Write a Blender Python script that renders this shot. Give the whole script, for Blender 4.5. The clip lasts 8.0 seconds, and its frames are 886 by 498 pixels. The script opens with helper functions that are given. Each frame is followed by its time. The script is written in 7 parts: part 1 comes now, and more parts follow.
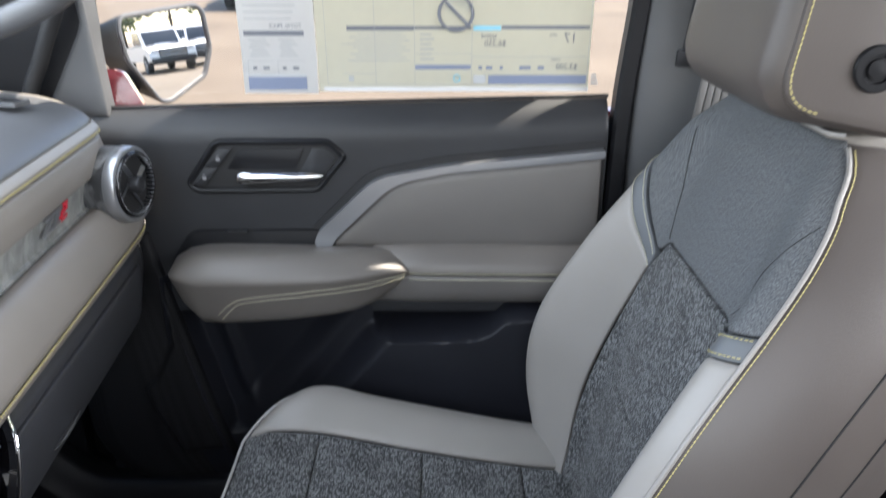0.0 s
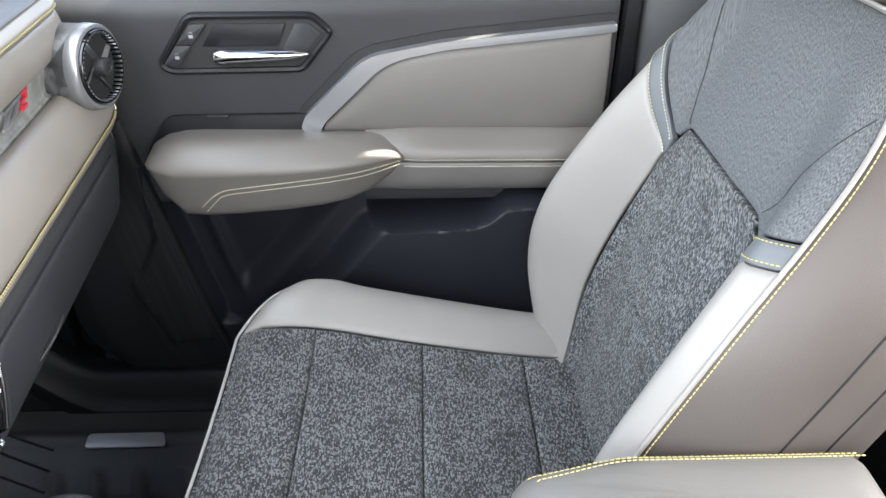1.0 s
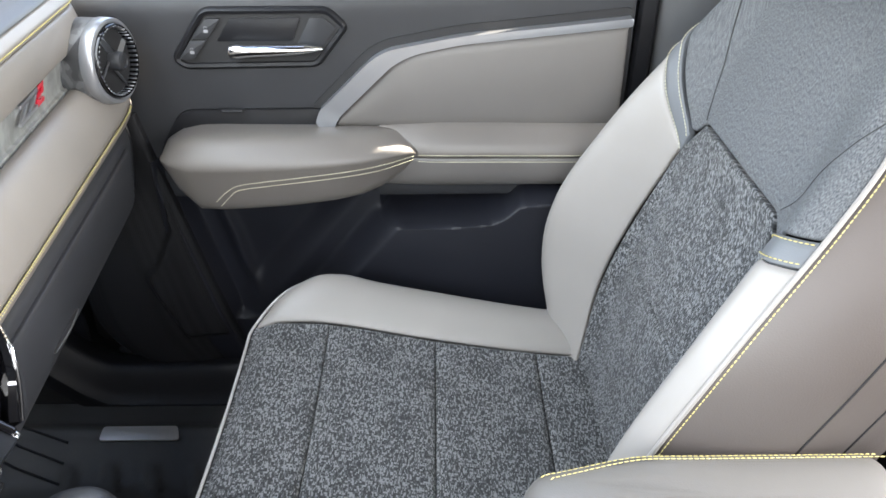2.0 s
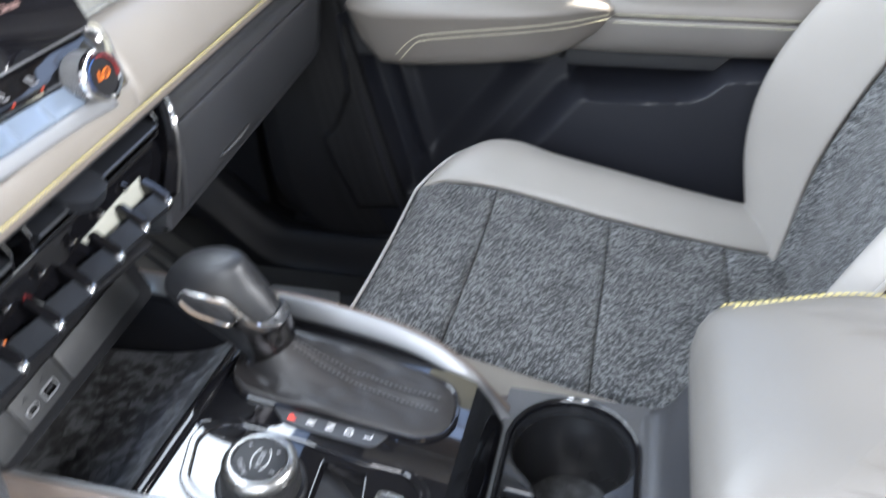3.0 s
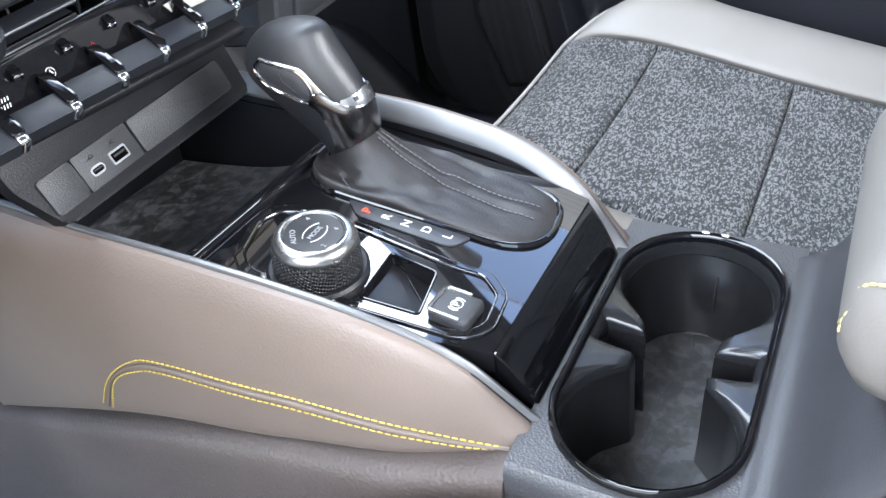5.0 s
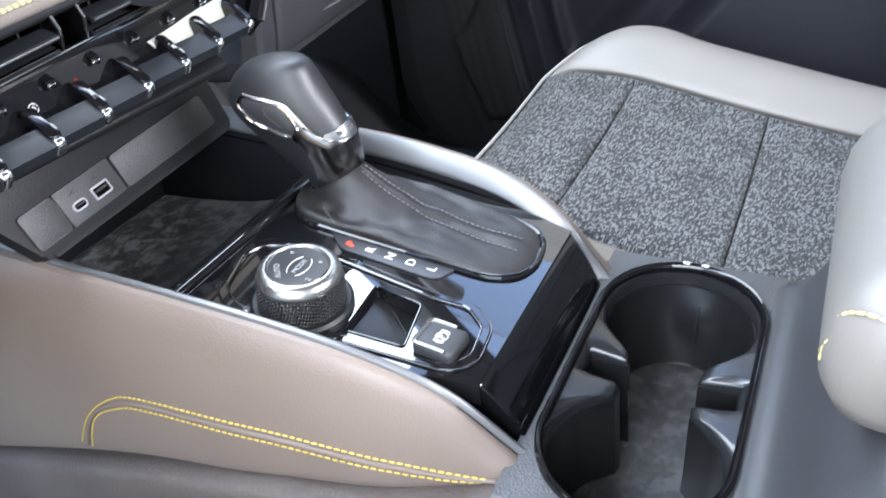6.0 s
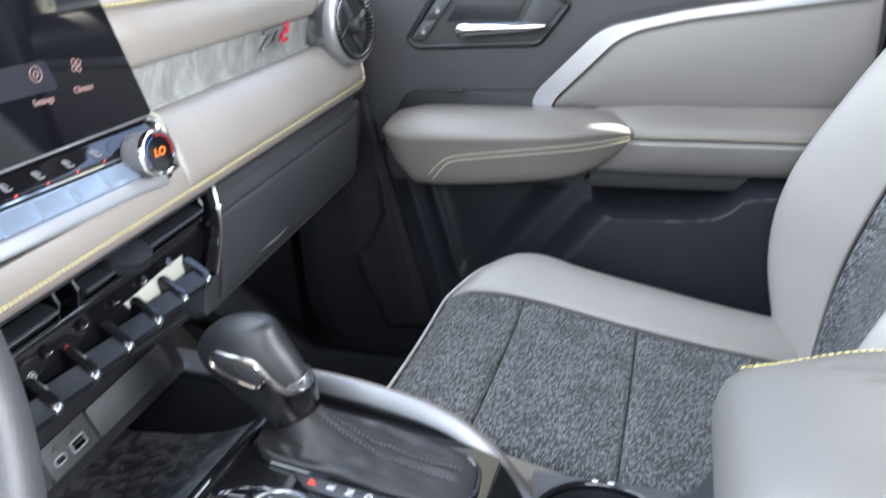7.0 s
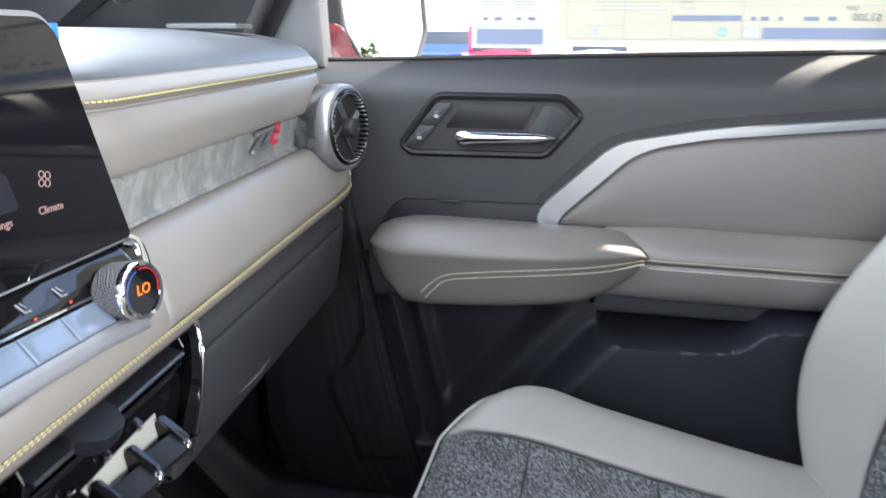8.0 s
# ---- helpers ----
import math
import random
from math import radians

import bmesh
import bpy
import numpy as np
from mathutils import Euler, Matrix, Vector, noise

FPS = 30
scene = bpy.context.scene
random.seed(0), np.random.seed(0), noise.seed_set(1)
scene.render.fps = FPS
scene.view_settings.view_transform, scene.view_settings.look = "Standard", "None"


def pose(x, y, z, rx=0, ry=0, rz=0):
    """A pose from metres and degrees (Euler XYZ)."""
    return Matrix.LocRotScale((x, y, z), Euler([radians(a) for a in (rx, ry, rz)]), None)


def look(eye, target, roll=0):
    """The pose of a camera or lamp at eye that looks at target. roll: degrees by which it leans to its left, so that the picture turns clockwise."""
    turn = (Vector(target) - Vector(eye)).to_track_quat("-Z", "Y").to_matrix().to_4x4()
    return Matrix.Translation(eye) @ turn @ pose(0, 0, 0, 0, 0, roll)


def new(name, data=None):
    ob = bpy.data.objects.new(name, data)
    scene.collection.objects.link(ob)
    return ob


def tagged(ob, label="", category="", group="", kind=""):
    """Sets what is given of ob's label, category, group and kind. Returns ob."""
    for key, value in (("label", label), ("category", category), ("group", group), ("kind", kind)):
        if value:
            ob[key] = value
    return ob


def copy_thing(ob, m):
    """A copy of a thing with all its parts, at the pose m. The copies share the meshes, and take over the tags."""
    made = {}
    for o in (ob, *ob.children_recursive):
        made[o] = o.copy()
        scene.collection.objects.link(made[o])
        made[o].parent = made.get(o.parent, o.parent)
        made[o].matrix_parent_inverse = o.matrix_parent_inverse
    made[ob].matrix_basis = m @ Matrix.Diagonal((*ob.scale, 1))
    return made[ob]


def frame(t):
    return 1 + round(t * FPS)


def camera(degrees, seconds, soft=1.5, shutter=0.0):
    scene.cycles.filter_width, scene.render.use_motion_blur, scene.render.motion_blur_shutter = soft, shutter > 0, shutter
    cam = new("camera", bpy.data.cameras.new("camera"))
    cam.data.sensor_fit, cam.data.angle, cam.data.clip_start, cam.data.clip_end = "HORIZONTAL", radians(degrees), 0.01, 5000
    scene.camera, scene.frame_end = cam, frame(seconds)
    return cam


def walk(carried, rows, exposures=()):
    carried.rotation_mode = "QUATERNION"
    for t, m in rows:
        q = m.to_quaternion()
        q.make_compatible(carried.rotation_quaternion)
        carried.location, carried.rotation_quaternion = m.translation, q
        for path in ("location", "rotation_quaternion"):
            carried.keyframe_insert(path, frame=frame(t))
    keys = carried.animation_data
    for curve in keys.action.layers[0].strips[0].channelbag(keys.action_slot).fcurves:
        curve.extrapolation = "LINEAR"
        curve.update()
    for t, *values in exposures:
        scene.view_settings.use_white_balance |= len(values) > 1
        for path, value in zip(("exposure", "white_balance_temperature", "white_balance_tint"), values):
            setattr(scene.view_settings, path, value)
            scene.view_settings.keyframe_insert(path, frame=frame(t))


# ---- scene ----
cam = camera(60.1, 8.0, shutter=0.4)
METRES, EYE, TILT, LEAN, TURN = 0.75, 1.06, -22.0, 0.0, 0.0
ROWS = [
    (0.0, 0.0, 0.0, 0.0, 0.0, 0.0, 0.0),
    (0.2, -0.0183, 0.0406, 0.0185, -0.44, -3.87, 0.13),
    (0.5, -0.0199, 0.0913, 0.0295, -0.64, -8.23, 0.39),
    (1.0, -0.0349, 0.0918, 0.035, -1.52, -9.9, 0.62),
    (1.2, -0.0380, 0.0920, 0.0355, -1.64, -10.0, 0.64),
    (2.3, -0.0364, 0.0994, 0.0291, 0.98, -10.39, -0.06),
    (2.5, -0.0342, 0.1058, -0.0011, 3.08, -10.61, -0.75),
    (2.7, -0.0176, 0.1273, -0.0838, 7.53, -10.58, -1.58),
    (2.9, -0.0172, 0.1579, -0.1441, 12.23, -12.11, -2.30),
    (3.0, -0.0182, 0.169, -0.1773, 14.03, -12.71, -2.89),
    (3.2, 0.0005, 0.1888, -0.2376, 18.65, -14.09, -3.77),
    (3.5, 0.0164, 0.22, -0.3121, 23.84, -15.66, -4.02),
    (3.7, 0.0277, 0.2444, -0.3336, 26.15, -16.59, -4.04),
    (4.0, 0.0406, 0.2744, -0.348, 27.89, -17.16, -3.68),
    (5.5, 0.0384, 0.2756, -0.3532, 27.96, -16.47, -3.61),
    (6.0, 0.0381, 0.272, -0.3522, 26.53, -14.38, -3.48),
    (6.3, 0.0326, 0.2330, -0.3121, 24.06, -11.04, -3.70),
    (6.5, 0.0246, 0.1949, -0.2897, 22.43, -8.6, -3.53),
    (6.7, 0.0190, 0.1573, -0.2817, 20.69, -6.11, -3.40),
    (7.0, 0.0084, 0.1296, -0.2673, 16.63, -0.86, -3.43),
    (7.3, -0.0294, 0.1181, -0.2558, 13.02, 2.69, -3.49),
    (7.5, -0.0801, 0.132, -0.254, 11.05, 4.29, -3.62),
    (7.7, -0.1139, 0.1737, -0.2386, 10.18, 5.29, -3.89),
    (8.0, -0.151, 0.2539, -0.2045, 11.44, 6.03, -4.95),
]
EXPOSURES = [(0.0, 1.95, 6600, 10), (0.3, 2.25, 6800, 10), (0.6, 2.66, 6950, 10), (1.0, 2.87, 6950, 10), (2.5, 2.90, 6950, 10), (3.0, 3.00, 6750, 10), (3.5, 3.24, 6650, 10), (5.5, 3.50, 6600, 10), (6.0, 3.45, 6550, 10), (6.5, 3.27, 6500, 10), (7.0, 2.99, 6500, 10), (7.5, 2.77, 6550, 10), (8.0, 2.63, 6550, 10)]
walk(cam, [(t, pose(0, -0.438, EYE, TILT, LEAN, TURN) @ pose(METRES * x, METRES * y, METRES * z, 90 + pitch, roll, yaw)) for t, x, y, z, yaw, pitch, roll in ROWS], EXPOSURES)

# ---------------------------------------------------------------- light
SUN_WAY = Vector((-0.60, -0.172, -1.0)).normalized()
world = bpy.data.worlds.new("sky")
scene.world = world
world.use_nodes = True
sky = world.node_tree.nodes.new("ShaderNodeTexSky")
sky.sky_type, sky.sun_disc = "NISHITA", False
sky.sun_elevation = math.asin(-SUN_WAY.z)
sky.sun_rotation = math.atan2(-SUN_WAY.x, -SUN_WAY.y)
world.node_tree.links.new(sky.outputs[0], world.node_tree.nodes["Background"].inputs[0])
world.node_tree.nodes["Background"].inputs[1].default_value = 0.15
sun = new("sun", bpy.data.lights.new("sun", "SUN"))
sun.data.energy, sun.data.angle, sun.data.color = 4.5, radians(0.6), (1.0, 0.93, 0.82)
sun.matrix_world = look((0, 0, 5), Vector((0, 0, 5)) + SUN_WAY)



def skylight(name, eye, target, wide, tall, watts, colour):
    """Daylight entering by an opening."""
    lamp = new(name, bpy.data.lights.new(name, "AREA"))
    lamp.data.shape, lamp.data.size, lamp.data.size_y = "RECTANGLE", wide, tall
    lamp.data.energy, lamp.data.color = watts, colour
    lamp.matrix_world = look(eye, target)
    return lamp


skylight("windscreen_daylight", (-0.70, 0.0, 1.130), (-0.168, 0.0, 0.283), 1.36, 0.64, 4.6, (0.80, 0.90, 1.0))
skylight("driver_window_daylight", (0.0, -0.86, 1.06), (-0.12, 0.2, 0.62), 1.0, 0.60, 3.1, (0.96, 0.96, 0.97))
skylight("rear_window_daylight", (1.18, 0.0, 1.15), (-0.45, 0.15, 0.60), 1.1, 0.32, 10.0, (0.92, 0.95, 1.0))


# ---------------------------------------------------------------- materials
class Nodes:
    def __init__(self, name):
        self.mat = bpy.data.materials.new(name)
        self.mat.use_nodes = True
        self.tree = self.mat.node_tree
        self.bsdf = self.tree.nodes["Principled BSDF"]

    def add(self, kind, **values):
        node = self.tree.nodes.new(kind)
        for key, value in values.items():
            key = key.replace("_", " ")
            node.inputs[key].default_value = value
        return node

    def link(self, a, b):
        self.tree.links.new(a, b)

    def set(self, **values):
        for key, value in values.items():
            self.bsdf.inputs[key.replace("_", " ")].default_value = value
        return self

    def coords(self, kind="Object"):
        return self.tree.nodes.new("ShaderNodeTexCoord").outputs[kind]

    def ramp(self, source, stops, constant=False):
        node = self.tree.nodes.new("ShaderNodeValToRGB")
        if constant:
            node.color_ramp.interpolation = "CONSTANT"
        ramp = node.color_ramp.elements
        while len(ramp) < len(stops):
            ramp.new(0.5)
        for stop, (at, c) in zip(ramp, stops):
            stop.position = at
            stop.color = (*c, 1) if len(c) == 3 else c
        self.link(source, node.inputs[0])
        return node.outputs[0]

    def bump(self, height, strength, distance=0.001):
        node = self.add("ShaderNodeBump", Strength=strength, Distance=distance)
        self.link(height, node.inputs["Height"])
        self.link(node.outputs[0], self.bsdf.inputs["Normal"])
        return node


def dim(c, k):
    return tuple(v * k for v in c)


def grained(name, colour, rough, grain=900, bump=0.25, vary=0.10, metal=0.0, coat=0.0, spec=0.5):
    """A coloured surface with a fine pebbled grain, broad tone changes and patchy sheen."""
    n = Nodes(name).set(Roughness=rough, Metallic=metal, Coat_Weight=coat, Specular_IOR_Level=spec)
    at = n.coords()
    broad = n.add("ShaderNodeTexNoise", Scale=9.0, Detail=4.0)
    n.link(at, broad.inputs["Vector"])
    n.link(n.ramp(broad.outputs[0], [(0.3, dim(colour, 1 - vary)), (0.7, dim(colour, 1 + vary))]), n.bsdf.inputs["Base Color"])
    fine = n.add("ShaderNodeTexVoronoi", Scale=grain)
    n.link(at, fine.inputs["Vector"])
    wide = n.add("ShaderNodeMapRange")
    wide.inputs["To Min"].default_value, wide.inputs["To Max"].default_value = rough - 0.06, rough + 0.08
    n.link(broad.outputs[0], wide.inputs[0])
    n.link(wide.outputs[0], n.bsdf.inputs["Roughness"])
    n.bump(fine.outputs["Distance"], bump, 0.0004)
    return n.mat


def plain(name, colour, rough, metal=0.0, coat=0.0, smudge=0.05, spec=0.5, coat_ior=1.5):
    """A smooth surface with faint smudges in its sheen."""
    n = Nodes(name).set(Base_Color=(*colour, 1), Metallic=metal, Coat_Weight=coat, Coat_IOR=coat_ior, Specular_IOR_Level=spec)
    noise_tex = n.add("ShaderNodeTexNoise", Scale=25.0, Detail=6.0)
    n.link(n.coords(), noise_tex.inputs["Vector"])
    wide = n.add("ShaderNodeMapRange")
    wide.inputs["From Min"].default_value, wide.inputs["From Max"].default_value = 0.35, 0.75
    wide.inputs["To Min"].default_value, wide.inputs["To Max"].default_value = rough, rough + smudge
    n.link(noise_tex.outputs[0], wide.inputs[0])
    n.link(wide.outputs[0], n.bsdf.inputs["Roughness"])
    return n.mat


def glow(name, colour, strength):
    n = Nodes(name).set(Base_Color=(*dim(colour, 0.3), 1), Emission_Color=(*colour, 1), Emission_Strength=strength)
    return n.mat


def knit_fabric(name, dark, mid, light):
    """Digital-camouflage knit: short upright dashes, light on dark, in clusters."""
    n = Nodes(name).set(Roughness=0.9, Specular_IOR_Level=0.2, Sheen_Weight=0.12, Sheen_Roughness=0.5)
    at = n.coords("UV")
    cell = n.add("ShaderNodeVectorMath")
    cell.operation = "SNAP"
    cell.inputs[1].default_value = (0.0012, 0.0027, 1)
    n.link(at, cell.inputs[0])
    shift = n.add("ShaderNodeTexWhiteNoise")
    shift.noise_dimensions = "2D"
    n.link(cell.outputs[0], shift.inputs["Vector"])
    slim = n.tree.nodes.new("ShaderNodeMapping")
    slim.inputs["Scale"].default_value = (1.35, 0.62, 1)
    n.link(cell.outputs[0], slim.inputs[0])
    cluster = n.add("ShaderNodeTexNoise", Scale=250.0, Detail=2.0)
    n.link(slim.outputs[0], cluster.inputs["Vector"])
    big = n.add("ShaderNodeTexNoise", Scale=22.0, Detail=1.0)
    n.link(at, big.inputs["Vector"])
    mix = n.add("ShaderNodeMath")
    mix.operation = "MULTIPLY_ADD"
    mix.inputs[1].default_value = 0.30
    n.link(shift.outputs["Value"], mix.inputs[0])
    part_of = n.add("ShaderNodeMath")
    part_of.operation = "MULTIPLY"
    part_of.inputs[1].default_value = 0.85
    n.link(cluster.outputs[0], part_of.inputs[0])
    n.link(part_of.outputs[0], mix.inputs[2])
    mix2 = n.add("ShaderNodeMath")
    mix2.operation = "MULTIPLY_ADD"
    mix2.inputs[1].default_value = 0.20
    n.link(big.outputs[0], mix2.inputs[0])
    n.link(mix.outputs[0], mix2.inputs[2])
    n.link(n.ramp(mix2.outputs[0], [(0.0, dark), (0.648, mid), (0.742, light)], True), n.bsdf.inputs["Base Color"])
    weave = n.add("ShaderNodeTexVoronoi", Scale=950.0)
    n.link(at, weave.inputs["Vector"])
    n.bump(weave.outputs["Distance"], 0.7, 0.0008)
    return n.mat


def mesh_fabric(name, dark, light):
    """A fine heathered weave with slanting threads."""
    n = Nodes(name).set(Roughness=0.85, Specular_IOR_Level=0.2)
    at = n.coords("UV")
    turn = n.add("ShaderNodeMapping")
    turn.inputs["Rotation"].default_value = (0, 0, 0.6)
    turn.inputs["Scale"].default_value = (1, 0.16, 1)
    n.link(at, turn.inputs[0])
    threads = n.add("ShaderNodeTexNoise", Scale=1900.0, Detail=1.0)
    n.link(turn.outputs[0], threads.inputs["Vector"])
    n.link(n.ramp(threads.outputs[0], [(0.41, dark), (0.59, light)]), n.bsdf.inputs["Base Color"])
    n.bump(threads.outputs[0], 0.10, 0.0004)
    return n.mat


def camouflage(name, tones, scale, rough):
    """Faceted camouflage print on smooth trim."""
    n = Nodes(name).set(Roughness=rough)
    turn = n.add("ShaderNodeMapping")
    turn.inputs["Rotation"].default_value = (0.5, 0.3, 0.5)
    turn.inputs["Scale"].default_value = (1.0, 1.0, 0.55)
    n.link(n.coords(), turn.inputs[0])
    bend = n.add("ShaderNodeTexNoise", Scale=scale * 1.4, Detail=1.0)
    n.link(turn.outputs[0], bend.inputs["Vector"])
    cells = n.add("ShaderNodeTexVoronoi", Scale=scale)
    n.link(turn.outputs[0], cells.inputs["Vector"])
    parts = n.add("ShaderNodeSeparateColor")
    n.link(cells.outputs["Color"], parts.inputs[0])
    mix = n.add("ShaderNodeMath")
    mix.operation = "MULTIPLY_ADD"
    mix.inputs[1].default_value = 0.45
    n.link(parts.outputs[0], mix.inputs[0])
    n.link(bend.outputs[0], mix.inputs[2])
    stops = [(0.0, tones[0]), (0.58, tones[1]), (0.72, tones[2]), (0.86, tones[3])]
    n.link(n.ramp(mix.outputs[0], stops, True), n.bsdf.inputs["Base Color"])
    return n.mat


def perforated(name, colour):
    """Dark plastic with a fine grid of pressed dots."""
    n = Nodes(name).set(Roughness=0.65, Base_Color=(*colour, 1), Specular_IOR_Level=0.2)
    dots = n.add("ShaderNodeTexVoronoi", Scale=330.0, Randomness=0.0)
    n.link(n.coords(), dots.inputs["Vector"])
    n.link(n.ramp(dots.outputs["Distance"], [(0.25, dim(colour, 0.25)), (0.45, dim(colour, 1.6))]), n.bsdf.inputs["Base Color"])
    n.bump(dots.outputs["Distance"], 0.5, 0.0008)
    return n.mat


def knurl(name, colour):
    n = Nodes(name).set(Roughness=0.4, Base_Color=(*colour, 1))
    turn = n.tree.nodes.new("ShaderNodeMapping")
    turn.inputs["Rotation"].default_value = (0.78, 0.3, 0.78)
    n.link(n.coords(), turn.inputs[0])
    wave = n.add("ShaderNodeTexVoronoi", Scale=560.0, Randomness=0.0)
    n.link(turn.outputs[0], wave.inputs["Vector"])
    n.bump(wave.outputs["Distance"], 1.0, 0.003)
    return n.mat


def see_through(name, colour=(1, 1, 1), rough=0.0, clear=0.9):
    n = Nodes(name)
    n.tree.nodes.remove(n.bsdf)
    out = n.tree.nodes["Material Output"]
    through_it = n.add("ShaderNodeBsdfTransparent", Color=(*dim(colour, 0.97), 1))
    gloss = n.add("ShaderNodeBsdfGlossy", Roughness=rough)
    facing = n.add("ShaderNodeFresnel", IOR=1.45)
    mix = n.tree.nodes.new("ShaderNodeMixShader")
    n.link(facing.outputs[0], mix.inputs[0])
    n.link(through_it.outputs[0], mix.inputs[1])
    n.link(gloss.outputs[0], mix.inputs[2])
    n.link(mix.outputs[0], out.inputs[0])
    return n.mat


def paper(name, colour, glowthrough=0.55):
    """Thin paper that lets some of the daylight behind it through."""
    n = Nodes(name)
    n.set(Base_Color=(*colour, 1), Roughness=0.7)
    out = n.tree.nodes["Material Output"]
    lit = n.add("ShaderNodeBsdfTranslucent", Color=(*colour, 1))
    fibre = n.add("ShaderNodeTexNoise", Scale=60.0, Detail=3.0)
    n.link(n.coords(), fibre.inputs["Vector"])
    n.link(n.ramp(fibre.outputs[0], [(0.3, dim(colour, 0.95)), (0.7, colour)]), lit.inputs[0])
    mix = n.add("ShaderNodeMixShader", Fac=glowthrough)
    n.link(n.bsdf.outputs[0], mix.inputs[1])
    n.link(lit.outputs[0], mix.inputs[2])
    n.link(mix.outputs[0], out.inputs[0])
    return n.mat


def foliage(name, colour):
    n = Nodes(name).set(Roughness=0.6)
    rnd = n.tree.nodes.new("ShaderNodeNewGeometry").outputs["Random Per Island"]
    n.link(n.ramp(rnd, [(0.0, dim(colour, 0.6)), (1.0, dim(colour, 1.5))]), n.bsdf.inputs["Base Color"])
    return n.mat


SEAT_GREY = grained("pale_taupe_leather", (0.268, 0.252, 0.236), 0.42, 700, 0.18, 0.04)
TAUPE = grained("taupe_leather", (0.224, 0.203, 0.182), 0.42, 700, 0.22, 0.05)
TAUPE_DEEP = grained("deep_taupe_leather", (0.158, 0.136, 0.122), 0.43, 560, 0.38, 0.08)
CHARCOAL = grained("charcoal_soft_plastic", (0.0205, 0.0213, 0.0240), 0.50, 1100, 0.25, 0.12, 0.0, 0.0, 0.4)
CHARCOAL_LOW = grained("charcoal_hard_plastic", (0.0075, 0.0077, 0.0092), 0.42, 900, 0.3, 0.12, 0.0, 0.0, 0.25)
GREY_SOFT = grained("slate_soft_plastic", (0.075, 0.076, 0.080), 0.43, 900, 0.3, 0.08)
PILLAR = grained("grey_pillar_plastic", (0.12, 0.115, 0.11), 0.55, 900, 0.2, 0.06)
HEADLINER = grained("dark_headliner", (0.04, 0.04, 0.042), 0.9, 500, 0.2, 0.05)
BOOT = grained("black_boot_leather", (0.0112, 0.0100, 0.0102), 0.48, 600, 0.3, 0.1)
WHEEL_GREY = grained("dark_grey_wheel_leather", (0.045, 0.046, 0.050), 0.45, 800, 0.2, 0.08)
KNOB = grained("black_knob_leather", (0.0085, 0.0092, 0.0112), 0.46, 900, 0.15, 0.08)
MAT = grained("floor_liner_rubber", (0.045, 0.044, 0.042), 0.55, 350, 0.3, 0.15)
CARPET = grained("black_carpet", (0.010, 0.010, 0.010), 0.95, 500, 0.9, 0.25)
SATIN = plain("satin_silver", (0.46, 0.47, 0.49), 0.30, 0.8)
TRIM = plain("satin_trim_silver", (0.36, 0.37, 0.39), 0.30, 0.75, 0.0, 0.015)
CHARCOAL_DOOR = grained("dark_door_plastic", (0.0108, 0.0116, 0.0160), 0.44, 900, 0.3, 0.12, 0.0, 0.0, 0.35)
CHARCOAL_MID = grained("satin_charcoal_plastic", (0.034, 0.035, 0.039), 0.42, 1000, 0.25, 0.1)
DOOR_LEATHER = grained("grey_taupe_door_leather", (0.120, 0.112, 0.105), 0.42, 700, 0.22, 0.05)
ARM_LEATHER = grained("taupe_armrest_leather", (0.130, 0.118, 0.107), 0.44, 700, 0.22, 0.06)
SEAT_SIDE = grained("brown_taupe_leather", (0.076, 0.0645, 0.059), 0.45, 700, 0.25, 0.06)
LID_TAUPE = grained("lid_taupe_leather", (0.132, 0.124, 0.115), 0.42, 700, 0.2, 0.05)
LOW_BROWN = grained("brown_grained_plastic", (0.075, 0.061, 0.056), 0.5, 380, 1.0, 0.15)
RING_SILVER = plain("bright_ring_silver", (0.30, 0.30, 0.295), 0.25, 0.95)
# pale colour standing in for a bright reflection in the switch panel
PALE_REFLECTION = plain("cream_painted_reflection", (0.36, 0.36, 0.315), 0.14, 0.0, 0.5)
DIAL_BLACK = grained("satin_dial_black", (0.004, 0.004, 0.005), 0.22, 900, 0.0, 0.05, 0.0, 0.0, 0.12)
GUNMETAL = plain("polished_gunmetal", (0.10, 0.097, 0.10), 0.20, 1.0)
INK_GREY = plain("dim_grey_marking", (0.22, 0.22, 0.23), 0.5)
SATIN_DARK = plain("dark_satin_silver", (0.30, 0.31, 0.33), 0.3, 1.0)
SLOT_BLACK = Nodes("deep_slot_black").set(Base_Color=(0.002, 0.002, 0.002, 1), Roughness=0.95, Specular_IOR_Level=0.0).mat
CHROME = plain("chrome", (0.75, 0.75, 0.76), 0.06, 1.0)
PIANO = plain("piano_black", (0.004, 0.004, 0.005), 0.025, 0.0, 0.0, 0.02)
LACQUER = plain("black_console_lacquer", (0.004, 0.004, 0.005), 0.02, 0.0, 1.0, 0.02)
BLACK = plain("matt_black", (0.008, 0.008, 0.009), 0.6)
DECK_GREY = grained("pebbled_charcoal_plastic", (0.050, 0.051, 0.055), 0.40, 650, 0.8, 0.1)
USB_GREY = grained("grained_socket_plate", (0.020, 0.021, 0.0225), 0.5, 1000, 0.5, 0.12)
KEYCAP = grained("satin_grey_key", (0.012, 0.0132, 0.016), 0.36, 900, 0.1, 0.06, 0.0, 0.0, 0.3)
SCREEN = plain("screen_glass", (0.004, 0.004, 0.006), 0.03, 0.0, 0.5, 0.03)
THREAD = plain("yellow_thread", (0.50, 0.43, 0.17), 0.7)
THREAD_PALE = plain("pale_yellow_thread", (0.58, 0.55, 0.40), 0.7)
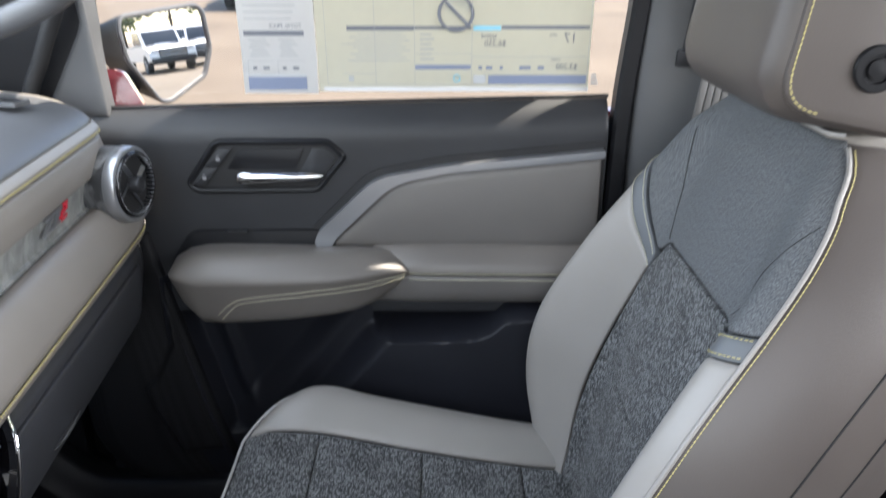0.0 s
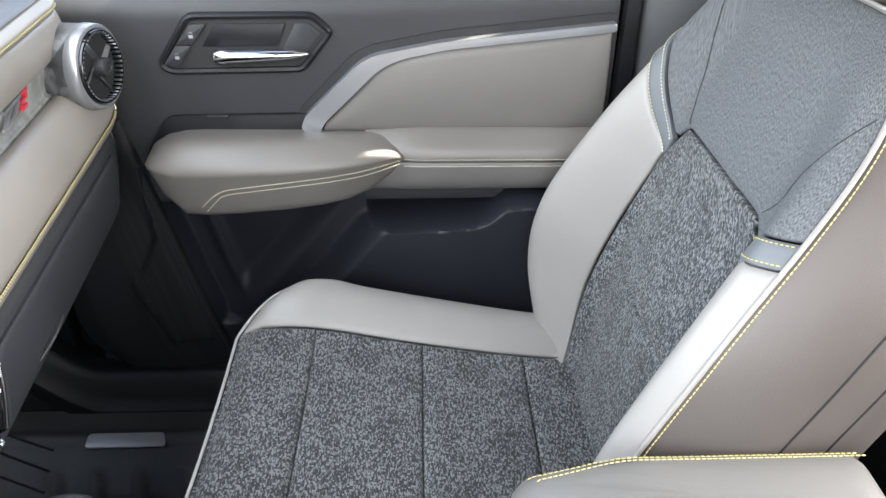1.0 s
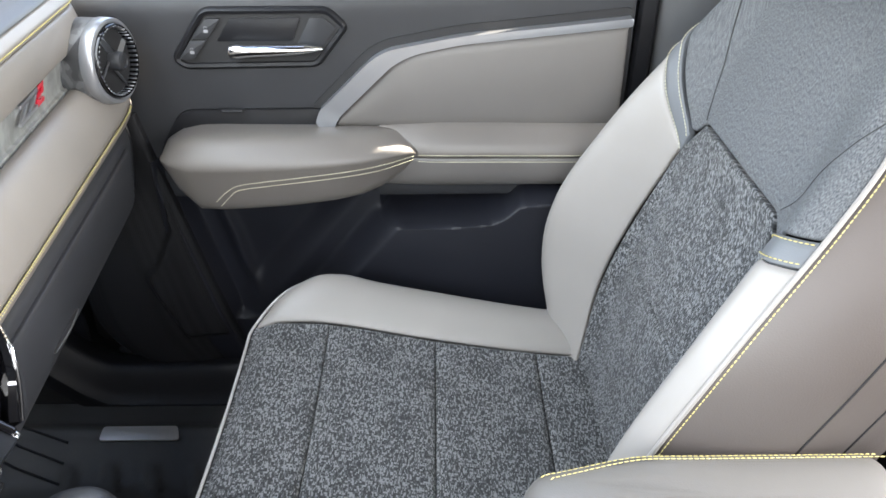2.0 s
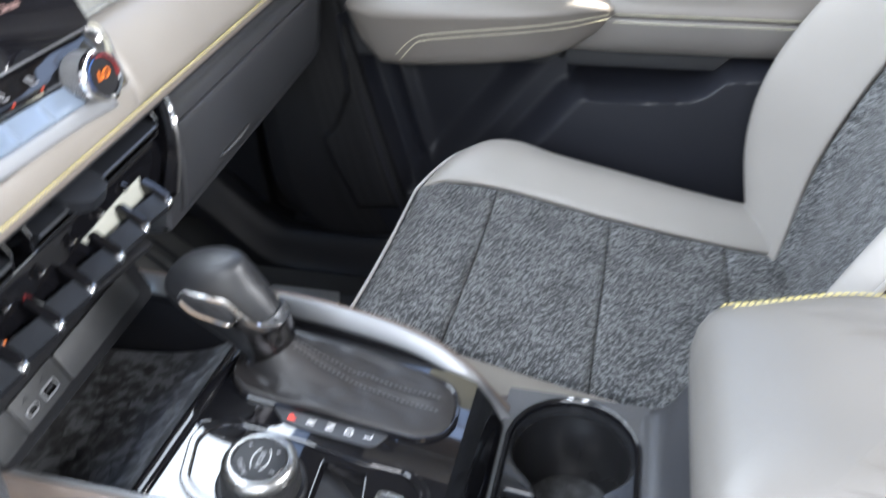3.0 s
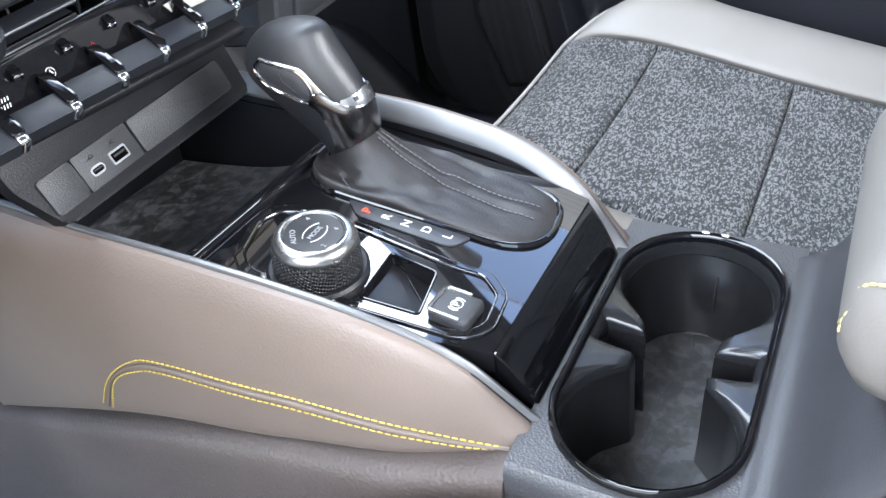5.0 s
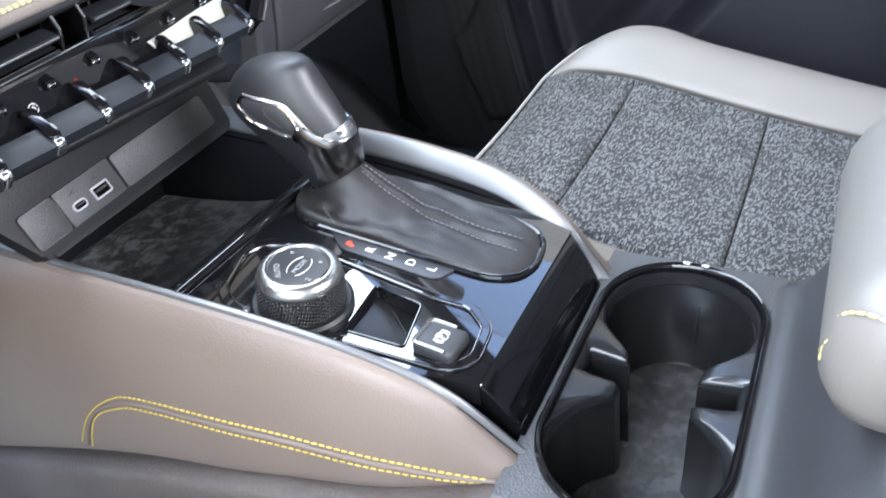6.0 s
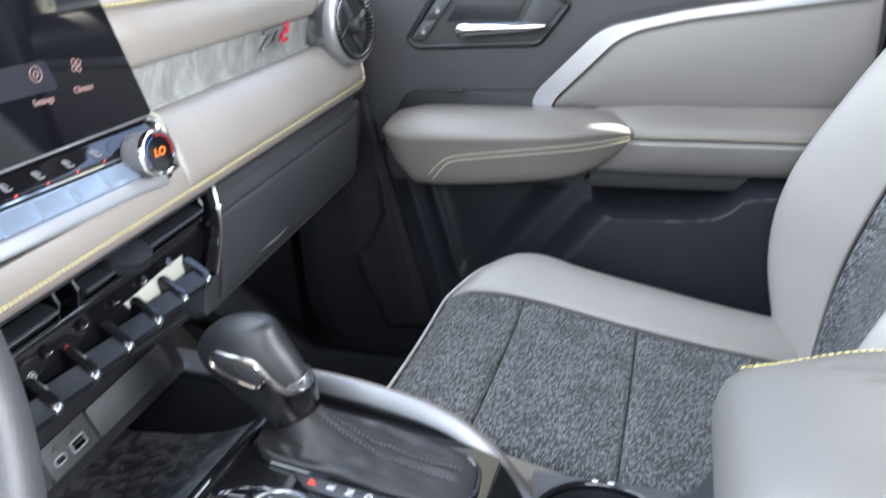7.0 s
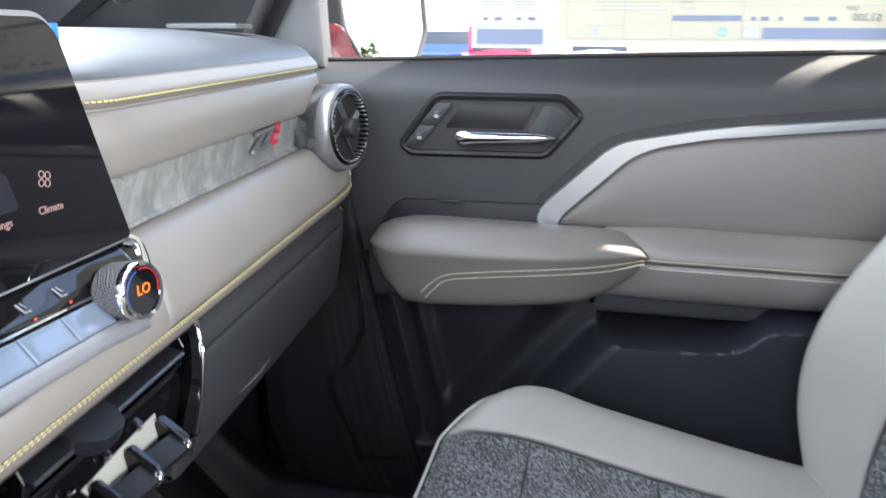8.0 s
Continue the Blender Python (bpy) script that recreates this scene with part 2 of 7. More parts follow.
THREAD_GREY = plain("grey_thread", (0.075, 0.075, 0.08), 0.7)
PIPING = plain("pale_piping", (0.42, 0.41, 0.40), 0.55)
KNIT = knit_fabric("camouflage_knit", (0.033, 0.0344, 0.0365), (0.082, 0.085, 0.088), (0.200, 0.205, 0.210))
WEAVE = mesh_fabric("slate_weave", (0.058, 0.061, 0.066), (0.165, 0.172, 0.180))
STRAP = grained("slate_strap_leather", (0.11, 0.118, 0.128), 0.5, 700, 0.2, 0.05)
SHELF_GREY = grained("smooth_black_moulding", (0.013, 0.0135, 0.015), 0.20, 900, 0.06, 0.08)
CUP_BLACK = grained("satin_black_moulding", (0.0085, 0.0087, 0.0096), 0.27, 900, 0.12, 0.1)
CAMO = camouflage("grey_camouflage_trim", [(0.175, 0.178, 0.168), (0.21, 0.213, 0.202), (0.24, 0.243, 0.232), (0.285, 0.288, 0.275)], 55, 0.35)
CAMO_DARK = camouflage("dark_camouflage_rubber", [(0.026, 0.026, 0.027), (0.033, 0.034, 0.035), (0.043, 0.045, 0.047), (0.060, 0.062, 0.065)], 90, 0.38)
# the dark rubber print in raised tones: skylight on the bin mat, painted in
CAMO_SKYLIT = camouflage("skylit_camouflage_rubber", [(0.045, 0.045, 0.047), (0.062, 0.063, 0.066), (0.095, 0.098, 0.103), (0.15, 0.155, 0.163)], 75, 0.40)
CAMO_VENT = camouflage("vent_camouflage_trim", [(0.040, 0.041, 0.043), (0.07, 0.072, 0.075), (0.11, 0.112, 0.116), (0.17, 0.172, 0.176)], 42, 0.30)
CONSOLE_LEATHER = grained("console_brown_taupe_leather", (0.136, 0.107, 0.090), 0.46, 620, 0.35, 0.07)
RIM_SILVER = plain("rim_satin_silver", (0.185, 0.189, 0.196), 0.41, 0.75)
STRIP_GREY = plain("satin_strip_grey", (0.022, 0.023, 0.026), 0.35)
THREAD_GOLD = plain("gold_thread", (0.55, 0.40, 0.07), 0.7)
GRILLE = perforated("speaker_grille", (0.008, 0.008, 0.0088))
KNURLED = knurl("knurled_black", (0.008, 0.008, 0.009))
KNURLED_GREY = knurl("knurled_grey", (0.16, 0.16, 0.165))
GLASS = see_through("window_glass")
MIRROR = plain("mirror_glass", (0.85, 0.86, 0.86), 0.0, 1.0, 0.0, 0.01)
RED_GLOW = glow("red_indicator", (1.0, 0.06, 0.03), 0.35)
WHITE_MARK = plain("white_marking", (0.62, 0.62, 0.62), 0.5)
AMBER_GLOW = glow("amber_indicator", (1.0, 0.24, 0.03), 0.20)
DIM_RED = glow("dim_red_indicator", (0.9, 0.09, 0.03), 0.12)
BLUE_GLOW = glow("blue_screen_area", (0.002, 0.004, 0.018), 0.05)
PINK_GLOW = glow("pale_screen_icon", (0.55, 0.35, 0.33), 0.06)
RED_ENAMEL = plain("red_enamel", (0.55, 0.02, 0.04), 0.2, 0.0, 0.5)


# ---------------------------------------------------------------- building tools
def smooth01(v):
    v = min(max(v, 0.0), 1.0)
    return v * v * (3 - 2 * v)


def step(a, b, v):
    return smooth01((v - a) / (b - a))


def curve1(points, v):
    """Smooth interpolation through (v, value) pairs."""
    if v <= points[0][0]:
        return points[0][1]
    for n in range(len(points) - 1):
        (a, p), (b, q) = points[n], points[n + 1]
        if v <= b:
            h = b - a
            before = points[n - 1] if n else points[n]
            after = points[n + 2] if n + 2 < len(points) else points[n + 1]
            m0 = (q - before[1]) / max(b - before[0], 1e-6)
            m1 = (after[1] - p) / max(after[0] - a, 1e-6)
            t = (v - a) / h
            return (2 * t**3 - 3 * t**2 + 1) * p + (t**3 - 2 * t**2 + t) * h * m0 + (3 * t**2 - 2 * t**3) * q + (t**3 - t**2) * h * m1
    return points[-1][1]


def spline(points, count, closed=False):
    """A smooth polyline through points (Catmull-Rom)."""
    pts = [Vector(p) for p in points]
    out, n = [], len(pts)
    spans = n if closed else n - 1
    for i in range(count + (0 if closed else 1)):
        s = i / count * spans
        k = min(int(s), spans - 1)
        t = s - k
        pick = (lambda j: pts[j % n]) if closed else (lambda j: pts[min(max(j, 0), n - 1)])
        a, b, c, d = pick(k - 1), pick(k), pick(k + 1), pick(k + 2)
        out.append(0.5 * (2 * b + (c - a) * t + (2 * a - 5 * b + 4 * c - d) * t * t + (3 * b - a - 3 * c + d) * t**3))
    return out


def thing(name, label, category, group="", at=(0, 0, 0), kind=""):
    ob = new(name)
    ob.location = at
    ob.empty_display_size = 0.05
    return tagged(ob, label, category, group, kind)


def part(name, bm, material, parent=None, label="", sharp=38, kind="", category=""):
    """Links a bmesh as one mesh object, under a thing or a part."""
    mesh = bpy.data.meshes.new(name)
    if isinstance(bm, tuple):
        mesh.from_pydata([tuple(v) for v in bm[0]], [], bm[1])
        if len(bm) > 2:
            layer = mesh.uv_layers.new(name="UVMap")
            for loop in mesh.loops:
                layer.data[loop.index].uv = bm[2][loop.vertex_index]
    else:
        bm.to_mesh(mesh)
        bm.free()
    mesh.materials.append(material)
    for poly in mesh.polygons:
        poly.use_smooth = True
    mesh.set_sharp_from_angle(angle=radians(sharp))
    ob = new(name, mesh)
    if parent is not None:
        ob.parent = parent
        top = parent
        off = Vector(top.location)
        while top.parent is not None:
            top = top.parent
            off += Vector(top.location)
        ob.location = -off if off.length > 1e-9 else (0, 0, 0)
    return tagged(ob, label, category, kind=kind)


def join(*pieces):
    """Several vertex-and-face lists as one."""
    verts, faces = [], []
    for piece in pieces:
        base = len(verts)
        verts += [tuple(v) for v in piece[0]]
        faces += [tuple(i + base for i in f) for f in piece[1]]
    return verts, faces


def spaced(n, tight):
    """n steps from 0 to 1, with extra steps close to both ends."""
    inner = [tight + (1 - 2 * tight) * i / n for i in range(n + 1)]
    return [0.0, tight * 0.25, tight * 0.6] + inner + [1 - tight * 0.6, 1 - tight * 0.25, 1.0]


def panel(surface, dom, nu, nv, thick=0.012, groove=0.004, wide=0.012, tight=0.04, flip=False):
    """An upholstered or moulded panel on surface(u, v): its rim rolls down into a seam and closes at the back.
    dom: (u0, u1, v0, v1) or a function of (a, b)."""
    place = dom if callable(dom) else (lambda a, b: (dom[0] + (dom[1] - dom[0]) * a, dom[2] + (dom[3] - dom[2]) * b))
    aa, bb = spaced(nu, tight), spaced(nv, tight)
    na, nb = len(aa), len(bb)
    grid = np.array([[surface(*place(a, b)) for b in bb] for a in aa], float)
    du, dv = np.gradient(grid, axis=0), np.gradient(grid, axis=1)
    normal = np.cross(du, dv)
    normal /= np.maximum(np.linalg.norm(normal, axis=2, keepdims=True), 1e-12)
    if flip:
        normal = -normal
    la = np.concatenate([np.zeros((1, nb)), np.cumsum(np.linalg.norm(np.diff(grid, axis=0), axis=2), axis=0)])
    lb = np.concatenate([np.zeros((na, 1)), np.cumsum(np.linalg.norm(np.diff(grid, axis=1), axis=2), axis=1)], axis=1)
    gap = np.minimum(np.minimum(la, la[-1:] - la), np.minimum(lb, lb[:, -1:] - lb))
    near = 1 - np.clip(gap / wide, 0, 1)
    lift = -groove * (1 - np.sqrt(np.clip(1 - near**2, 0, 1)))
    front = grid + normal * lift[..., None]
    back = grid - normal * thick
    verts = [tuple(p) for p in front.reshape(-1, 3)]
    uvs = [(float(x), float(y)) for x, y in zip(la.ravel(), lb.ravel())]
    faces = []
    for i in range(na - 1):
        for j in range(nb - 1):
            q = (i * nb + j, (i + 1) * nb + j, (i + 1) * nb + j + 1, i * nb + j + 1)
            faces.append(q[::-1] if flip else q)
    base = len(verts)
    verts += [tuple(p) for p in back.reshape(-1, 3)]
    uvs += uvs[:base]
    for i in range(na - 1):
        for j in range(nb - 1):
            q = (base + i * nb + j, base + i * nb + j + 1, base + (i + 1) * nb + j + 1, base + (i + 1) * nb + j)
            faces.append(q[::-1] if flip else q)
    rim = [(i, 0) for i in range(na)] + [(na - 1, j) for j in range(1, nb)] + [(i, nb - 1) for i in range(na - 2, -1, -1)] + [(0, j) for j in range(nb - 2, 0, -1)]
    count = len(rim)
    for k in range(count):
        a, b = (i * nb + j for i, j in (rim[k], rim[(k + 1) % count]))
        q = (a, base + a, base + b, b)
        faces.append(q[::-1] if flip else q)
    return verts, faces, uvs


def sweep(path, profile, up=(0, 0, 1), closed=False, scale=None):
    """A 2D profile (side, up) carried along a path."""
    pts, up = [Vector(p) for p in path], Vector(up)
    n, m = len(pts), len(profile)
    verts, faces = [], []
    for i, p in enumerate(pts):
        a = pts[i - 1] if i or closed else p
        b = pts[(i + 1) % n] if i < n - 1 or closed else p
        ahead = (b - a).normalized()
        side = ahead.cross(up).normalized()
        top = side.cross(ahead)
        k = scale(i / max(n - 1, 1)) if scale else 1.0
        verts += [p + side * (x * k) + top * (y * k) for x, y in profile]
    for i in range(n if closed else n - 1):
        for j in range(m):
            faces.append((i * m + j, i * m + (j + 1) % m, (i + 1) % n * m + (j + 1) % m, (i + 1) % n * m + j))
    if not closed:
        faces += [tuple(range(m))[::-1], tuple(range((n - 1) * m, n * m))]
    return verts, faces


def circle(r, n=10, rx=None):
    return [(r * math.cos(2 * math.pi * k / n), (rx or r) * math.sin(2 * math.pi * k / n)) for k in range(n)]


def tube(path, r, n=8, up=(0, 0, 1), closed=False, scale=None):
    return sweep(path, circle(r, n), up, closed, scale)


def along(path, pitch):
    """Evenly spaced (place, direction) pairs on a polyline."""
    pts = [Vector(p) for p in path]
    left = pitch / 2
    for a, b in zip(pts, pts[1:]):
        d = (b - a).length
        while left < d:
            yield a + (b - a) * (left / d), (b - a).normalized()
            left += pitch
        left -= d


def stitches(path, pitch=0.0046, length=0.0034, r=0.0007):
    """A row of short sewn threads."""
    pieces = []
    for at, way in along(path, pitch):
        pieces.append(tube([at - way * length / 2, at - way * length * 0.25, at + way * length * 0.25, at + way * length / 2], r, 6, (0.13, 0.21, 1), scale=lambda t: 0.55 if t in (0.0, 1.0) else 1.0))
    return join(*pieces)


def fillet(outline, r, n=5):
    """Rounds the corners of a closed 2D outline. r: one radius or one for each corner."""
    pts = [Vector(p) for p in outline]
    out = []
    for k, p in enumerate(pts):
        rr = r[k] if isinstance(r, (list, tuple)) else r
        a, b = pts[k - 1] - p, pts[(k + 1) % len(pts)] - p
        d = min(rr, a.length * 0.48, b.length * 0.48)
        if d < 1e-6:
            out.append(p)
            continue
        s, e = p + a.normalized() * d, p + b.normalized() * d
        out += [(s * (1 - t) ** 2 + p * 2 * t * (1 - t) + e * t * t) for t in (i / n for i in range(n + 1))]
    return out


def slab(outline, m, depth, bevel=0.001, segments=2, taper=0.0):
    """A flat piece: a 2D outline in the plane of the pose m, thick by depth along its z, with a rounded front rim."""
    bm = bmesh.new()
    pts = [Vector(p) for p in outline]
    area = sum(a.x * b.y - b.x * a.y for a, b in zip(pts, pts[1:] + pts[:1]))
    if area < 0:
        pts.reverse()
    mid = sum(pts, Vector((0, 0))) / len(pts)
    bottom = [bm.verts.new((*p, 0)) for p in pts]
    top = [bm.verts.new((*(p + (mid - p) * taper), depth)) for p in pts]
    bm.faces.new(bottom[::-1])
    front = bm.faces.new(top)
    n = len(pts)
    for k in range(n):
        bm.faces.new((bottom[k], bottom[(k + 1) % n], top[(k + 1) % n], top[k]))
    if bevel > 0:
        bmesh.ops.bevel(bm, geom=list(front.edges), offset=bevel, segments=segments, profile=0.6, affect="EDGES", clamp_overlap=True)
    bmesh.ops.transform(bm, matrix=m, verts=bm.verts)
    return bm


def rbox(sx, sy, sz, m, bevel=0.003, segments=3):
    """A block with rounded edges, centred on the pose m."""
    bm = bmesh.new()
    bmesh.ops.create_cube(bm, size=1.0, matrix=Matrix.Diagonal((sx, sy, sz, 1)))
    bmesh.ops.bevel(bm, geom=list(bm.edges), offset=min(bevel, min(sx, sy, sz) * 0.49), segments=segments, profile=0.5, affect="EDGES", clamp_overlap=True)
    bmesh.ops.transform(bm, matrix=m, verts=bm.verts)
    return bm


def lathe(profile, m, n=40):
    """(radius, height) pairs turned about the z axis of the pose m."""
    verts, faces = [], []
    for r, z in profile:
        verts += [m @ Vector((r * math.cos(2 * math.pi * k / n), r * math.sin(2 * math.pi * k / n), z)) for k in range(n)]
    for i in range(len(profile) - 1):
        for k in range(n):
            faces.append((i * n + k, i * n + (k + 1) % n, (i + 1) * n + (k + 1) % n, (i + 1) * n + k))
    faces += [tuple(range(n))[::-1], tuple(range((len(profile) - 1) * n, len(profile) * n))]
    return verts, faces


def facing(origin, right, up):
    """A pose whose x axis is right, y axis up (made square to it) and z axis towards the viewer."""
    x = Vector(right).normalized()
    z = x.cross(Vector(up)).normalized()
    y = z.cross(x)
    return Matrix.Translation(origin) @ Matrix((x, y, z)).transposed().to_4x4()


def letters(name, text, m, size, material, parent, depth=0.0003):
    """Raised lettering from the built-in font, as one mesh."""
    data = bpy.data.curves.new(name, "FONT")
    data.body, data.size, data.extrude, data.align_x, data.align_y = text, size, depth, "CENTER", "CENTER"
    temp = new(name + "_shape", data)
    mesh = bpy.data.meshes.new_from_object(temp.evaluated_get(bpy.context.evaluated_depsgraph_get()))
    bpy.data.objects.remove(temp)
    mesh.transform(m)
    mesh.materials.clear()
    mesh.materials.append(material)
    ob = new(name, mesh)
    ob.parent = parent
    off = Vector((0, 0, 0))
    top = parent
    while top is not None:
        off += Vector(top.location)
        top = top.parent
    ob.location = -off if off.length > 1e-9 else (0, 0, 0)
    return ob


def loft(rings, closed=True, caps=True):
    """Joins rings of equal length into one skin."""
    n = len(rings[0])
    verts = [Vector(p) for ring in rings for p in ring]
    faces = []
    for i in range(len(rings) - 1):
        for k in range(n if closed else n - 1):
            faces.append((i * n + k, i * n + (k + 1) % n, (i + 1) * n + (k + 1) % n, (i + 1) * n + k))
    if caps:
        faces += [tuple(range(n))[::-1], tuple(range((len(rings) - 1) * n, len(rings) * n))]
    return verts, faces


# ---------------------------------------------------------------- passenger door
DOOR_Y = 0.735


def belt(x):
    return 0.813 + 0.017 * (x + 0.5) / 0.7


def door_upper(x, v):
    z = 0.47 + (belt(x) - 0.47) * v
    roll = max(0.0, (z - (belt(x) - 0.055)) / 0.055)
    return (x, DOOR_Y + 0.034 * roll**2.2, z)


def door_lower(x, z):
    """Inner face of the lower door: map pocket, bottle recess and hand pocket."""
    y = DOOR_Y
    ridge = curve1([(-0.24, 0.435), (-0.15, 0.447), (-0.10, 0.455), (-0.074, 0.450), (0.05, 0.456), (0.078, 0.466), (0.105, 0.487), (0.2, 0.492)], x)
    left = curve1([(0.1, -0.33), (0.25, -0.285), (0.349, -0.205), (0.44, -0.13), (0.5, -0.08)], z)
    bulge = step(0.007, -0.013, z - ridge) * step(-0.012, 0.045, x - left)
    y -= 0.055 * bulge
    y += 0.060 * step(-0.12, -0.095, x) * step(0.112, 0.09, x) * step(0.435, 0.448, z) * (1 - bulge)
    edge = curve1([(0.13, -0.355), (0.245, -0.392), (0.41, -0.432), (0.5, -0.455)], z)
    inside = step(-0.004, 0.014, x - edge) * step(0.02, -0.05, x - left + 0.06)
    y += 0.030 * inside * step(0.222, 0.236, z)
    y -= 0.020 * (1 - step(-0.014, 0.0, x - edge))
    fold = (x - edge - 0.055) / 0.012
    y -= 0.010 * math.exp(-fold * fold) * step(0.25, 0.33, z)
    return (x, y, z)


def door_left(z):
    return -0.632 if z > 0.27 else -0.632 + 0.145 - math.sqrt(max(0.145**2 - (0.27 - z) ** 2, 0))


door = thing("door_1", "closed charcoal passenger door with taupe leather armrest", "car door", at=(-0.2, 0.74, 0.1), kind="structure")
part("upper_panel", panel(door_upper, (-0.70, 0.258, 0, 1), 70, 40, 0.03, 0.003, 0.008, 0.01), CHARCOAL, door, "charcoal soft-touch upper panel")
part("lower_panel", panel(door_lower, lambda a, b: (-0.47 + 0.75 * a, 0.115 + 0.425 * b), 240, 140, 0.03, 0.002, 0.006, 0.008), CHARCOAL_DOOR, door, "black moulded lower panel with map pocket")


def speaker_face(a, b):
    z = 0.126 + 0.49 * b
    x0, x1 = door_left(z), curve1([(0.1, -0.35), (0.13, -0.357), (0.245, -0.394), (0.41, -0.434), (0.53, -0.462), (0.62, -0.482)], z)
    x = x0 + (x1 - x0) * a
    brink = curve1([(0.12, -0.440), (0.208, -0.468), (0.335, -0.512), (0.36, -0.490), (0.42, -0.462)], z)
    pocket = step(-0.006, 0.006, x - brink) * step(0.200, 0.210, z) * step(0.97, 0.90, a)
    return (x, DOOR_Y - 0.030 + 0.012 * step(0.2, 0.0, a) + 0.014 * step(0.45, 0.92, a) - 0.011 * pocket, z)


part("speaker_panel", panel(speaker_face, (0, 1, 0, 1), 60, 70, 0.03, 0.006, 0.012, 0.03), GRILLE, door, "black perforated speaker panel")

FLAT = facing((0, DOOR_Y, 0), (1, 0, 0), (0, 0, 1))
strip = [(-0.209, 0.602), (-0.202, 0.622), (-0.118, 0.702), (-0.095, 0.714), (0.006, 0.733), (0.252, 0.757), (0.252, 0.7455), (0.01, 0.7215), (-0.057, 0.7080), (-0.088, 0.6935), (-0.173, 0.612), (-0.181, 0.596), (-0.196, 0.592)]
part("trim_strip", slab(fillet(strip, [0.006, 0.02, 0.03, 0.03, 0.02, 0.003, 0.003, 0.02, 0.02, 0.03, 0.02, 0.004, 0.006]), FLAT, 0.020, 0.007, 3), TRIM, door, "satin silver trim strip")
shadow_gap = [(-0.219, 0.598), (-0.213, 0.626), (-0.125, 0.7125), (-0.098, 0.7255), (0.005, 0.7445), (0.255, 0.769), (0.255, 0.59), (-0.19, 0.587)]
part("trim_backing", slab(fillet(shadow_gap, 0.012), FLAT, 0.003, 0.001, 1), BLACK, door, "black gap round the trim strip")
TOP_EDGE = [(-0.181, 0.600), (-0.173, 0.612), (-0.088, 0.6935), (-0.057, 0.708), (0.01, 0.7215), (0.25, 0.7455)]


def insert_face(a, b):
    x = -0.176 + 0.424 * a
    top = np.interp(x, [p[0] for p in TOP_EDGE], [p[1] for p in TOP_EDGE])
    z = 0.594 + (top - 0.594) * b
    return (x, DOOR_Y - 0.012 - 0.004 * math.sin(math.pi * b), z)


part("leather_insert", panel(insert_face, (0, 1, 0, 1), 40, 16, 0.012, 0.004, 0.012, 0.01), DOOR_LEATHER, door, "taupe leather insert")


def arm_section(v):
    ys = [(0.0, 0.733), (0.12, 0.716), (0.3, 0.694), (0.42, 0.688), (0.5, 0.688), (0.7, 0.692), (0.9, 0.704), (1.0, 0.72)]
    zs = [(0.0, 0.6025), (0.12, 0.5985), (0.3, 0.580), (0.42, 0.566), (0.5, 0.556), (0.7, 0.525), (0.9, 0.505), (1.0, 0.498)]
    return curve1(ys, v), curve1(zs, v)


def rear_arm(x, v):
    y, z = arm_section(v)
    k = step(-0.02, -0.11, x)
    z += (0.535 - z) * 0.05 * k - 0.004 * step(-0.05, 0.25, x) * (1 - v)
    return (x, y + 0.012 * k * math.sin(math.pi * v), z)


part("armrest_top", panel(rear_arm, (-0.115, 0.25, 0.0, 0.49), 40, 14, 0.02, 0.003, 0.006, 0.02, True), ARM_LEATHER, door)
part("armrest_side", panel(rear_arm, (-0.115, 0.25, 0.50, 1.0), 40, 14, 0.02, 0.003, 0.006, 0.02, True), DOOR_LEATHER, door)
for n, v in enumerate((0.455, 0.535)):
    row = [Vector(rear_arm(-0.055 + 0.30 * k / 60, v)) + Vector((0, -0.0018, 0.0009)) for k in range(61)]
    part("stitching", stitches(row, 0.0042, 0.0030, 0.00058), THREAD_PALE, door, "pale yellow stitching")

# front armrest with pull grip
arm_rings = []
for x, y_in, top, low, back in [(-0.433, 0.664, 0.577, 0.560, 0.70), (-0.427, 0.650, 0.588, 0.545, 0.735), (-0.412, 0.639, 0.597, 0.519, 0.735), (-0.384, 0.634, 0.603, 0.488, 0.735), (-0.35, 0.633, 0.604, 0.486, 0.735), (-0.30, 0.634, 0.603, 0.488, 0.735), (-0.24, 0.637, 0.602, 0.491, 0.735), (-0.18, 0.643, 0.601, 0.496, 0.735), (-0.14, 0.650, 0.600, 0.502, 0.735), (-0.11, 0.660, 0.597, 0.512, 0.735), (-0.085, 0.671, 0.591, 0.527, 0.735), (-0.065, 0.681, 0.583, 0.540, 0.732), (-0.056, 0.688, 0.572, 0.552, 0.725)]:
    h = top - low
    shape = [(back, top - 0.006), (y_in + 0.050, top), (y_in + 0.026, top - 0.004), (y_in + 0.008, top - 0.17 * h), (y_in, top - 0.30 * h), (y_in + 0.003, top - 0.42 * h), (y_in + 0.011, low + 0.32 * h), (y_in + 0.019, low + 0.10 * h), (y_in + 0.029, low + 0.01 * h), (y_in + 0.045, low), (back, low)]
    arm_rings.append([(x, min(y, back), z) for y, z in shape])
front_arm = loft([spline(ring, 40) for ring in arm_rings])
part("pull_armrest", front_arm, ARM_LEATHER, door, "padded taupe leather armrest with pull grip", 60)


def arm_inner(x, z):
    lows = [(-0.385, 0.634), (-0.30, 0.634), (-0.24, 0.637), (-0.18, 0.643), (-0.14, 0.650), (-0.11, 0.660), (-0.085, 0.671), (-0.056, 0.688)]
    return np.interp(x, [p[0] for p in lows], [p[1] for p in lows])


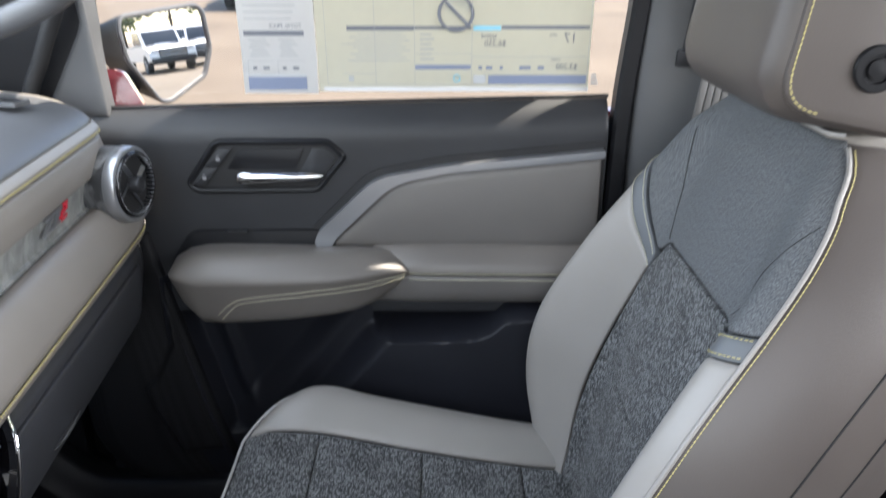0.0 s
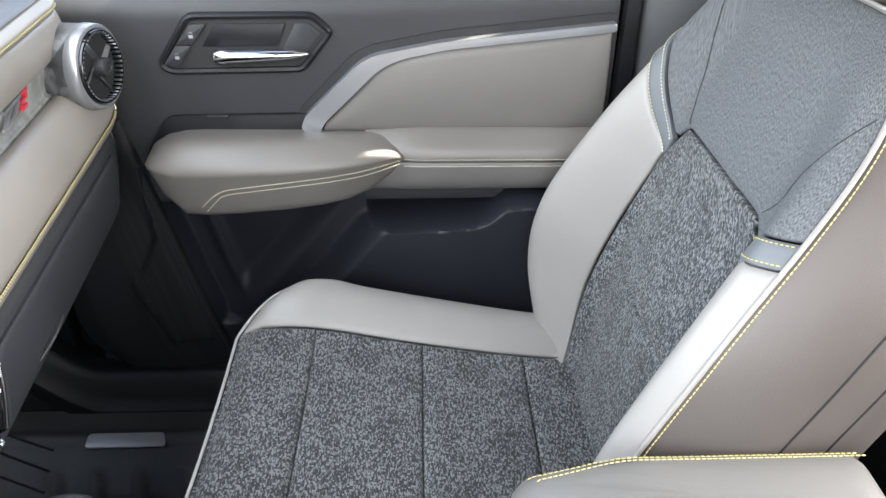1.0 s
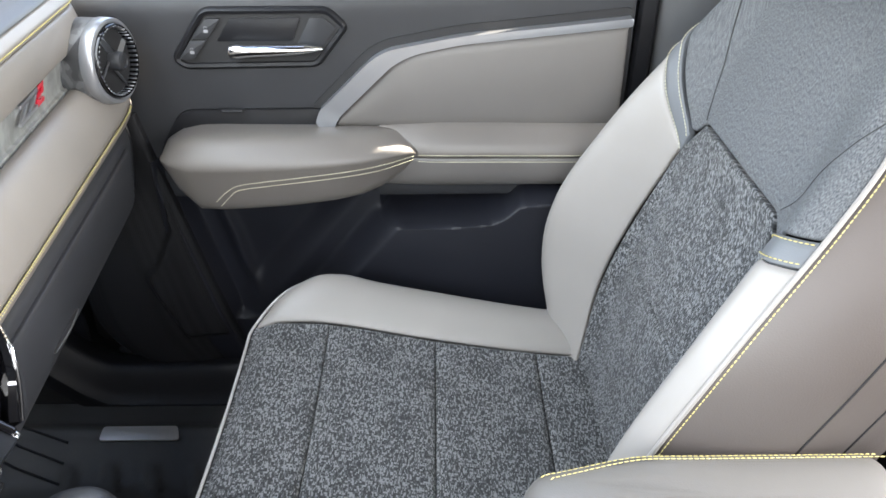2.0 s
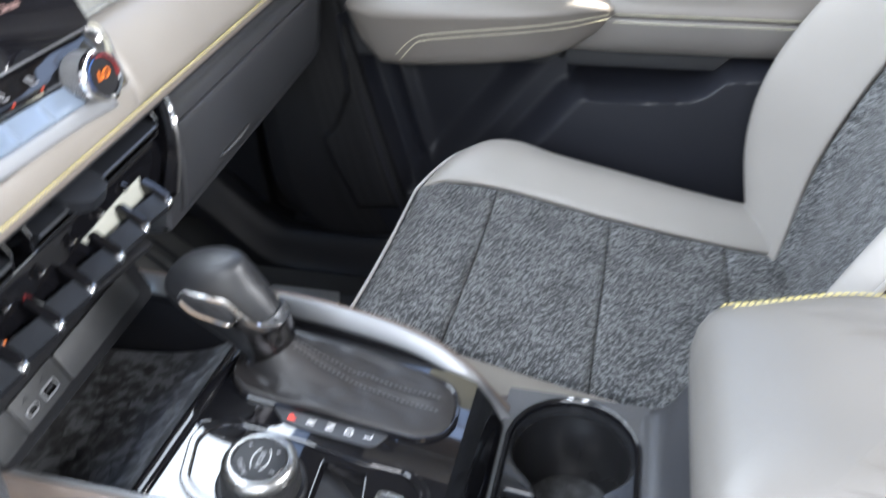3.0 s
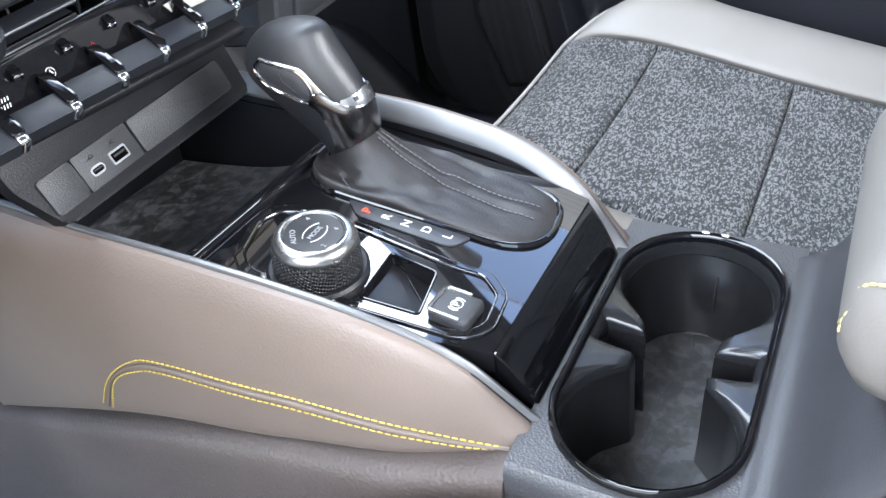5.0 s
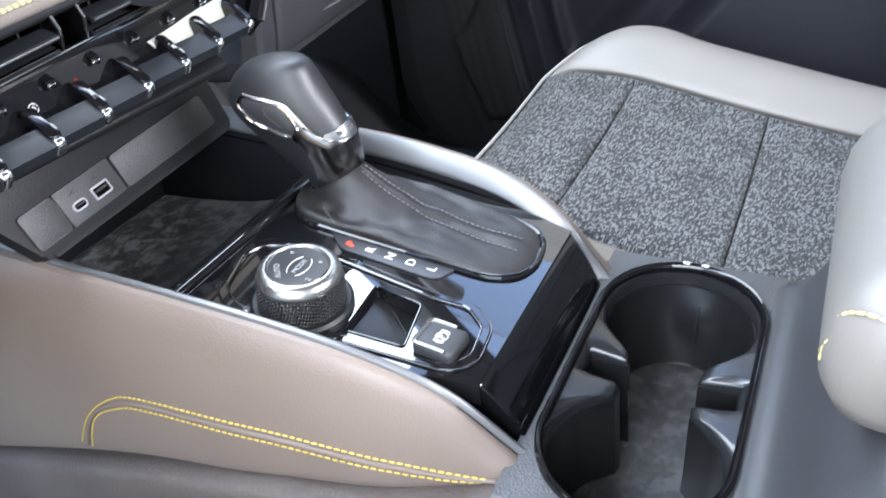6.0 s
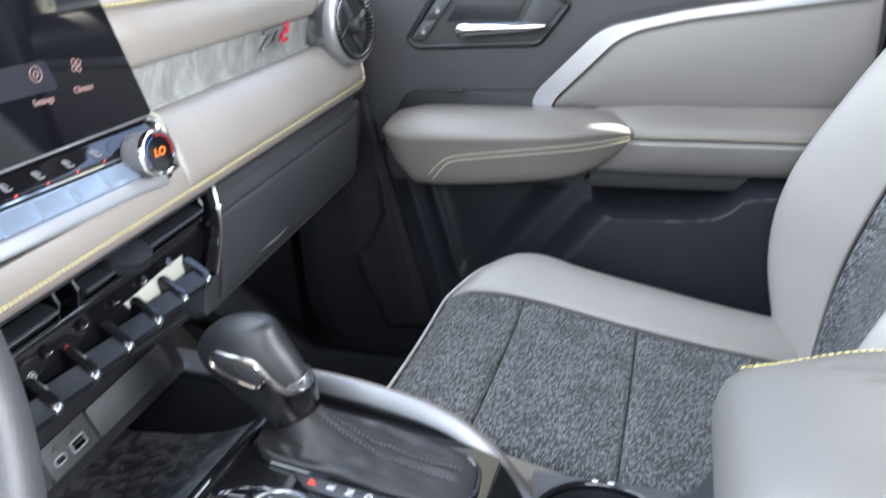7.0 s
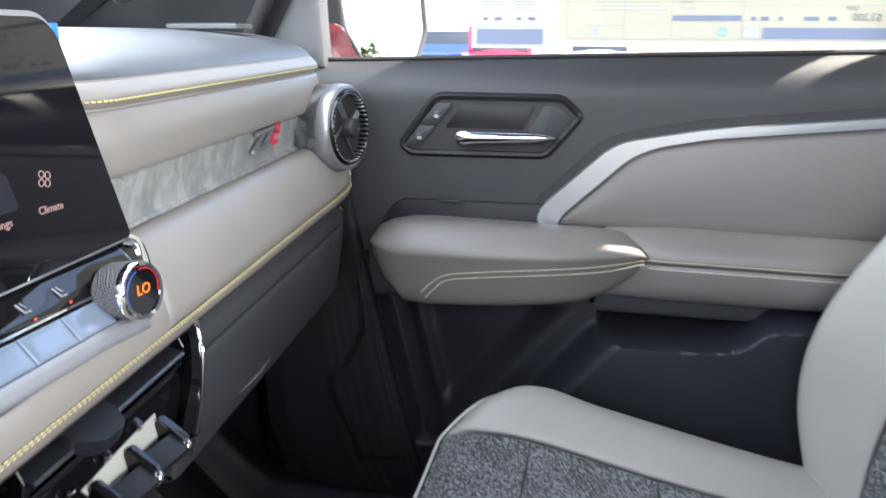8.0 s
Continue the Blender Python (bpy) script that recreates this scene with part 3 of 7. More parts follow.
for rise in (0.0, -0.0075):
    row = [(x, arm_inner(x, z) + dy, z + rise) for x, z, dy in [(-0.356 - rise * 0.8, 0.508, 0.0135), (-0.338 - rise * 0.6, 0.526, 0.0088), (-0.318, 0.538, 0.0066), (-0.28, 0.544, 0.0052), (-0.22, 0.550, 0.0036), (-0.16, 0.555, 0.0022), (-0.11, 0.559, 0.0012), (-0.062, 0.563 + rise * -0.3, -0.0002)]]
    part("stitching", stitches(spline(row, 90), 0.0042, 0.0030, 0.00058), THREAD_PALE, door, "pale yellow stitching")

switch_bed = fillet([(-0.452, 0.56), (-0.412, 0.621), (-0.18, 0.622), (-0.18, 0.50), (-0.43, 0.50)], [0.01, 0.02, 0.004, 0.004, 0.01])
part("switch_bezel", slab(switch_bed, FLAT, 0.006, 0.003, 2), CHARCOAL_LOW, door, "black armrest bezel")
part("window_switch", rbox(0.032, 0.010, 0.004, pose(-0.332, 0.724, 0.6220), 0.0015), BLACK, door, "black window switch")

# inner door handle
bezel = [(-0.356, 0.768), (-0.180, 0.768), (-0.155, 0.744), (-0.200, 0.689), (-0.392, 0.687), (-0.406, 0.699)]
ring = fillet(bezel, [0.012, 0.010, 0.008, 0.010, 0.012, 0.008])
path = [FLAT @ Vector((p.x, p.y, 0.0)) for p in ring]
part("handle_bezel", sweep(path[::-1], [(-0.006, -0.001), (-0.0045, 0.005), (0.0, 0.0065), (0.0035, 0.004), (0.005, -0.001)], (0, -1, 0), True), CHARCOAL_LOW, door, "black handle bezel")
part("handle_recess", slab(ring, FLAT, 0.0012, 0), BLACK, door, "black handle recess")
part("recess_plate", slab(fillet([(-0.318, 0.757), (-0.218, 0.757), (-0.232, 0.724), (-0.342, 0.724)], 0.004), FLAT, 0.0032, 0.001, 2), CHARCOAL_LOW, door)
part("recess_plate", slab(fillet([(-0.205, 0.757), (-0.186, 0.757), (-0.169, 0.742), (-0.205, 0.7), (-0.226, 0.72)], 0.004), FLAT, 0.0034, 0.001, 2), CHARCOAL, door)
grip = []
for x, h, w in [(-0.325, 0.004, 0.004), (-0.321, 0.0105, 0.009), (-0.310, 0.0118, 0.010), (-0.300, 0.0098, 0.010), (-0.27, 0.0092, 0.010), (-0.24, 0.0085, 0.010), (-0.215, 0.0075, 0.009), (-0.200, 0.0045, 0.006), (-0.188, 0.002, 0.003)]:
    zc = 0.712 + 0.004 * (x + 0.325) / 0.137
    grip.append([(x, DOOR_Y - 0.014 + c * w, zc + s * h) for c, s in circle(1.0, 16)])
part("door_handle", loft(grip), CHROME, door, "chrome inner door handle", 50)
for n in range(2):
    shift, drop = -0.0245 * n, -0.0305 * n
    key = fillet([(-0.353 + shift, 0.757 + drop), (-0.331 + shift, 0.757 + drop), (-0.3535 + shift, 0.729 + drop), (-0.3755 + shift, 0.729 + drop)], 0.003)
    lock = part("lock_button", slab(key, FLAT, 0.006, 0.0015, 2), CHARCOAL, door, "black door lock button")
    mark = FLAT @ Matrix.Translation((-0.3535 + shift, 0.742 + drop, 0.0062))
    icon = join(sweep([mark @ Vector((0.0022 * math.cos(a), 0.002 + 0.0022 * math.sin(a), 0)) for a in np.linspace(0, math.pi, 8)], circle(0.0003, 5), (0, -1, 0)), sweep([mark @ Vector(p) for p in ((-0.003, -0.0022, 0), (0.003, -0.0022, 0))], [(-0.0022, 0), (0.0022, 0), (0.0022, 0.0003), (-0.0022, 0.0003)], (0, -1, 0)))
    part("lock_symbol", icon, INK_GREY, lock, "pale padlock symbol")

# window glass, channel and frame
glass_y = 0.785
part("window_glass", panel(lambda x, z: (x, glass_y + 0.02 - 0.12 * max(z - 0.9, 0), z), (-0.66, 0.30, 0.79, 1.28), 4, 4, 0.004, 0, 0.01, 0.05), GLASS, door, "clear side window glass").visible_shadow = False
part("window_seal", tube([(-0.66 + 0.92 * k / 20, DOOR_Y + 0.035, belt(-0.66 + 0.92 * k / 20) + 0.001) for k in range(21)], 0.003, 8), BLACK, door, "black rubber window seal")
frame_path = spline([(0.272, 0.745, 0.55), (0.276, 0.75, 0.70), (0.283, 0.758, 0.84), (0.295, 0.755, 0.98), (0.30, 0.735, 1.15), (0.27, 0.70, 1.29), (0.15, 0.69, 1.33)], 40)
part("window_frame", sweep(frame_path, [(-0.014, -0.02), (-0.014, 0.008), (-0.009, 0.014), (0.009, 0.014), (0.014, 0.008), (0.014, -0.02)], (0, -1, 0)), CHARCOAL_LOW, door, "black window frame")
part("door_edge", sweep([(0.272, 0.752, 0.10), (0.269, 0.752, 0.40), (0.271, 0.752, 0.62)], [(-0.012, -0.02), (-0.012, 0.006), (0.012, 0.006), (0.012, -0.02)], (0, -1, 0)), CHARCOAL_LOW, door)


# ---------------------------------------------------------------- dashboard
def seam_x(y, curl=1.0):
    x = -0.395 - 0.080 * y
    if y > 0.62:
        x -= 0.055 * curl * ((y - 0.62) / 0.08) ** 2.4
    return x


DASH = [(-0.48, 0.852), (-0.25, 0.850), (-0.13, 0.843), (-0.075, 0.832), (-0.052, 0.818), (-0.0505, 0.8155), (-0.043, 0.806), (-0.0455, 0.7985), (-0.0445, 0.7945), (-0.0400, 0.774), (-0.0445, 0.751), (-0.0535, 0.743), (-0.060, 0.712), (-0.053, 0.7085), (-0.034, 0.704), (-0.014, 0.685), (-0.002, 0.664), (0.0, 0.654), (0.001, 0.650), (-0.003, 0.640), (-0.018, 0.631), (-0.021, 0.623), (-0.0135, 0.612), (-0.0140, 0.575), (-0.024, 0.520), (-0.040, 0.500), (-0.16, 0.488)]


def dash(s, y):
    k = min(int(s), len(DASH) - 2)
    t = s - k
    pick = [DASH[min(max(j, 0), len(DASH) - 1)] for j in (k - 1, k, k + 1, k + 2)]
    out = []
    for n in (0, 1):
        a, b, c, d = (p[n] for p in pick)
        out.append(0.5 * (2 * b + (c - a) * t + (2 * a - 5 * b + 4 * c - d) * t * t + (3 * b - a - 3 * c + d) * t**3))
    lift = 0.010 * (y - 0.2) if out[1] > 0.69 else 0.010 * (y - 0.2) * step(0.62, 0.69, out[1])
    back = 0.020 * step(0.165, 0.10, y) * step(13.2, 12.6, s)
    low = step(13, 17, s)
    return (seam_x(y, 1 - 0.85 * step(10.5, 13.5, s)) + out[0] - back - 0.012 * low, y, out[1] + lift - (0.016 - 0.010 * y) * low)


def dash_part(name, s0, s1, y0, y1, nu, nv, material, label="", groove=0.003, wide=0.006, parent=None):
    return part(name, panel(dash, (s0, s1, y0, y1), nu, nv, 0.02, groove, wide, 0.02), material, parent, label)


dashboard = thing("dashboard", "grey and taupe leather dashboard with yellow stitching", "dashboard", at=(-0.6, 0.2, 0.42))
dash_part("top_pad", 0, 4.0, -0.80, 0.702, 30, 60, GREY_SOFT, "slate soft-touch dashboard top", parent=dashboard)
dash_part("stitched_roll", 4.1, 7.4, 0.02, 0.700, 12, 50, TAUPE, "taupe leather roll", parent=dashboard)
dash_part("upper_pad", 7.6, 10.4, 0.02, 0.698, 16, 50, TAUPE, "taupe leather upper pad", parent=dashboard)
dash_part("decor_panel", 10.9, 12.7, 0.02, 0.60, 8, 40, CAMO, "grey camouflage decor panel", groove=0.001, parent=dashboard)
dash_part("lower_pad", 13.0, 17.3, 0.152, 0.692, 24, 60, TAUPE, "padded taupe leather lower pad", groove=0.004, wide=0.01, parent=dashboard)
dash_part("centre_pad", 15.6, 17.3, -0.80, 0.1515, 10, 50, TAUPE, "taupe leather pad below the climate keys", groove=0.002, wide=0.004, parent=dashboard)
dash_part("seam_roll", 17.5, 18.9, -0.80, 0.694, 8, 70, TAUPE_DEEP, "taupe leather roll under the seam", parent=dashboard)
dash_part("seam_roll", 19.0, 20.0, -0.80, 0.694, 8, 70, CHARCOAL, "charcoal roll under the seam", parent=dashboard)
dash_part("under_panel", 20.2, 26.0, 0.178, 0.694, 26, 50, CHARCOAL_MID, "charcoal lower dashboard", parent=dashboard)
dash_part("under_panel", 20.2, 26.0, -0.80, -0.195, 26, 40, CHARCOAL_LOW, "charcoal lower dashboard", parent=dashboard)
for s0, s1, low, material in ((0, 20.0, 0.622, TAUPE), (20.0, 26.0, 0.479, CHARCOAL)):
    end_ring = [Vector(dash(s0 + (s1 - s0) * k / 100, 0.696)) for k in range(101)] + [Vector((-1.0, 0.696, low)), Vector((-1.0, 0.696, 0.85 if s0 == 0 else 0.62))]
    part("end_cap", loft([end_ring, [p + Vector((-0.004, 0.012, 0)) for p in end_ring]]), material, dashboard, "dashboard end cap")
# glovebox lid stands proud of the lower panel
glove = part("glovebox_lid", panel(lambda s, y: Vector(dash(s, y)) + Vector((0.006, 0, 0)), (22.2, 24.2, 0.205, 0.645), 24, 40, 0.008, 0.003, 0.006, 0.02), CHARCOAL_MID, dashboard, "charcoal glovebox lid")
latch = [Vector(dash(23.72, 0.287 + 0.078 * k / 12)) + Vector((0.0075, 0, 0)) for k in range(13)]
part("latch", sweep(latch, [(-0.0015, -0.005), (0.0015, -0.005), (0.0015, 0.005), (-0.0015, 0.005)], (1, 0, 0.3), scale=lambda t: 0.35 + 0.65 * math.sin(math.pi * t)), GREY_SOFT, glove, "grey glovebox latch")

for s, y0, y1, material, size in ((6.45, 0.03, 0.686, THREAD, 0.0009), (17.15, -0.60, 0.684, THREAD, 0.0007), (17.64, -0.60, 0.684, THREAD, 0.0007)):
    row = [Vector(dash(s, y0 + (y1 - y0) * k / 120)) + Vector((0.0006, 0, 0.0005)) for k in range(121)]
    part("stitching", stitches(row, 0.0048, 0.0036, size), material, dashboard, "yellow stitching")
row = [Vector(dash(17.4, -0.6 + 1.26 * k / 120)) for k in range(121)]
part("seam_cord", tube(row, 0.0015, 6), TAUPE_DEEP, dashboard)

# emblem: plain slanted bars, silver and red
decor_at = lambda y, z: Vector(dash(11.5, y)) + Vector((0.0062, 0, z - dash(11.5, y)[2]))
emblem = thing("emblem", "chrome and red badge on the dashboard trim", "emblem", at=tuple(decor_at(0.46, 0.735)))
plate = facing(decor_at(0.462, 0.739), decor_at(0.53, 0.742) - decor_at(0.462, 0.739), (0.16, 0, 1)) @ Matrix.Diagonal((1.0, 1.15, 1.0, 1))
for k, (x0, x1, h) in enumerate([(-0.040, -0.010, 0.010), (-0.010, 0.014, 0.010)]):
    bars = [slab(fillet([(x0 + 0.004, h), (x1 + 0.004, h), (x1 + 0.003, h - 0.004), (x0 + 0.003, h - 0.004)], 0.001), plate, 0.003, 0.0008, 1), slab(fillet([(x1 - 0.008, h - 0.005), (x1, h - 0.005), (x0 + 0.010, -h + 0.004), (x0, -h + 0.004)], 0.001), plate, 0.003, 0.0008, 1), slab(fillet([(x0 - 0.001, -h + 0.0035), (x1 - 0.002, -h + 0.0035), (x1 - 0.003, -h), (x0 - 0.002, -h)], 0.001), plate, 0.003, 0.0008, 1)]
    for bm in bars:
        part("bar", bm, SATIN, emblem)
red = [slab(fillet([(0.016, 0.010), (0.037, 0.010), (0.036, 0.006), (0.015, 0.006)], 0.001), plate, 0.003, 0.0008, 1), slab(fillet([(0.029, 0.0055), (0.036, 0.0055), (0.034, -0.001), (0.027, -0.001)], 0.001), plate, 0.003, 0.0008, 1), slab(fillet([(0.014, 0.002), (0.027, 0.002), (0.026, -0.002), (0.013, -0.002)], 0.001), plate, 0.003, 0.0008, 1), slab(fillet([(0.012, -0.0025), (0.019, -0.0025), (0.018, -0.010), (0.011, -0.010)], 0.001), plate, 0.003, 0.0008, 1), slab(fillet([(0.019, -0.006), (0.034, -0.006), (0.033, -0.010), (0.018, -0.010)], 0.001), plate, 0.003, 0.0008, 1)]
for bm in red:
    part("red_bar", bm, RED_ENAMEL, emblem, "red enamel bar")

# round end vent
AXIS = Vector((0.985, -0.17, 0.03)).normalized()
vent_at = Vector((-0.446, 0.621, 0.733))
V = Matrix.Translation(vent_at) @ AXIS.to_track_quat("Z", "Y").to_matrix().to_4x4()
vent = thing("air_vent", "round dashboard air vent with silver ring", "air vent", at=tuple(vent_at))
part("barrel", lathe([(0.0555, -0.09), (0.0550, -0.05), (0.0545, -0.0145), (0.048, -0.012), (0.042, -0.012)], V), CAMO_VENT, vent, "dark camouflage barrel")
part("silver_ring", lathe([(0.0546, -0.0150), (0.0556, -0.0135), (0.0546, 0.0005), (0.0536, 0.002), (0.0498, 0.003), (0.0482, 0.002), (0.0475, -0.006)], V, 56), TRIM, vent, "satin silver ring")
part("dark_ring", lathe([(0.0480, -0.006), (0.0478, 0.004), (0.0465, 0.0065), (0.0445, 0.006), (0.0435, 0.0), (0.0430, -0.02)], V, 56), PIANO, vent, "gloss black inner ring")
for k in range(44):
    a = 2 * math.pi * k / 44
    part("knurl_rib", rbox(0.0022, 0.0028, 0.0145, V @ pose(0, 0, 0, 0, 0, math.degrees(a)) @ Matrix.Translation((0.0438, 0, -0.0005)), 0.0006, 1), SATIN_DARK, vent)
part("throat", lathe([(0.0425, -0.045), (0.0423, -0.02), (0.0420, -0.004)], V, 40), BLACK, vent, "black vent throat")
part("back_plate", lathe([(0.0425, -0.05), (0.0424, -0.035), (0.0, -0.035)], V, 40), BLACK, vent)
for a in (35, 125, 215, 305):
    part("vane", rbox(0.036, 0.003, 0.026, V @ pose(0, 0, 0, 0, 0, a) @ Matrix.Translation((0.022, 0, -0.009)) @ pose(0, 0, 0, 48, 0, 0), 0.001, 1), SATIN_DARK, vent, "satin vent vane")
part("hub", lathe([(0.0125, -0.02), (0.0125, 0.010), (0.0115, 0.0125), (0.008, 0.0135), (0.0072, 0.012), (0.0, 0.012)], V, 28), CHARCOAL, vent, "black vent hub")

# defroster outlet on the dashboard top
slot = thing("defroster_outlet", "dark slotted defroster outlet in the dashboard top", "air vent", at=(-0.62, 0.62, 0.857))
S = Matrix.Translation((-0.600, 0.592, 0.8585)) @ pose(0, 0, 0, 0, 0, -14)
part("frame", slab(fillet([(-0.075, -0.016), (0.040, -0.016), (0.040, 0.016), (-0.075, 0.016)], 0.004), S @ Matrix.Translation((0, 0, -0.004)), 0.0055, 0.001, 1), GREY_SOFT, slot, "slate outlet frame")
part("opening", slab(fillet([(-0.070, -0.011), (0.035, -0.011), (0.035, 0.011), (-0.070, 0.011)], 0.003), S @ Matrix.Translation((0, 0, 0.0016)), 0.0004, 0), BLACK, slot, "dark outlet opening")
for k in range(9):
    part("louvre", rbox(0.0022, 0.021, 0.002, S @ Matrix.Translation((-0.064 + 0.0115 * k, 0, 0.0022)), 0.0006, 1), CHARCOAL, slot)


# ---------------------------------------------------------------- centre stack
screen_x = -0.439
SCR = Matrix.Translation((screen_x, 0, 0.708)) @ pose(0, 0, 0, 0, -3.5, 0) @ Matrix.Translation((0, 0, -0.708)) @ facing((0, 0, 0), (0, 1, 0), (0, 0, 1))
touch = thing("touchscreen", "large dark infotainment touchscreen above the climate keys", "touchscreen", at=(screen_x, 0, 0.705))
outline = [(-0.155, 0.860), (0.092, 0.860), (0.104, 0.850), (0.146, 0.708), (-0.20, 0.700)]
part("housing", slab(fillet(outline, [0.01, 0.008, 0.008, 0.004, 0.004]), SCR @ Matrix.Translation((0, 0, -0.014)), 0.012, 0.003, 2), SATIN, touch, "silver screen housing")
part("display", slab(fillet([(-0.152, 0.8565), (0.090, 0.8565), (0.1015, 0.848), (0.1425, 0.7105), (-0.195, 0.703)], [0.008, 0.007, 0.007, 0.003, 0.003]), SCR @ Matrix.Translation((0, 0, -0.003)), 0.004, 0.001, 1), SCREEN, touch, "glossy dark display")
glowing = SCR @ Matrix.Translation((0, 0, 0.0012))
part("lit_area", slab(fillet([(-0.14, 0.772), (0.040, 0.772), (0.046, 0.750), (-0.14, 0.750)], 0.004), glowing, 0.0002, 0), BLUE_GLOW, touch, "dark blue lit screen area")
for text, y, z in (("Climate", 0.070, 0.7455), ("Settings", 0.028, 0.744)):
    if y > 0:
        letters("screen_word", text, glowing @ Matrix.Translation((y, z, 0.0004)), 0.0066, PINK_GLOW, touch)
for y in (0.069, 0.028, -0.012, -0.052):
    mark = glowing @ Matrix.Translation((y, 0.7635, 0.0004))
    petals = [tube([mark @ Vector((0.0035 * math.cos(c) + 0.0022 * math.cos(a), 0.0035 * math.sin(c) + 0.0022 * math.sin(a), 0)) for a in np.linspace(0, 6.283, 9)], 0.0004, 5, (1, 0, 0)) for c in (0.5, 2.1, 3.7, 5.3)]
    if y == 0.028:
        petals = [tube([mark @ Vector((r * math.cos(a), r * math.sin(a), 0)) for a in np.linspace(0, 6.283, 17)], 0.0004, 5, (1, 0, 0)) for r in (0.0055, 0.0022)]
    part("screen_icon", join(*petals), PINK_GLOW, touch, "small pale screen icon")
part("blue_tape", rbox(0.002, 0.008, 0.022, pose(-0.452, 0.107, 0.842, 0, 0, 12), 0.0005), plain("blue_tape", (0.0, 0.16, 0.75), 0.5), touch, "blue protective film tab")

climate = thing("climate_panel", "gloss black climate panel with blue-grey keys and dial", "climate control", at=(-0.43, 0, 0.66))


def climate_face(y, v):
    return (-0.443 + 0.036 * v, y, 0.706 - 0.040 * v)


part("icon_strip", panel(climate_face, (-0.24, 0.135, 0.0, 0.45), 30, 6, 0.02, 0.001, 0.003, 0.02, True), PIANO, climate, "gloss black icon strip")
part("key_bed", panel(lambda y, v: Vector(climate_face(y, v)) - Vector((0.003, 0, 0.003)), (-0.24, 0.12, 0.45, 1.0), 30, 6, 0.02, 0.001, 0.003, 0.02, True), PIANO, climate)
part("chrome_line", tube([climate_face(-0.24 + 0.355 * k / 20, 0.47) for k in range(21)], 0.0012, 6), CHROME, climate, "chrome line")
KEY = plain("blue_grey_key", (0.20, 0.245, 0.31), 0.2, 0.4, 0.3)
for k in range(9):
    y0 = 0.083 - 0.0355 * (k + 1)
    part("climate_key", panel(climate_face, (y0 + 0.0006, y0 + 0.0349, 0.52, 0.86), 6, 5, 0.006, 0.001, 0.002, 0.05, True), KEY, climate, "blue-grey climate key")
part("chrome_strip", panel(lambda y, v: (-0.4120 + 0.004 * v, y, 0.6705 - 0.0110 * v - 0.003 * step(0.06, 0.115, y) * v), (-0.26, 0.112, 0, 1), 30, 6, 0.01, 0.001, 0.003, 0.03, True), SATIN, climate, "bright silver strip")
for k in range(6):
    y = 0.060 - 0.030 * k
    at = Vector(climate_face(y, 0.26)) + Vector((0.0006, 0, 0.0006))
    m = facing(at, (0, 1, 0), (-0.7, 0, 0.7))
    part("key_symbol", join(sweep([m @ Vector(p) for p in ((-0.003, 0.004, 0), (-0.0015, -0.003, 0), (0.003, -0.003, 0))], circle(0.0007, 5), (1, 0, 1)), sweep([m @ Vector(p) for p in ((0.0, 0.004, 0), (0.002, -0.0005, 0))], circle(0.0005, 5), (1, 0, 1))), INK_GREY, climate, "pale seat symbol")
    lamp = Vector(climate_face(y + 0.001, 0.42)) + Vector((0.0008, 0, 0.0008))
    part("indicator", rbox(0.001, 0.0022, 0.0016, pose(*lamp), 0.0003, 1), DIM_RED, climate, "lit red indicator")

dial_at = Vector((-0.402, 0.095, 0.6885))
D = Matrix.Translation(dial_at) @ Vector((0.985, -0.10, 0.14)).to_track_quat("Z", "Y").to_matrix().to_4x4() @ Matrix.Diagonal((0.88, 0.88, 1.0, 1.0))
knob = part("temperature_dial", lathe([(0.0185, -0.025), (0.0205, -0.023), (0.0215, -0.020), (0.0215, -0.006), (0.0215, -0.002)], D), KNURLED_GREY, climate, "knurled grey temperature dial")
part("dial_neck", lathe([(0.016, -0.06), (0.016, -0.022)], D), PIANO, climate, "gloss black dial neck")
part("dial_ring", lathe([(0.0220, -0.003), (0.0220, 0.000), (0.0205, 0.0025), (0.0180, 0.0020), (0.0175, -0.001)], D, 48), CHROME, knob, "chrome dial ring")
part("dial_glass", lathe([(0.0178, -0.001), (0.0178, 0.0008), (0.0, 0.0008)], D, 40), SCREEN, knob, "dark dial display")
upright = facing(D @ Vector((0, 0, 0.0011)), (0.10, 1, 0), (0, 0, 1))
letters("dial_word", "LO", upright @ Matrix.Translation((0.0005, 0.0005, 0.0006)), 0.0098, AMBER_GLOW, knob)
arc = [upright @ Vector((0.0145 * math.cos(a), 0.0145 * math.sin(a), 0.0004)) for a in np.linspace(-0.3, 1.7, 16)]
part("red_arc", tube(arc, 0.0006, 5, (1, 0, 0)), glow("red_arc", (0.5, 0.02, 0.02), 0.08), knob, "red arc")
arc = [upright @ Vector((0.0145 * math.cos(a), 0.0145 * math.sin(a), 0.0004)) for a in np.linspace(1.9, 4.2, 16)]
part("blue_arc", tube(arc, 0.0006, 5, (1, 0, 0)), glow("blue_arc", (0.02, 0.10, 0.35), 0.08), knob, "blue arc")
part("corner_trim", sweep(spline([(-0.444, 0.138, 0.708), (-0.441, 0.149, 0.704), (-0.436, 0.150, 0.693), (-0.428, 0.142, 0.680), (-0.418, 0.130, 0.668)], 16), circle(0.0055, 8, 0.003), (1, 0, 0.3)), CHROME, climate, "chrome corner trim")

# centre air vents
def vent_point(y, x, z, up=0.015):
    """A point in the vents, which lean back towards the passenger."""
    return Vector((x - 0.08 * y, y, z + up * y))


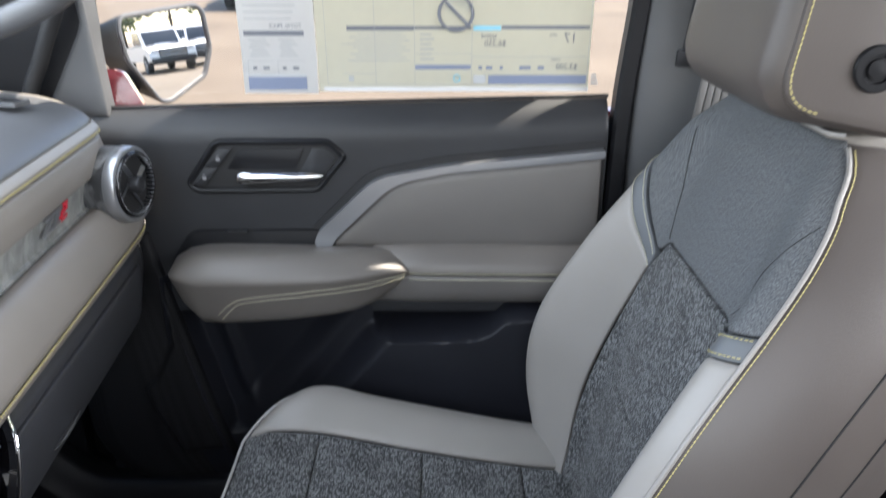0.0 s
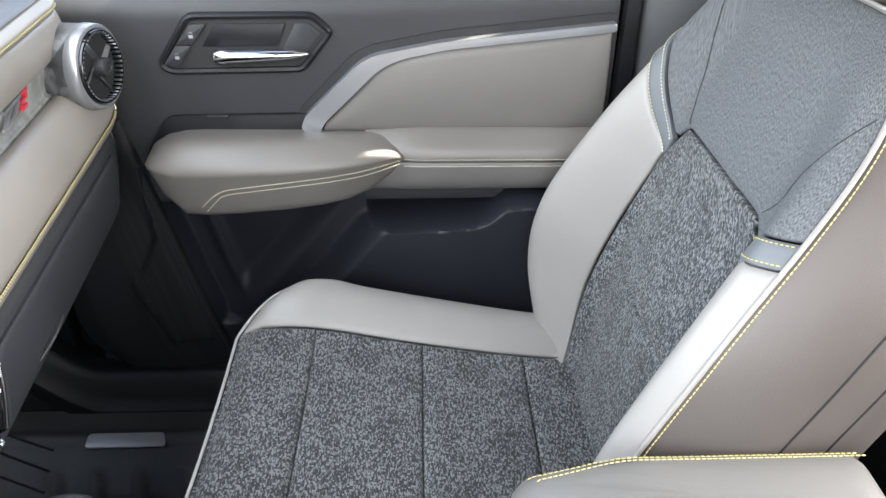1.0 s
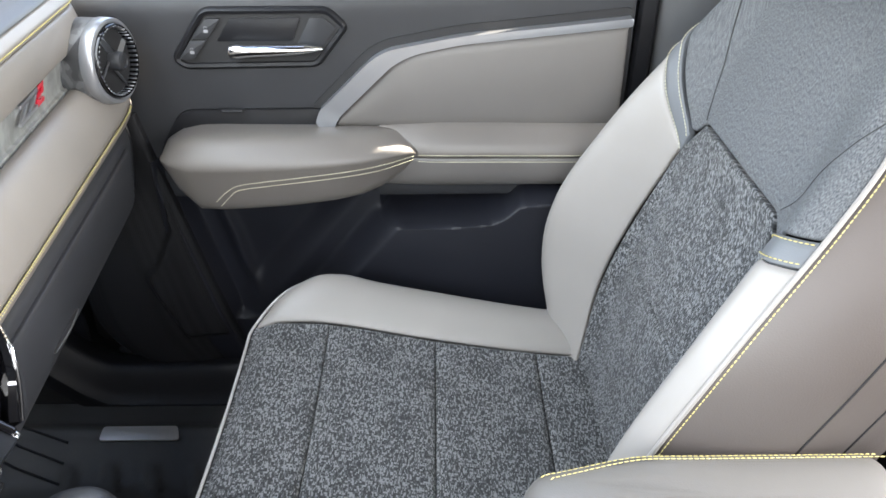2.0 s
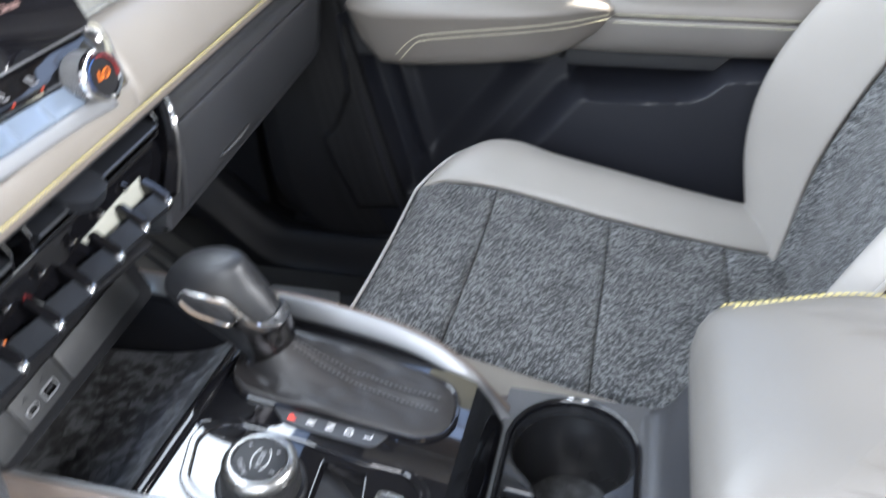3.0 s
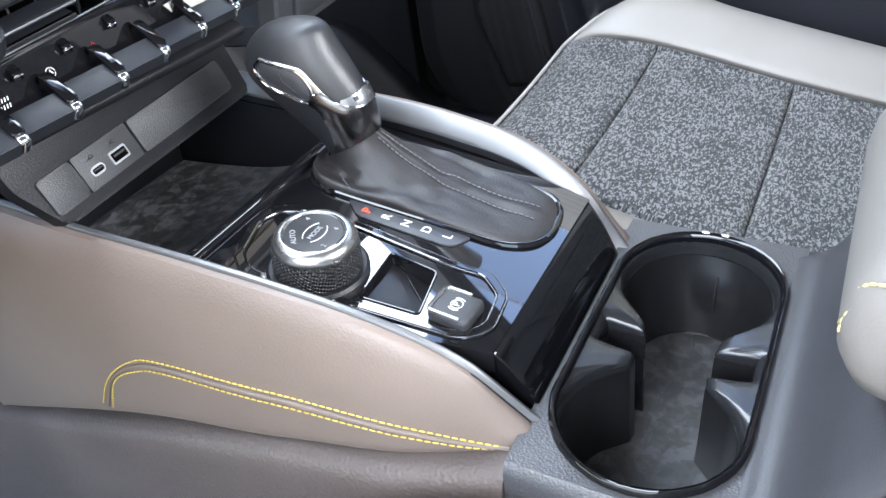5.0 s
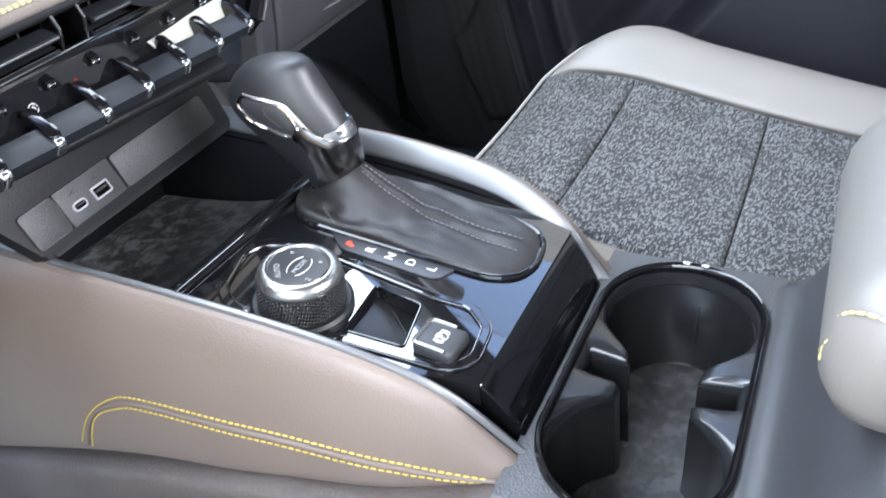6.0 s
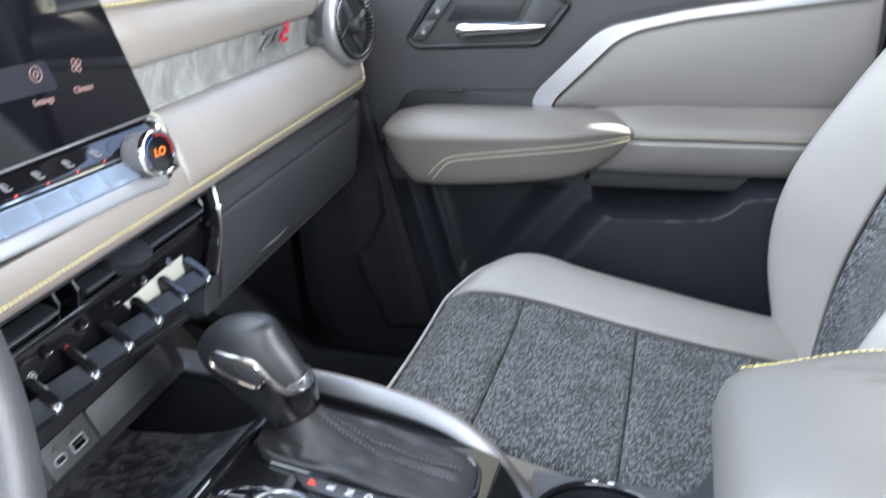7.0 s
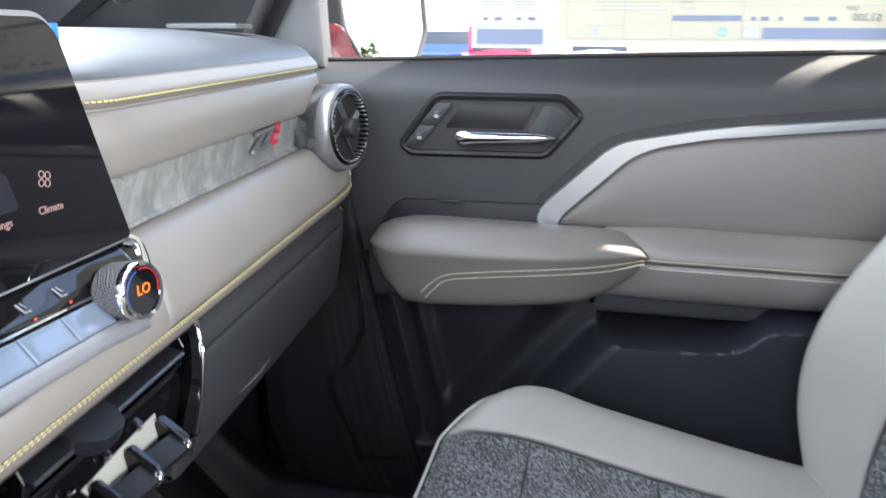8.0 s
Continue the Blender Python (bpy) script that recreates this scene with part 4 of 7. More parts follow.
def bar(y0, y1, section, up=0.015):
    """A straight bar from y0 to y1 with a section given in x and z."""
    return loft([[vent_point(y, x, z, up) for x, z in section] for y in (y0, y1)])


SLAT = [(-0.4095, 0.6072), (-0.4090, 0.6088), (-0.4105, 0.6103), (-0.4190, 0.6128), (-0.4250, 0.6132), (-0.4250, 0.6112), (-0.4190, 0.6098), (-0.4115, 0.6068)]
LOW_SLAT = [(x - 0.0045, 0.5995 + 0.9 * (z - 0.6090)) for x, z in SLAT]
SLAT_LIP = [(-0.4090, 0.6080), (-0.4082, 0.6086), (-0.4084, 0.6096), (-0.4100, 0.6104), (-0.4096, 0.6092)]
TAB = [(-0.0225, 0.0), (-0.0225, 0.012), (-0.0130, 0.0270), (0.0130, 0.0270), (0.0225, 0.012), (0.0225, 0.0)]
for y0, y1, ty in ((-0.012, 0.174, 0.0475), (-0.224, -0.034, -0.118)):
    box = thing("centre_vent", "black centre air vent with satin slats and a tab", "air vent", "centre vents", at=(-0.43, (y0 + y1) / 2, 0.58))
    part("back", bar(y0, y1, [(-0.482, 0.575), (-0.482, 0.640), (-0.486, 0.640), (-0.486, 0.575)]), BLACK, box)
    part("floor_plate", bar(y0, y1, [(-0.4180, 0.5945), (-0.4180, 0.5960), (-0.480, 0.602), (-0.480, 0.598)]), PIANO, box, "gloss black vent floor")
    for y in (y0, y1):
        part("side_wall", bar(y - 0.0015, y + 0.0015, [(-0.4160, 0.5960), (-0.4120, 0.6120), (-0.4200, 0.6300), (-0.480, 0.636), (-0.480, 0.596)]), PIANO, box, "gloss black vent side")
        part("side_line", tube([vent_point(y, -0.4200, 0.6300), vent_point(y, -0.4118, 0.6122), vent_point(y, -0.4158, 0.5965)], 0.0005, 6), SATIN_DARK, box, "thin bright vent edge")
    for section, name, label in ((SLAT, "slat", "satin charcoal louvre slat"), (LOW_SLAT, "slat", "satin charcoal louvre slat")):
        part(name, bar(y0 + 0.004, y1 - 0.004, section), KEYCAP, box, label, 25)
    part("slat_edge", bar(y0 + 0.005, y1 - 0.005, SLAT_LIP), SATIN_DARK, box, "bright slat edge")
    part("slat_edge", bar(y0 + 0.005, y1 - 0.005, [(x - 0.0045, z - 0.0085) for x, z in SLAT_LIP]), GUNMETAL, box, "bright slat edge")
    for k in range(9):
        yy = y0 + (y1 - y0) * (k + 0.5) / 9
        part("rear_vane", bar(yy - 0.0008, yy + 0.0008, [(-0.440, 0.602), (-0.440, 0.632), (-0.470, 0.634), (-0.470, 0.602)]), BLACK, box)
    T = facing(vent_point(ty, -0.4205, 0.6165), (-0.08, 1, 0), (1, 0.08, -0.42))
    tab = part("tab", slab(fillet(TAB, [0.002, 0.006, 0.009, 0.009, 0.006, 0.002], 6), T @ Matrix.Translation((0, 0, -0.006)), 0.0105, 0.0040, 4), KEYCAP, box, "satin charcoal vent tab")
    part("tab_inset", slab(fillet([(0.72 * x, 0.76 * z - 0.001) for x, z in TAB], [0.001, 0.004, 0.006, 0.006, 0.004, 0.001], 4), T @ Matrix.Translation((0, 0, 0.0040)), 0.0009, 0.0004, 1), CHARCOAL, tab, "dark middle of the tab")

# switch bank
bank = thing("switch_bank", "gloss black panel with a row of toggle switches", "switch panel", at=(-0.41, -0.02, 0.545))


def bank_x(y):
    return -0.08 * y


def bank_face(y, v):
    return (-0.4165 + bank_x(y) + 0.007 * v, y, 0.5970 + 0.02 * y - 0.040 * v)


part("gloss_panel", panel(bank_face, (-0.24, 0.172, 0, 1), 20, 8, 0.03, 0.0015, 0.003, 0.02, True), PIANO, bank, "gloss black panel")
part("chrome_edge", tube([Vector(bank_face(-0.24 + 0.41 * k / 20, 0.02)) + Vector((0.0006, 0, 0.001)) for k in range(21)], 0.0008, 6), SATIN_DARK, bank, "thin bright line above the switches")
part("under_lip", rbox(0.02, 0.27, 0.008, pose(-0.417, -0.045, 0.545, 0, 30, -4.6), 0.003), CHARCOAL_LOW, bank)
for k in range(-1, 7):
    y = -0.1232 + 0.0414 * k
    tilt = pose(-0.4045 + bank_x(y), y, 0.5655 + 0.009 * y, 0, 33, -4.6)
    part("divider", slab(fillet([(-0.0105, -0.0040), (0.0155, -0.0040), (0.0155, 0.0040), (-0.0105, 0.0040)], 0.0018), tilt @ Matrix.Translation((-0.001, 0, -0.004)), 0.0138, 0.0039, 4), PIANO, bank, "gloss black switch divider")
    part("chrome_tip", rbox(0.0080, 0.0086, 0.0125, tilt @ Matrix.Translation((0.0160, 0, 0.0020)), 0.0032, 3), CHROME, bank, "chrome divider tip")
    if k < 6:
        part("toggle", slab(fillet([(-0.0030, -0.0168), (0.0140, -0.0168), (0.0140, 0.0168), (-0.0030, 0.0168)], 0.0015), tilt @ Matrix.Translation((0, 0.0207, -0.005)), 0.0095, 0.0035, 3), KEYCAP, bank, "satin grey toggle switch")
for k in range(-1, 6):
    y = -0.0960 + 0.0395 * k
    nub = pose(-0.4155 + bank_x(y), y, 0.5845 + 0.009 * y, 0, 33, -4.6)
    part("nub", slab(fillet([(-0.0035, -0.0032), (0.0045, -0.0032), (0.0045, 0.0032), (-0.0035, 0.0032)], 0.0012), nub, 0.0052, 0.0016, 3), PIANO, bank, "gloss black button nub")
    part("nub_tip", rbox(0.0022, 0.0062, 0.0040, nub @ Matrix.Translation((0.0046, 0, 0.0022)), 0.0009, 2), CHROME, bank, "chrome nub tip")
# thin cream sheet added as a painted reflection on the gloss black
part("reflection_patch", panel(lambda y, v: Vector(bank_face(y, 0.42 + 0.42 * v + 0.06 * step(0.10, 0.04, y))) + Vector((0.0012, 0, 0.0003)), lambda a, b: (0.034 + 0.092 * a + 0.012 * b * (1 - a), b), 16, 8, 0.002, 0.0004, 0.001, 0.02, True), PALE_REFLECTION, bank, "cream patch painted as a reflection in the gloss panel")
warn = facing(Vector(bank_face(-0.036, 0.50)) + Vector((0.0008, 0, 0.0004)), (0, 1, 0), (-0.4, 0, 0.9))
part("hazard_symbol", tube([warn @ Vector(p) for p in ((0, 0.0034, 0), (-0.0036, -0.0025, 0), (0.0036, -0.0025, 0))], 0.00045, 5, (1, 0, 0.4), True), glow("hazard_red", (0.4, 0.01, 0.01), 0.06), bank, "red warning triangle")
ring_at = facing(Vector(bank_face(-0.0738, 0.50)) + Vector((0.0008, 0, 0.0004)), (0, 1, 0), (-0.4, 0, 0.9))
part("stop_symbol", join(tube([ring_at @ Vector((0.003 * math.cos(a), 0.003 * math.sin(a), 0)) for a in np.linspace(0, 6.0, 14)], 0.0003, 5, (1, 0, 0.4))), WHITE_MARK, bank, "pale circled letter")
letters("stop_letter", "A", ring_at, 0.0040, WHITE_MARK, bank)
for n in range(2):
    part("indicator", rbox(0.001, 0.0022, 0.002, pose(*(Vector(bank_face(-0.0695 + 0.0012 * n, 0.76 + 0.07 * n)) + Vector((0.0008, 0, 0.0004)))), 0.0004, 1), AMBER_GLOW, bank, "lit amber indicator")
slope = facing(Vector(bank_face(-0.111, 0.55)) + Vector((0.0008, 0, 0.0004)), (0, 1, 0), (-0.4, 0, 0.9))
part("road_symbol", join(*[tube([slope @ Vector((x + 0.001 * s, 0.003 * s, 0)), slope @ Vector((x, 0.0008 * s, 0))], 0.0004, 5, (1, 0, 0.4)) for x in (-0.003, -0.001, 0.001, 0.003) for s in (1, -1)]), WHITE_MARK, bank, "pale symbol")
blade = [(-0.434, 0.196, 0.637), (-0.431, 0.193, 0.622), (-0.426, 0.188, 0.603), (-0.419, 0.171, 0.577), (-0.410, 0.144, 0.556)]
part("side_blade", sweep(spline(blade, 24), [(-0.02, -0.007), (-0.02, 0.004), (0.004, 0.004), (0.006, 0), (0.004, -0.007)], (0, 1, 0.3)), PIANO, bank, "gloss black side blade")
part("blade_edge", tube([p + Vector((0.0055, 0.0035, 0)) for p in spline(blade, 24)], 0.0017, 8), CHROME, bank, "chrome blade edge")
part("left_blade", sweep(spline([(x, -0.02 - y - 0.0, z) for x, y, z in blade], 24), [(-0.006, -0.007), (-0.004, 0.004), (0.02, 0.004), (0.02, -0.007)], (0, -1, 0.3)), PIANO, bank)

# USB panel below the switches
usb = thing("usb_panel", "grained charcoal panel with two charging sockets", "socket panel", at=(-0.42, 0, 0.48))
U = facing((-0.4120, -0.005, 0.5095), (-0.095, 1, 0), (-0.40, 0, 1))
part("panel", slab(fillet([(-0.124, 0.014), (-0.108, -0.0220), (0.097, -0.0250), (0.100, 0.045), (-0.124, 0.045)], 0.006), U @ Matrix.Translation((0, 0, -0.014)), 0.0115, 0.003, 2), CHARCOAL_LOW, usb, "grained charcoal panel")
for x0, x1 in ((-0.1105, -0.0820), (-0.0812, -0.0296), (-0.0280, 0.0780)):
    part("cover", slab(fillet([(x0, -0.0135), (x1, -0.0135), (x1, 0.0120), (x0, 0.0120)], 0.003 if x0 != -0.0812 else 0.001), U @ Matrix.Translation((0, 0, -0.004)), 0.0052 if x0 == -0.0280 else 0.0042, 0.0012, 2), USB_GREY, usb, "grained cover plate")
for name, x, w, h in (("usb_a_socket", -0.0478, 0.0066, 0.0032), ("usb_c_socket", -0.0683, 0.0047, 0.0019)):
    at = U @ Matrix.Translation((x, -0.0033, 0.0))
    rim = fillet([(-w - 0.0014, -h - 0.0014), (w + 0.0014, -h - 0.0014), (w + 0.0014, h + 0.0014), (-w - 0.0014, h + 0.0014)], 0.0012 if w > 0.006 else 0.003)
    socket = part(name, slab(rim, at, 0.0012, 0.0004, 1), SATIN, usb, "metal-rimmed socket")
    part("opening", slab(fillet([(-w, -h), (w, -h), (w, h), (-w, h)], 0.0008 if w > 0.006 else 0.0018), at @ Matrix.Translation((0, 0, 0.0009)), 0.0005, 0), SLOT_BLACK, socket, "dark socket opening")
    part("tongue", rbox(w * 1.5, h * 0.5, 0.0006, at @ Matrix.Translation((0, h * 0.25, 0.0015)), 0.0001, 1), CHARCOAL, socket)
    part("socket_symbol", join(*[tube([at @ Vector(p) for p in s], 0.0003, 5, (1, 0, 0.2)) for s in (((-0.003, 0.0085, 0.0007), (0.004, 0.0085, 0.0007)), ((-0.001, 0.0085, 0.0007), (0.001, 0.0105, 0.0007), (0.003, 0.0105, 0.0007)))]), KEYCAP, usb, "embossed socket symbol")


# ---------------------------------------------------------------- centre console
RIM = [(-0.60, 0.500), (-0.49, 0.496), (-0.40, 0.489), (-0.30, 0.486), (-0.23, 0.479), (-0.17, 0.467), (-0.128, 0.445), (-0.10, 0.415), (-0.088, 0.401)]
LOW = [(-0.60, 0.258), (-0.587, 0.264), (-0.377, 0.3390), (-0.24, 0.3695), (-0.165, 0.379), (-0.118, 0.388), (-0.085, 0.396)]
HALF_RIM = [(-0.60, 0.114), (-0.40, 0.113), (-0.29, 0.112), (-0.23, 0.109), (-0.17, 0.104), (-0.128, 0.096), (-0.10, 0.0895), (-0.085, 0.086)]
STITCH_ROWS = ([(-0.423, 0.937), (-0.397, 0.772), (-0.365, 0.658), (-0.333, 0.622), (-0.236, 0.650), (-0.162, 0.715), (-0.123, 0.775), (-0.100, 0.780)], [(-0.413, 0.962), (-0.391, 0.785), (-0.362, 0.706), (-0.330, 0.684), (-0.239, 0.725), (-0.165, 0.800), (-0.120, 0.875), (-0.100, 0.830)])
console = thing("centre_console", "centre console with leather sides and gloss black gear panel", "centre console", at=(-0.1, 0, 0.08))


def side_skin(sign):
    def skin(x, v):
        top, low = curve1(RIM, x), curve1(LOW, x)
        k = 0.62 + 0.38 * step(-0.085, -0.28, x)
        out = curve1(HALF_RIM, x) + k * curve1([(0.0, 0.0), (0.10, 0.0075), (0.25, 0.0135), (0.5, 0.0195), (0.8, 0.0225), (1.0, 0.0215)], v)
        return (x, sign * out, top + (low - top) * curve1([(0.0, 0.0), (0.05, 0.012), (0.25, 0.17), (1.0, 1.0)], v))

    return skin


RIM_PROFILE = [(0.0, -0.0030), (-0.0012, -0.0002), (-0.0030, 0.0006), (-0.0050, -0.0008), (-0.0118, -0.0115), (-0.0124, -0.0140), (-0.0115, -0.0160), (-0.0010, -0.0160)]
for sign in (-1, 1):
    skin = side_skin(sign)
    part("leather_side", panel(skin, (-0.60, -0.0885, 0, 1), 70, 24, 0.012, 0.003, 0.008, 0.015, sign < 0), CONSOLE_LEATHER, console, "brown-taupe leather console side")
    xs = [-0.60 + 0.5135 * k / 70 for k in range(71)]
    part("silver_rim", loft([[(x, sign * (curve1(HALF_RIM, x) + dy), curve1(RIM, x) + dz) for dy, dz in RIM_PROFILE] for x in xs]), RIM_SILVER, console, "satin silver rim")
    part("rim_gap", tube([(x, sign * (curve1(HALF_RIM, x) + 0.0004), curve1(RIM, x) - 0.0036) for x in xs], 0.0011, 6), BLACK, console, "dark gap under the rim")
    part("inner_wall", loft([[(x, sign * (curve1(HALF_RIM, x) - 0.0118), max(curve1(RIM, x) - 0.0150, 0.392)), (x, sign * (curve1(HALF_RIM, x) - 0.0138), 0.385), (x, sign * (curve1(HALF_RIM, x) - 0.002), 0.385), (x, sign * (curve1(HALF_RIM, x) - 0.002), max(curve1(RIM, x) - 0.0150, 0.392))] for x in xs]), CHARCOAL_LOW, console, "charcoal inner wall")
    part("wall_seam", tube([(x, sign * (curve1(HALF_RIM, x) - 0.0128), max(curve1(RIM, x) - 0.021, 0.40)) for x in xs[:64]], 0.0005, 5), SLOT_BLACK, console)
    welt = []
    for off in (0.0, 1.0):
        row = STITCH_ROWS[int(off)]
        line = spline([(x, v, 0) for x, v in row], 110)
        pts = [Vector(skin(p.x, p.y)) + Vector((0, sign * 0.0007, 0.0003)) for p in line]
        welt.append(pts)
        part("stitching", stitches(pts, 0.0047, 0.0036, 0.00055), THREAD_GOLD, console, "yellow stitching")
    part("stitched_welt", tube([(a + b) / 2 - Vector((0, sign * 0.0003, 0)) for a, b in zip(*welt)], 0.0016, 8), CONSOLE_LEATHER, console)

# lower body: a rounded shoulder under the leather, then an upright flank
body_rings = []
for x, h, top, low in [(-0.80, 0.143, 0.20, 0.04), (-0.62, 0.143, 0.252, 0.05), (-0.45, 0.144, 0.309, 0.05), (-0.35, 0.144, 0.343, 0.06), (-0.24, 0.140, 0.3690, 0.07), (-0.165, 0.135, 0.3785, 0.07), (-0.12, 0.128, 0.389, 0.07), (-0.097, 0.1235, 0.398, 0.07), (-0.096, 0.1235, 0.31, 0.07), (0.04, 0.1235, 0.31, 0.07), (0.06, 0.122, 0.36, 0.07), (0.46, 0.12, 0.36, 0.07)]:
    half_ring = [(h - 0.030, top), (h - 0.012, top - 0.0005), (h - 0.006, top - 0.002), (h - 0.002, top - 0.006), (h, top - 0.013), (h + 0.001, top - 0.024), (h + 0.004, (low + top) / 2), (h + 0.010, low)]
    body_rings.append([(x, -y, z) for y, z in half_ring[::-1]] + [(x, y, z) for y, z in half_ring])
part("console_body", loft(body_rings), LOW_BROWN, console, "brown-black grained console body", 40)


def panel_z(x):
    return 0.4707 - 0.130 * (x + 0.335)


G = lambda x, y, up=0.0: Vector((x, y, panel_z(x) + up))
# gloss panel with an opening for the brake switch recess
HOLE = [(-0.2085, -0.0318), (-0.1745, -0.0352), (-0.1670, -0.0725), (-0.2050, -0.0755)]
bed_half = lambda x: curve1(HALF_RIM, x) - 0.0135
outer_line = [Vector((-0.312 + 0.195 * k / 12, -bed_half(-0.312 + 0.195 * k / 12))) for k in range(13)]
outer_line += [Vector((p.x, -p.y)) for p in outer_line[::-1]]
bm = bmesh.new()
ring_out = [bm.verts.new(G(p.x, p.y)) for p in outer_line]
ring_in = [bm.verts.new(G(p.x, p.y)) for p in fillet(HOLE, 0.003, 3)]
edges = [bm.edges.new((ring[k], ring[(k + 1) % len(ring)])) for ring in (ring_out, ring_in) for k in range(len(ring))]
bmesh.ops.triangle_fill(bm, use_beauty=True, use_dissolve=False, edges=edges, normal=(0.13, 0, 1))
deep = [bm.verts.new(v.co + Vector((0, 0, -0.015))) for v in ring_out]
for k in range(len(ring_out)):
    bm.faces.new((ring_out[k], deep[k], deep[(k + 1) % len(deep)], ring_out[(k + 1) % len(deep)]))
bmesh.ops.recalc_face_normals(bm, faces=bm.faces)
part("gear_panel", bm, LACQUER, console, "gloss black gear panel", 20)
part("gear_panel_rear", panel(lambda v, y: (-0.1175 + 0.025 * v, y * (1 - 0.06 * v), 0.4422 - 0.0405 * v + 0.004 * math.sin(math.pi * v)), (0, 1, -0.0795, 0.0795), 10, 12, 0.018, 0.001, 0.003, 0.03), PIANO, console, "gloss black sloping rear face")
part("gear_panel_front", rbox(0.0125, 0.197, 0.032, pose(-0.3175, 0, 0.4560, 0, 7, 0), 0.004, 4), PIANO, console, "gloss black front bar")
part("front_bar_line", tube([(-0.3108, -0.098, panel_z(-0.3108) + 0.0008), (-0.3108, 0.098, panel_z(-0.3108) + 0.0008)], 0.0008, 6), GUNMETAL, console)


def bin_face(x, y):
    """Rubber mat of the front bin, climbing to the gloss bar."""
    d = -0.3235 - x
    return (x, y, 0.4690 - 0.062 * (1 - math.exp(-d / 0.040)) - 0.05 * d)


# mat colour is lightened to stand for skylight on the ramp
part("bin_floor", panel(bin_face, (-0.535, -0.3235, -0.099, 0.099), 30, 10, 0.006, 0.001, 0.003, 0.02), CAMO_SKYLIT, console, "camouflage-print rubber bin mat")
part("bin_back", rbox(0.006, 0.20, 0.12, pose(-0.532, 0, 0.455, 0, 8, 0), 0.001), CHARCOAL_LOW, console, "charcoal bin wall")
octagon = fillet([(-0.296, -0.0780), (-0.3065, -0.0420), (-0.3025, -0.0265), (-0.287, -0.0165), (-0.2454, -0.0150), (-0.2107, -0.0188), (-0.1681, -0.0230), (-0.1430, -0.0218), (-0.1272, -0.0357), (-0.1238, -0.0635), (-0.1302, -0.0745), (-0.142, -0.0805), (-0.280, -0.0915)], [0.006, 0.006, 0.008, 0.012, 0.02, 0.02, 0.02, 0.006, 0.006, 0.005, 0.005, 0.006, 0.01])
shrink = lambda p, k: ((-0.214 + (p.x + 0.214) * (1 - 0.085 * k)), (-0.053 + (p.y + 0.053) * (1 - 0.19 * k)))
bezel_rings = [[G(*shrink(p, k), up) for p in octagon] for k, up in ((-0.06, 0.0), (0.0, 0.0016), (0.10, 0.0021), (0.62, 0.0021), (0.72, 0.0016), (0.80, 0.0))]
part("bezel_ring", loft(bezel_rings, True, False), LACQUER, console, "raised gloss bezel ring", 25)
for k in (-0.02, 0.76):
    part("bezel_line", tube([G(*shrink(p, k), 0.0012) for p in octagon], 0.0005, 6, (0, 0, 1), True), GUNMETAL, console, "thin bright bezel edge")

# mode dial
mode = thing("mode_dial", "black knurled drive mode dial with chrome ring", "dial", at=(-0.242, -0.059, 0.452))
M = Matrix.Translation((-0.2405, -0.0655, panel_z(-0.2405) - 0.0012)) @ pose(0, 0, 0, 0, 7.4, 0) @ Matrix.Scale(0.92, 4)
part("base_ring", lathe([(0.0345, 0.0), (0.0345, 0.004), (0.0325, 0.006), (0.028, 0.006)], M, 48), CHARCOAL_LOW, mode, "black base ring")
part("grip", lathe([(0.0288, 0.003), (0.0296, 0.006), (0.0292, 0.021), (0.0275, 0.0245), (0.02, 0.025)], M, 56), KNURLED, mode, "knurled black grip")
part("chrome_ring", lathe([(0.0266, 0.0238), (0.0279, 0.0252), (0.0282, 0.0275), (0.0272, 0.0302), (0.0252, 0.0326), (0.0230, 0.0338), (0.0214, 0.0338), (0.0206, 0.0325)], M, 64), RING_SILVER, mode, "bright silver ring")
part("dial_face", lathe([(0.0210, 0.0315), (0.0210, 0.0328), (0.0, 0.0328)], M, 40), DIAL_BLACK, mode, "satin black dial face")
part("face_line", tube([M @ Vector((0.0196 * math.cos(a), 0.0196 * math.sin(a), 0.0329)) for a in np.linspace(0, 6.283, 48, endpoint=False)], 0.0003, 5, (0, 0, 1), True), GUNMETAL, mode)
F = M @ Matrix.Translation((0, 0, 0.0330)) @ facing((0, 0, 0), (0, 1, 0), (-1, 0, 0))
letters("dial_word", "MODE", F @ Matrix.Translation((0, -0.001, 0)), 0.0050, INK_GREY, mode, 0.0001)
letters("dial_word", "AUTO", F @ pose(-0.0100, 0.0090, 0, 0, 0, 40), 0.0052, INK_GREY, mode, 0.0001)
letters("dial_word", "4", F @ Matrix.Translation((0.0100, 0.0115, 0)), 0.0050, INK_GREY, mode, 0.0001)
letters("dial_word", "2", F @ Matrix.Translation((-0.0085, -0.0135, 0)), 0.0050, INK_GREY, mode, 0.0001)
letters("dial_word", "4", F @ Matrix.Translation((0.0095, -0.0110, 0)), 0.0050, INK_GREY, mode, 0.0001)
for a0, a1 in ((0.5, 2.6), (3.6, 5.8)):
    part("dial_line", tube([F @ Vector((0.0105 * math.cos(a), -0.001 + 0.62 * 0.0105 * math.sin(a), 0.0001)) for a in np.linspace(a0, a1, 16)], 0.00025, 5, (1, 0, 0.2)), WHITE_MARK, mode)

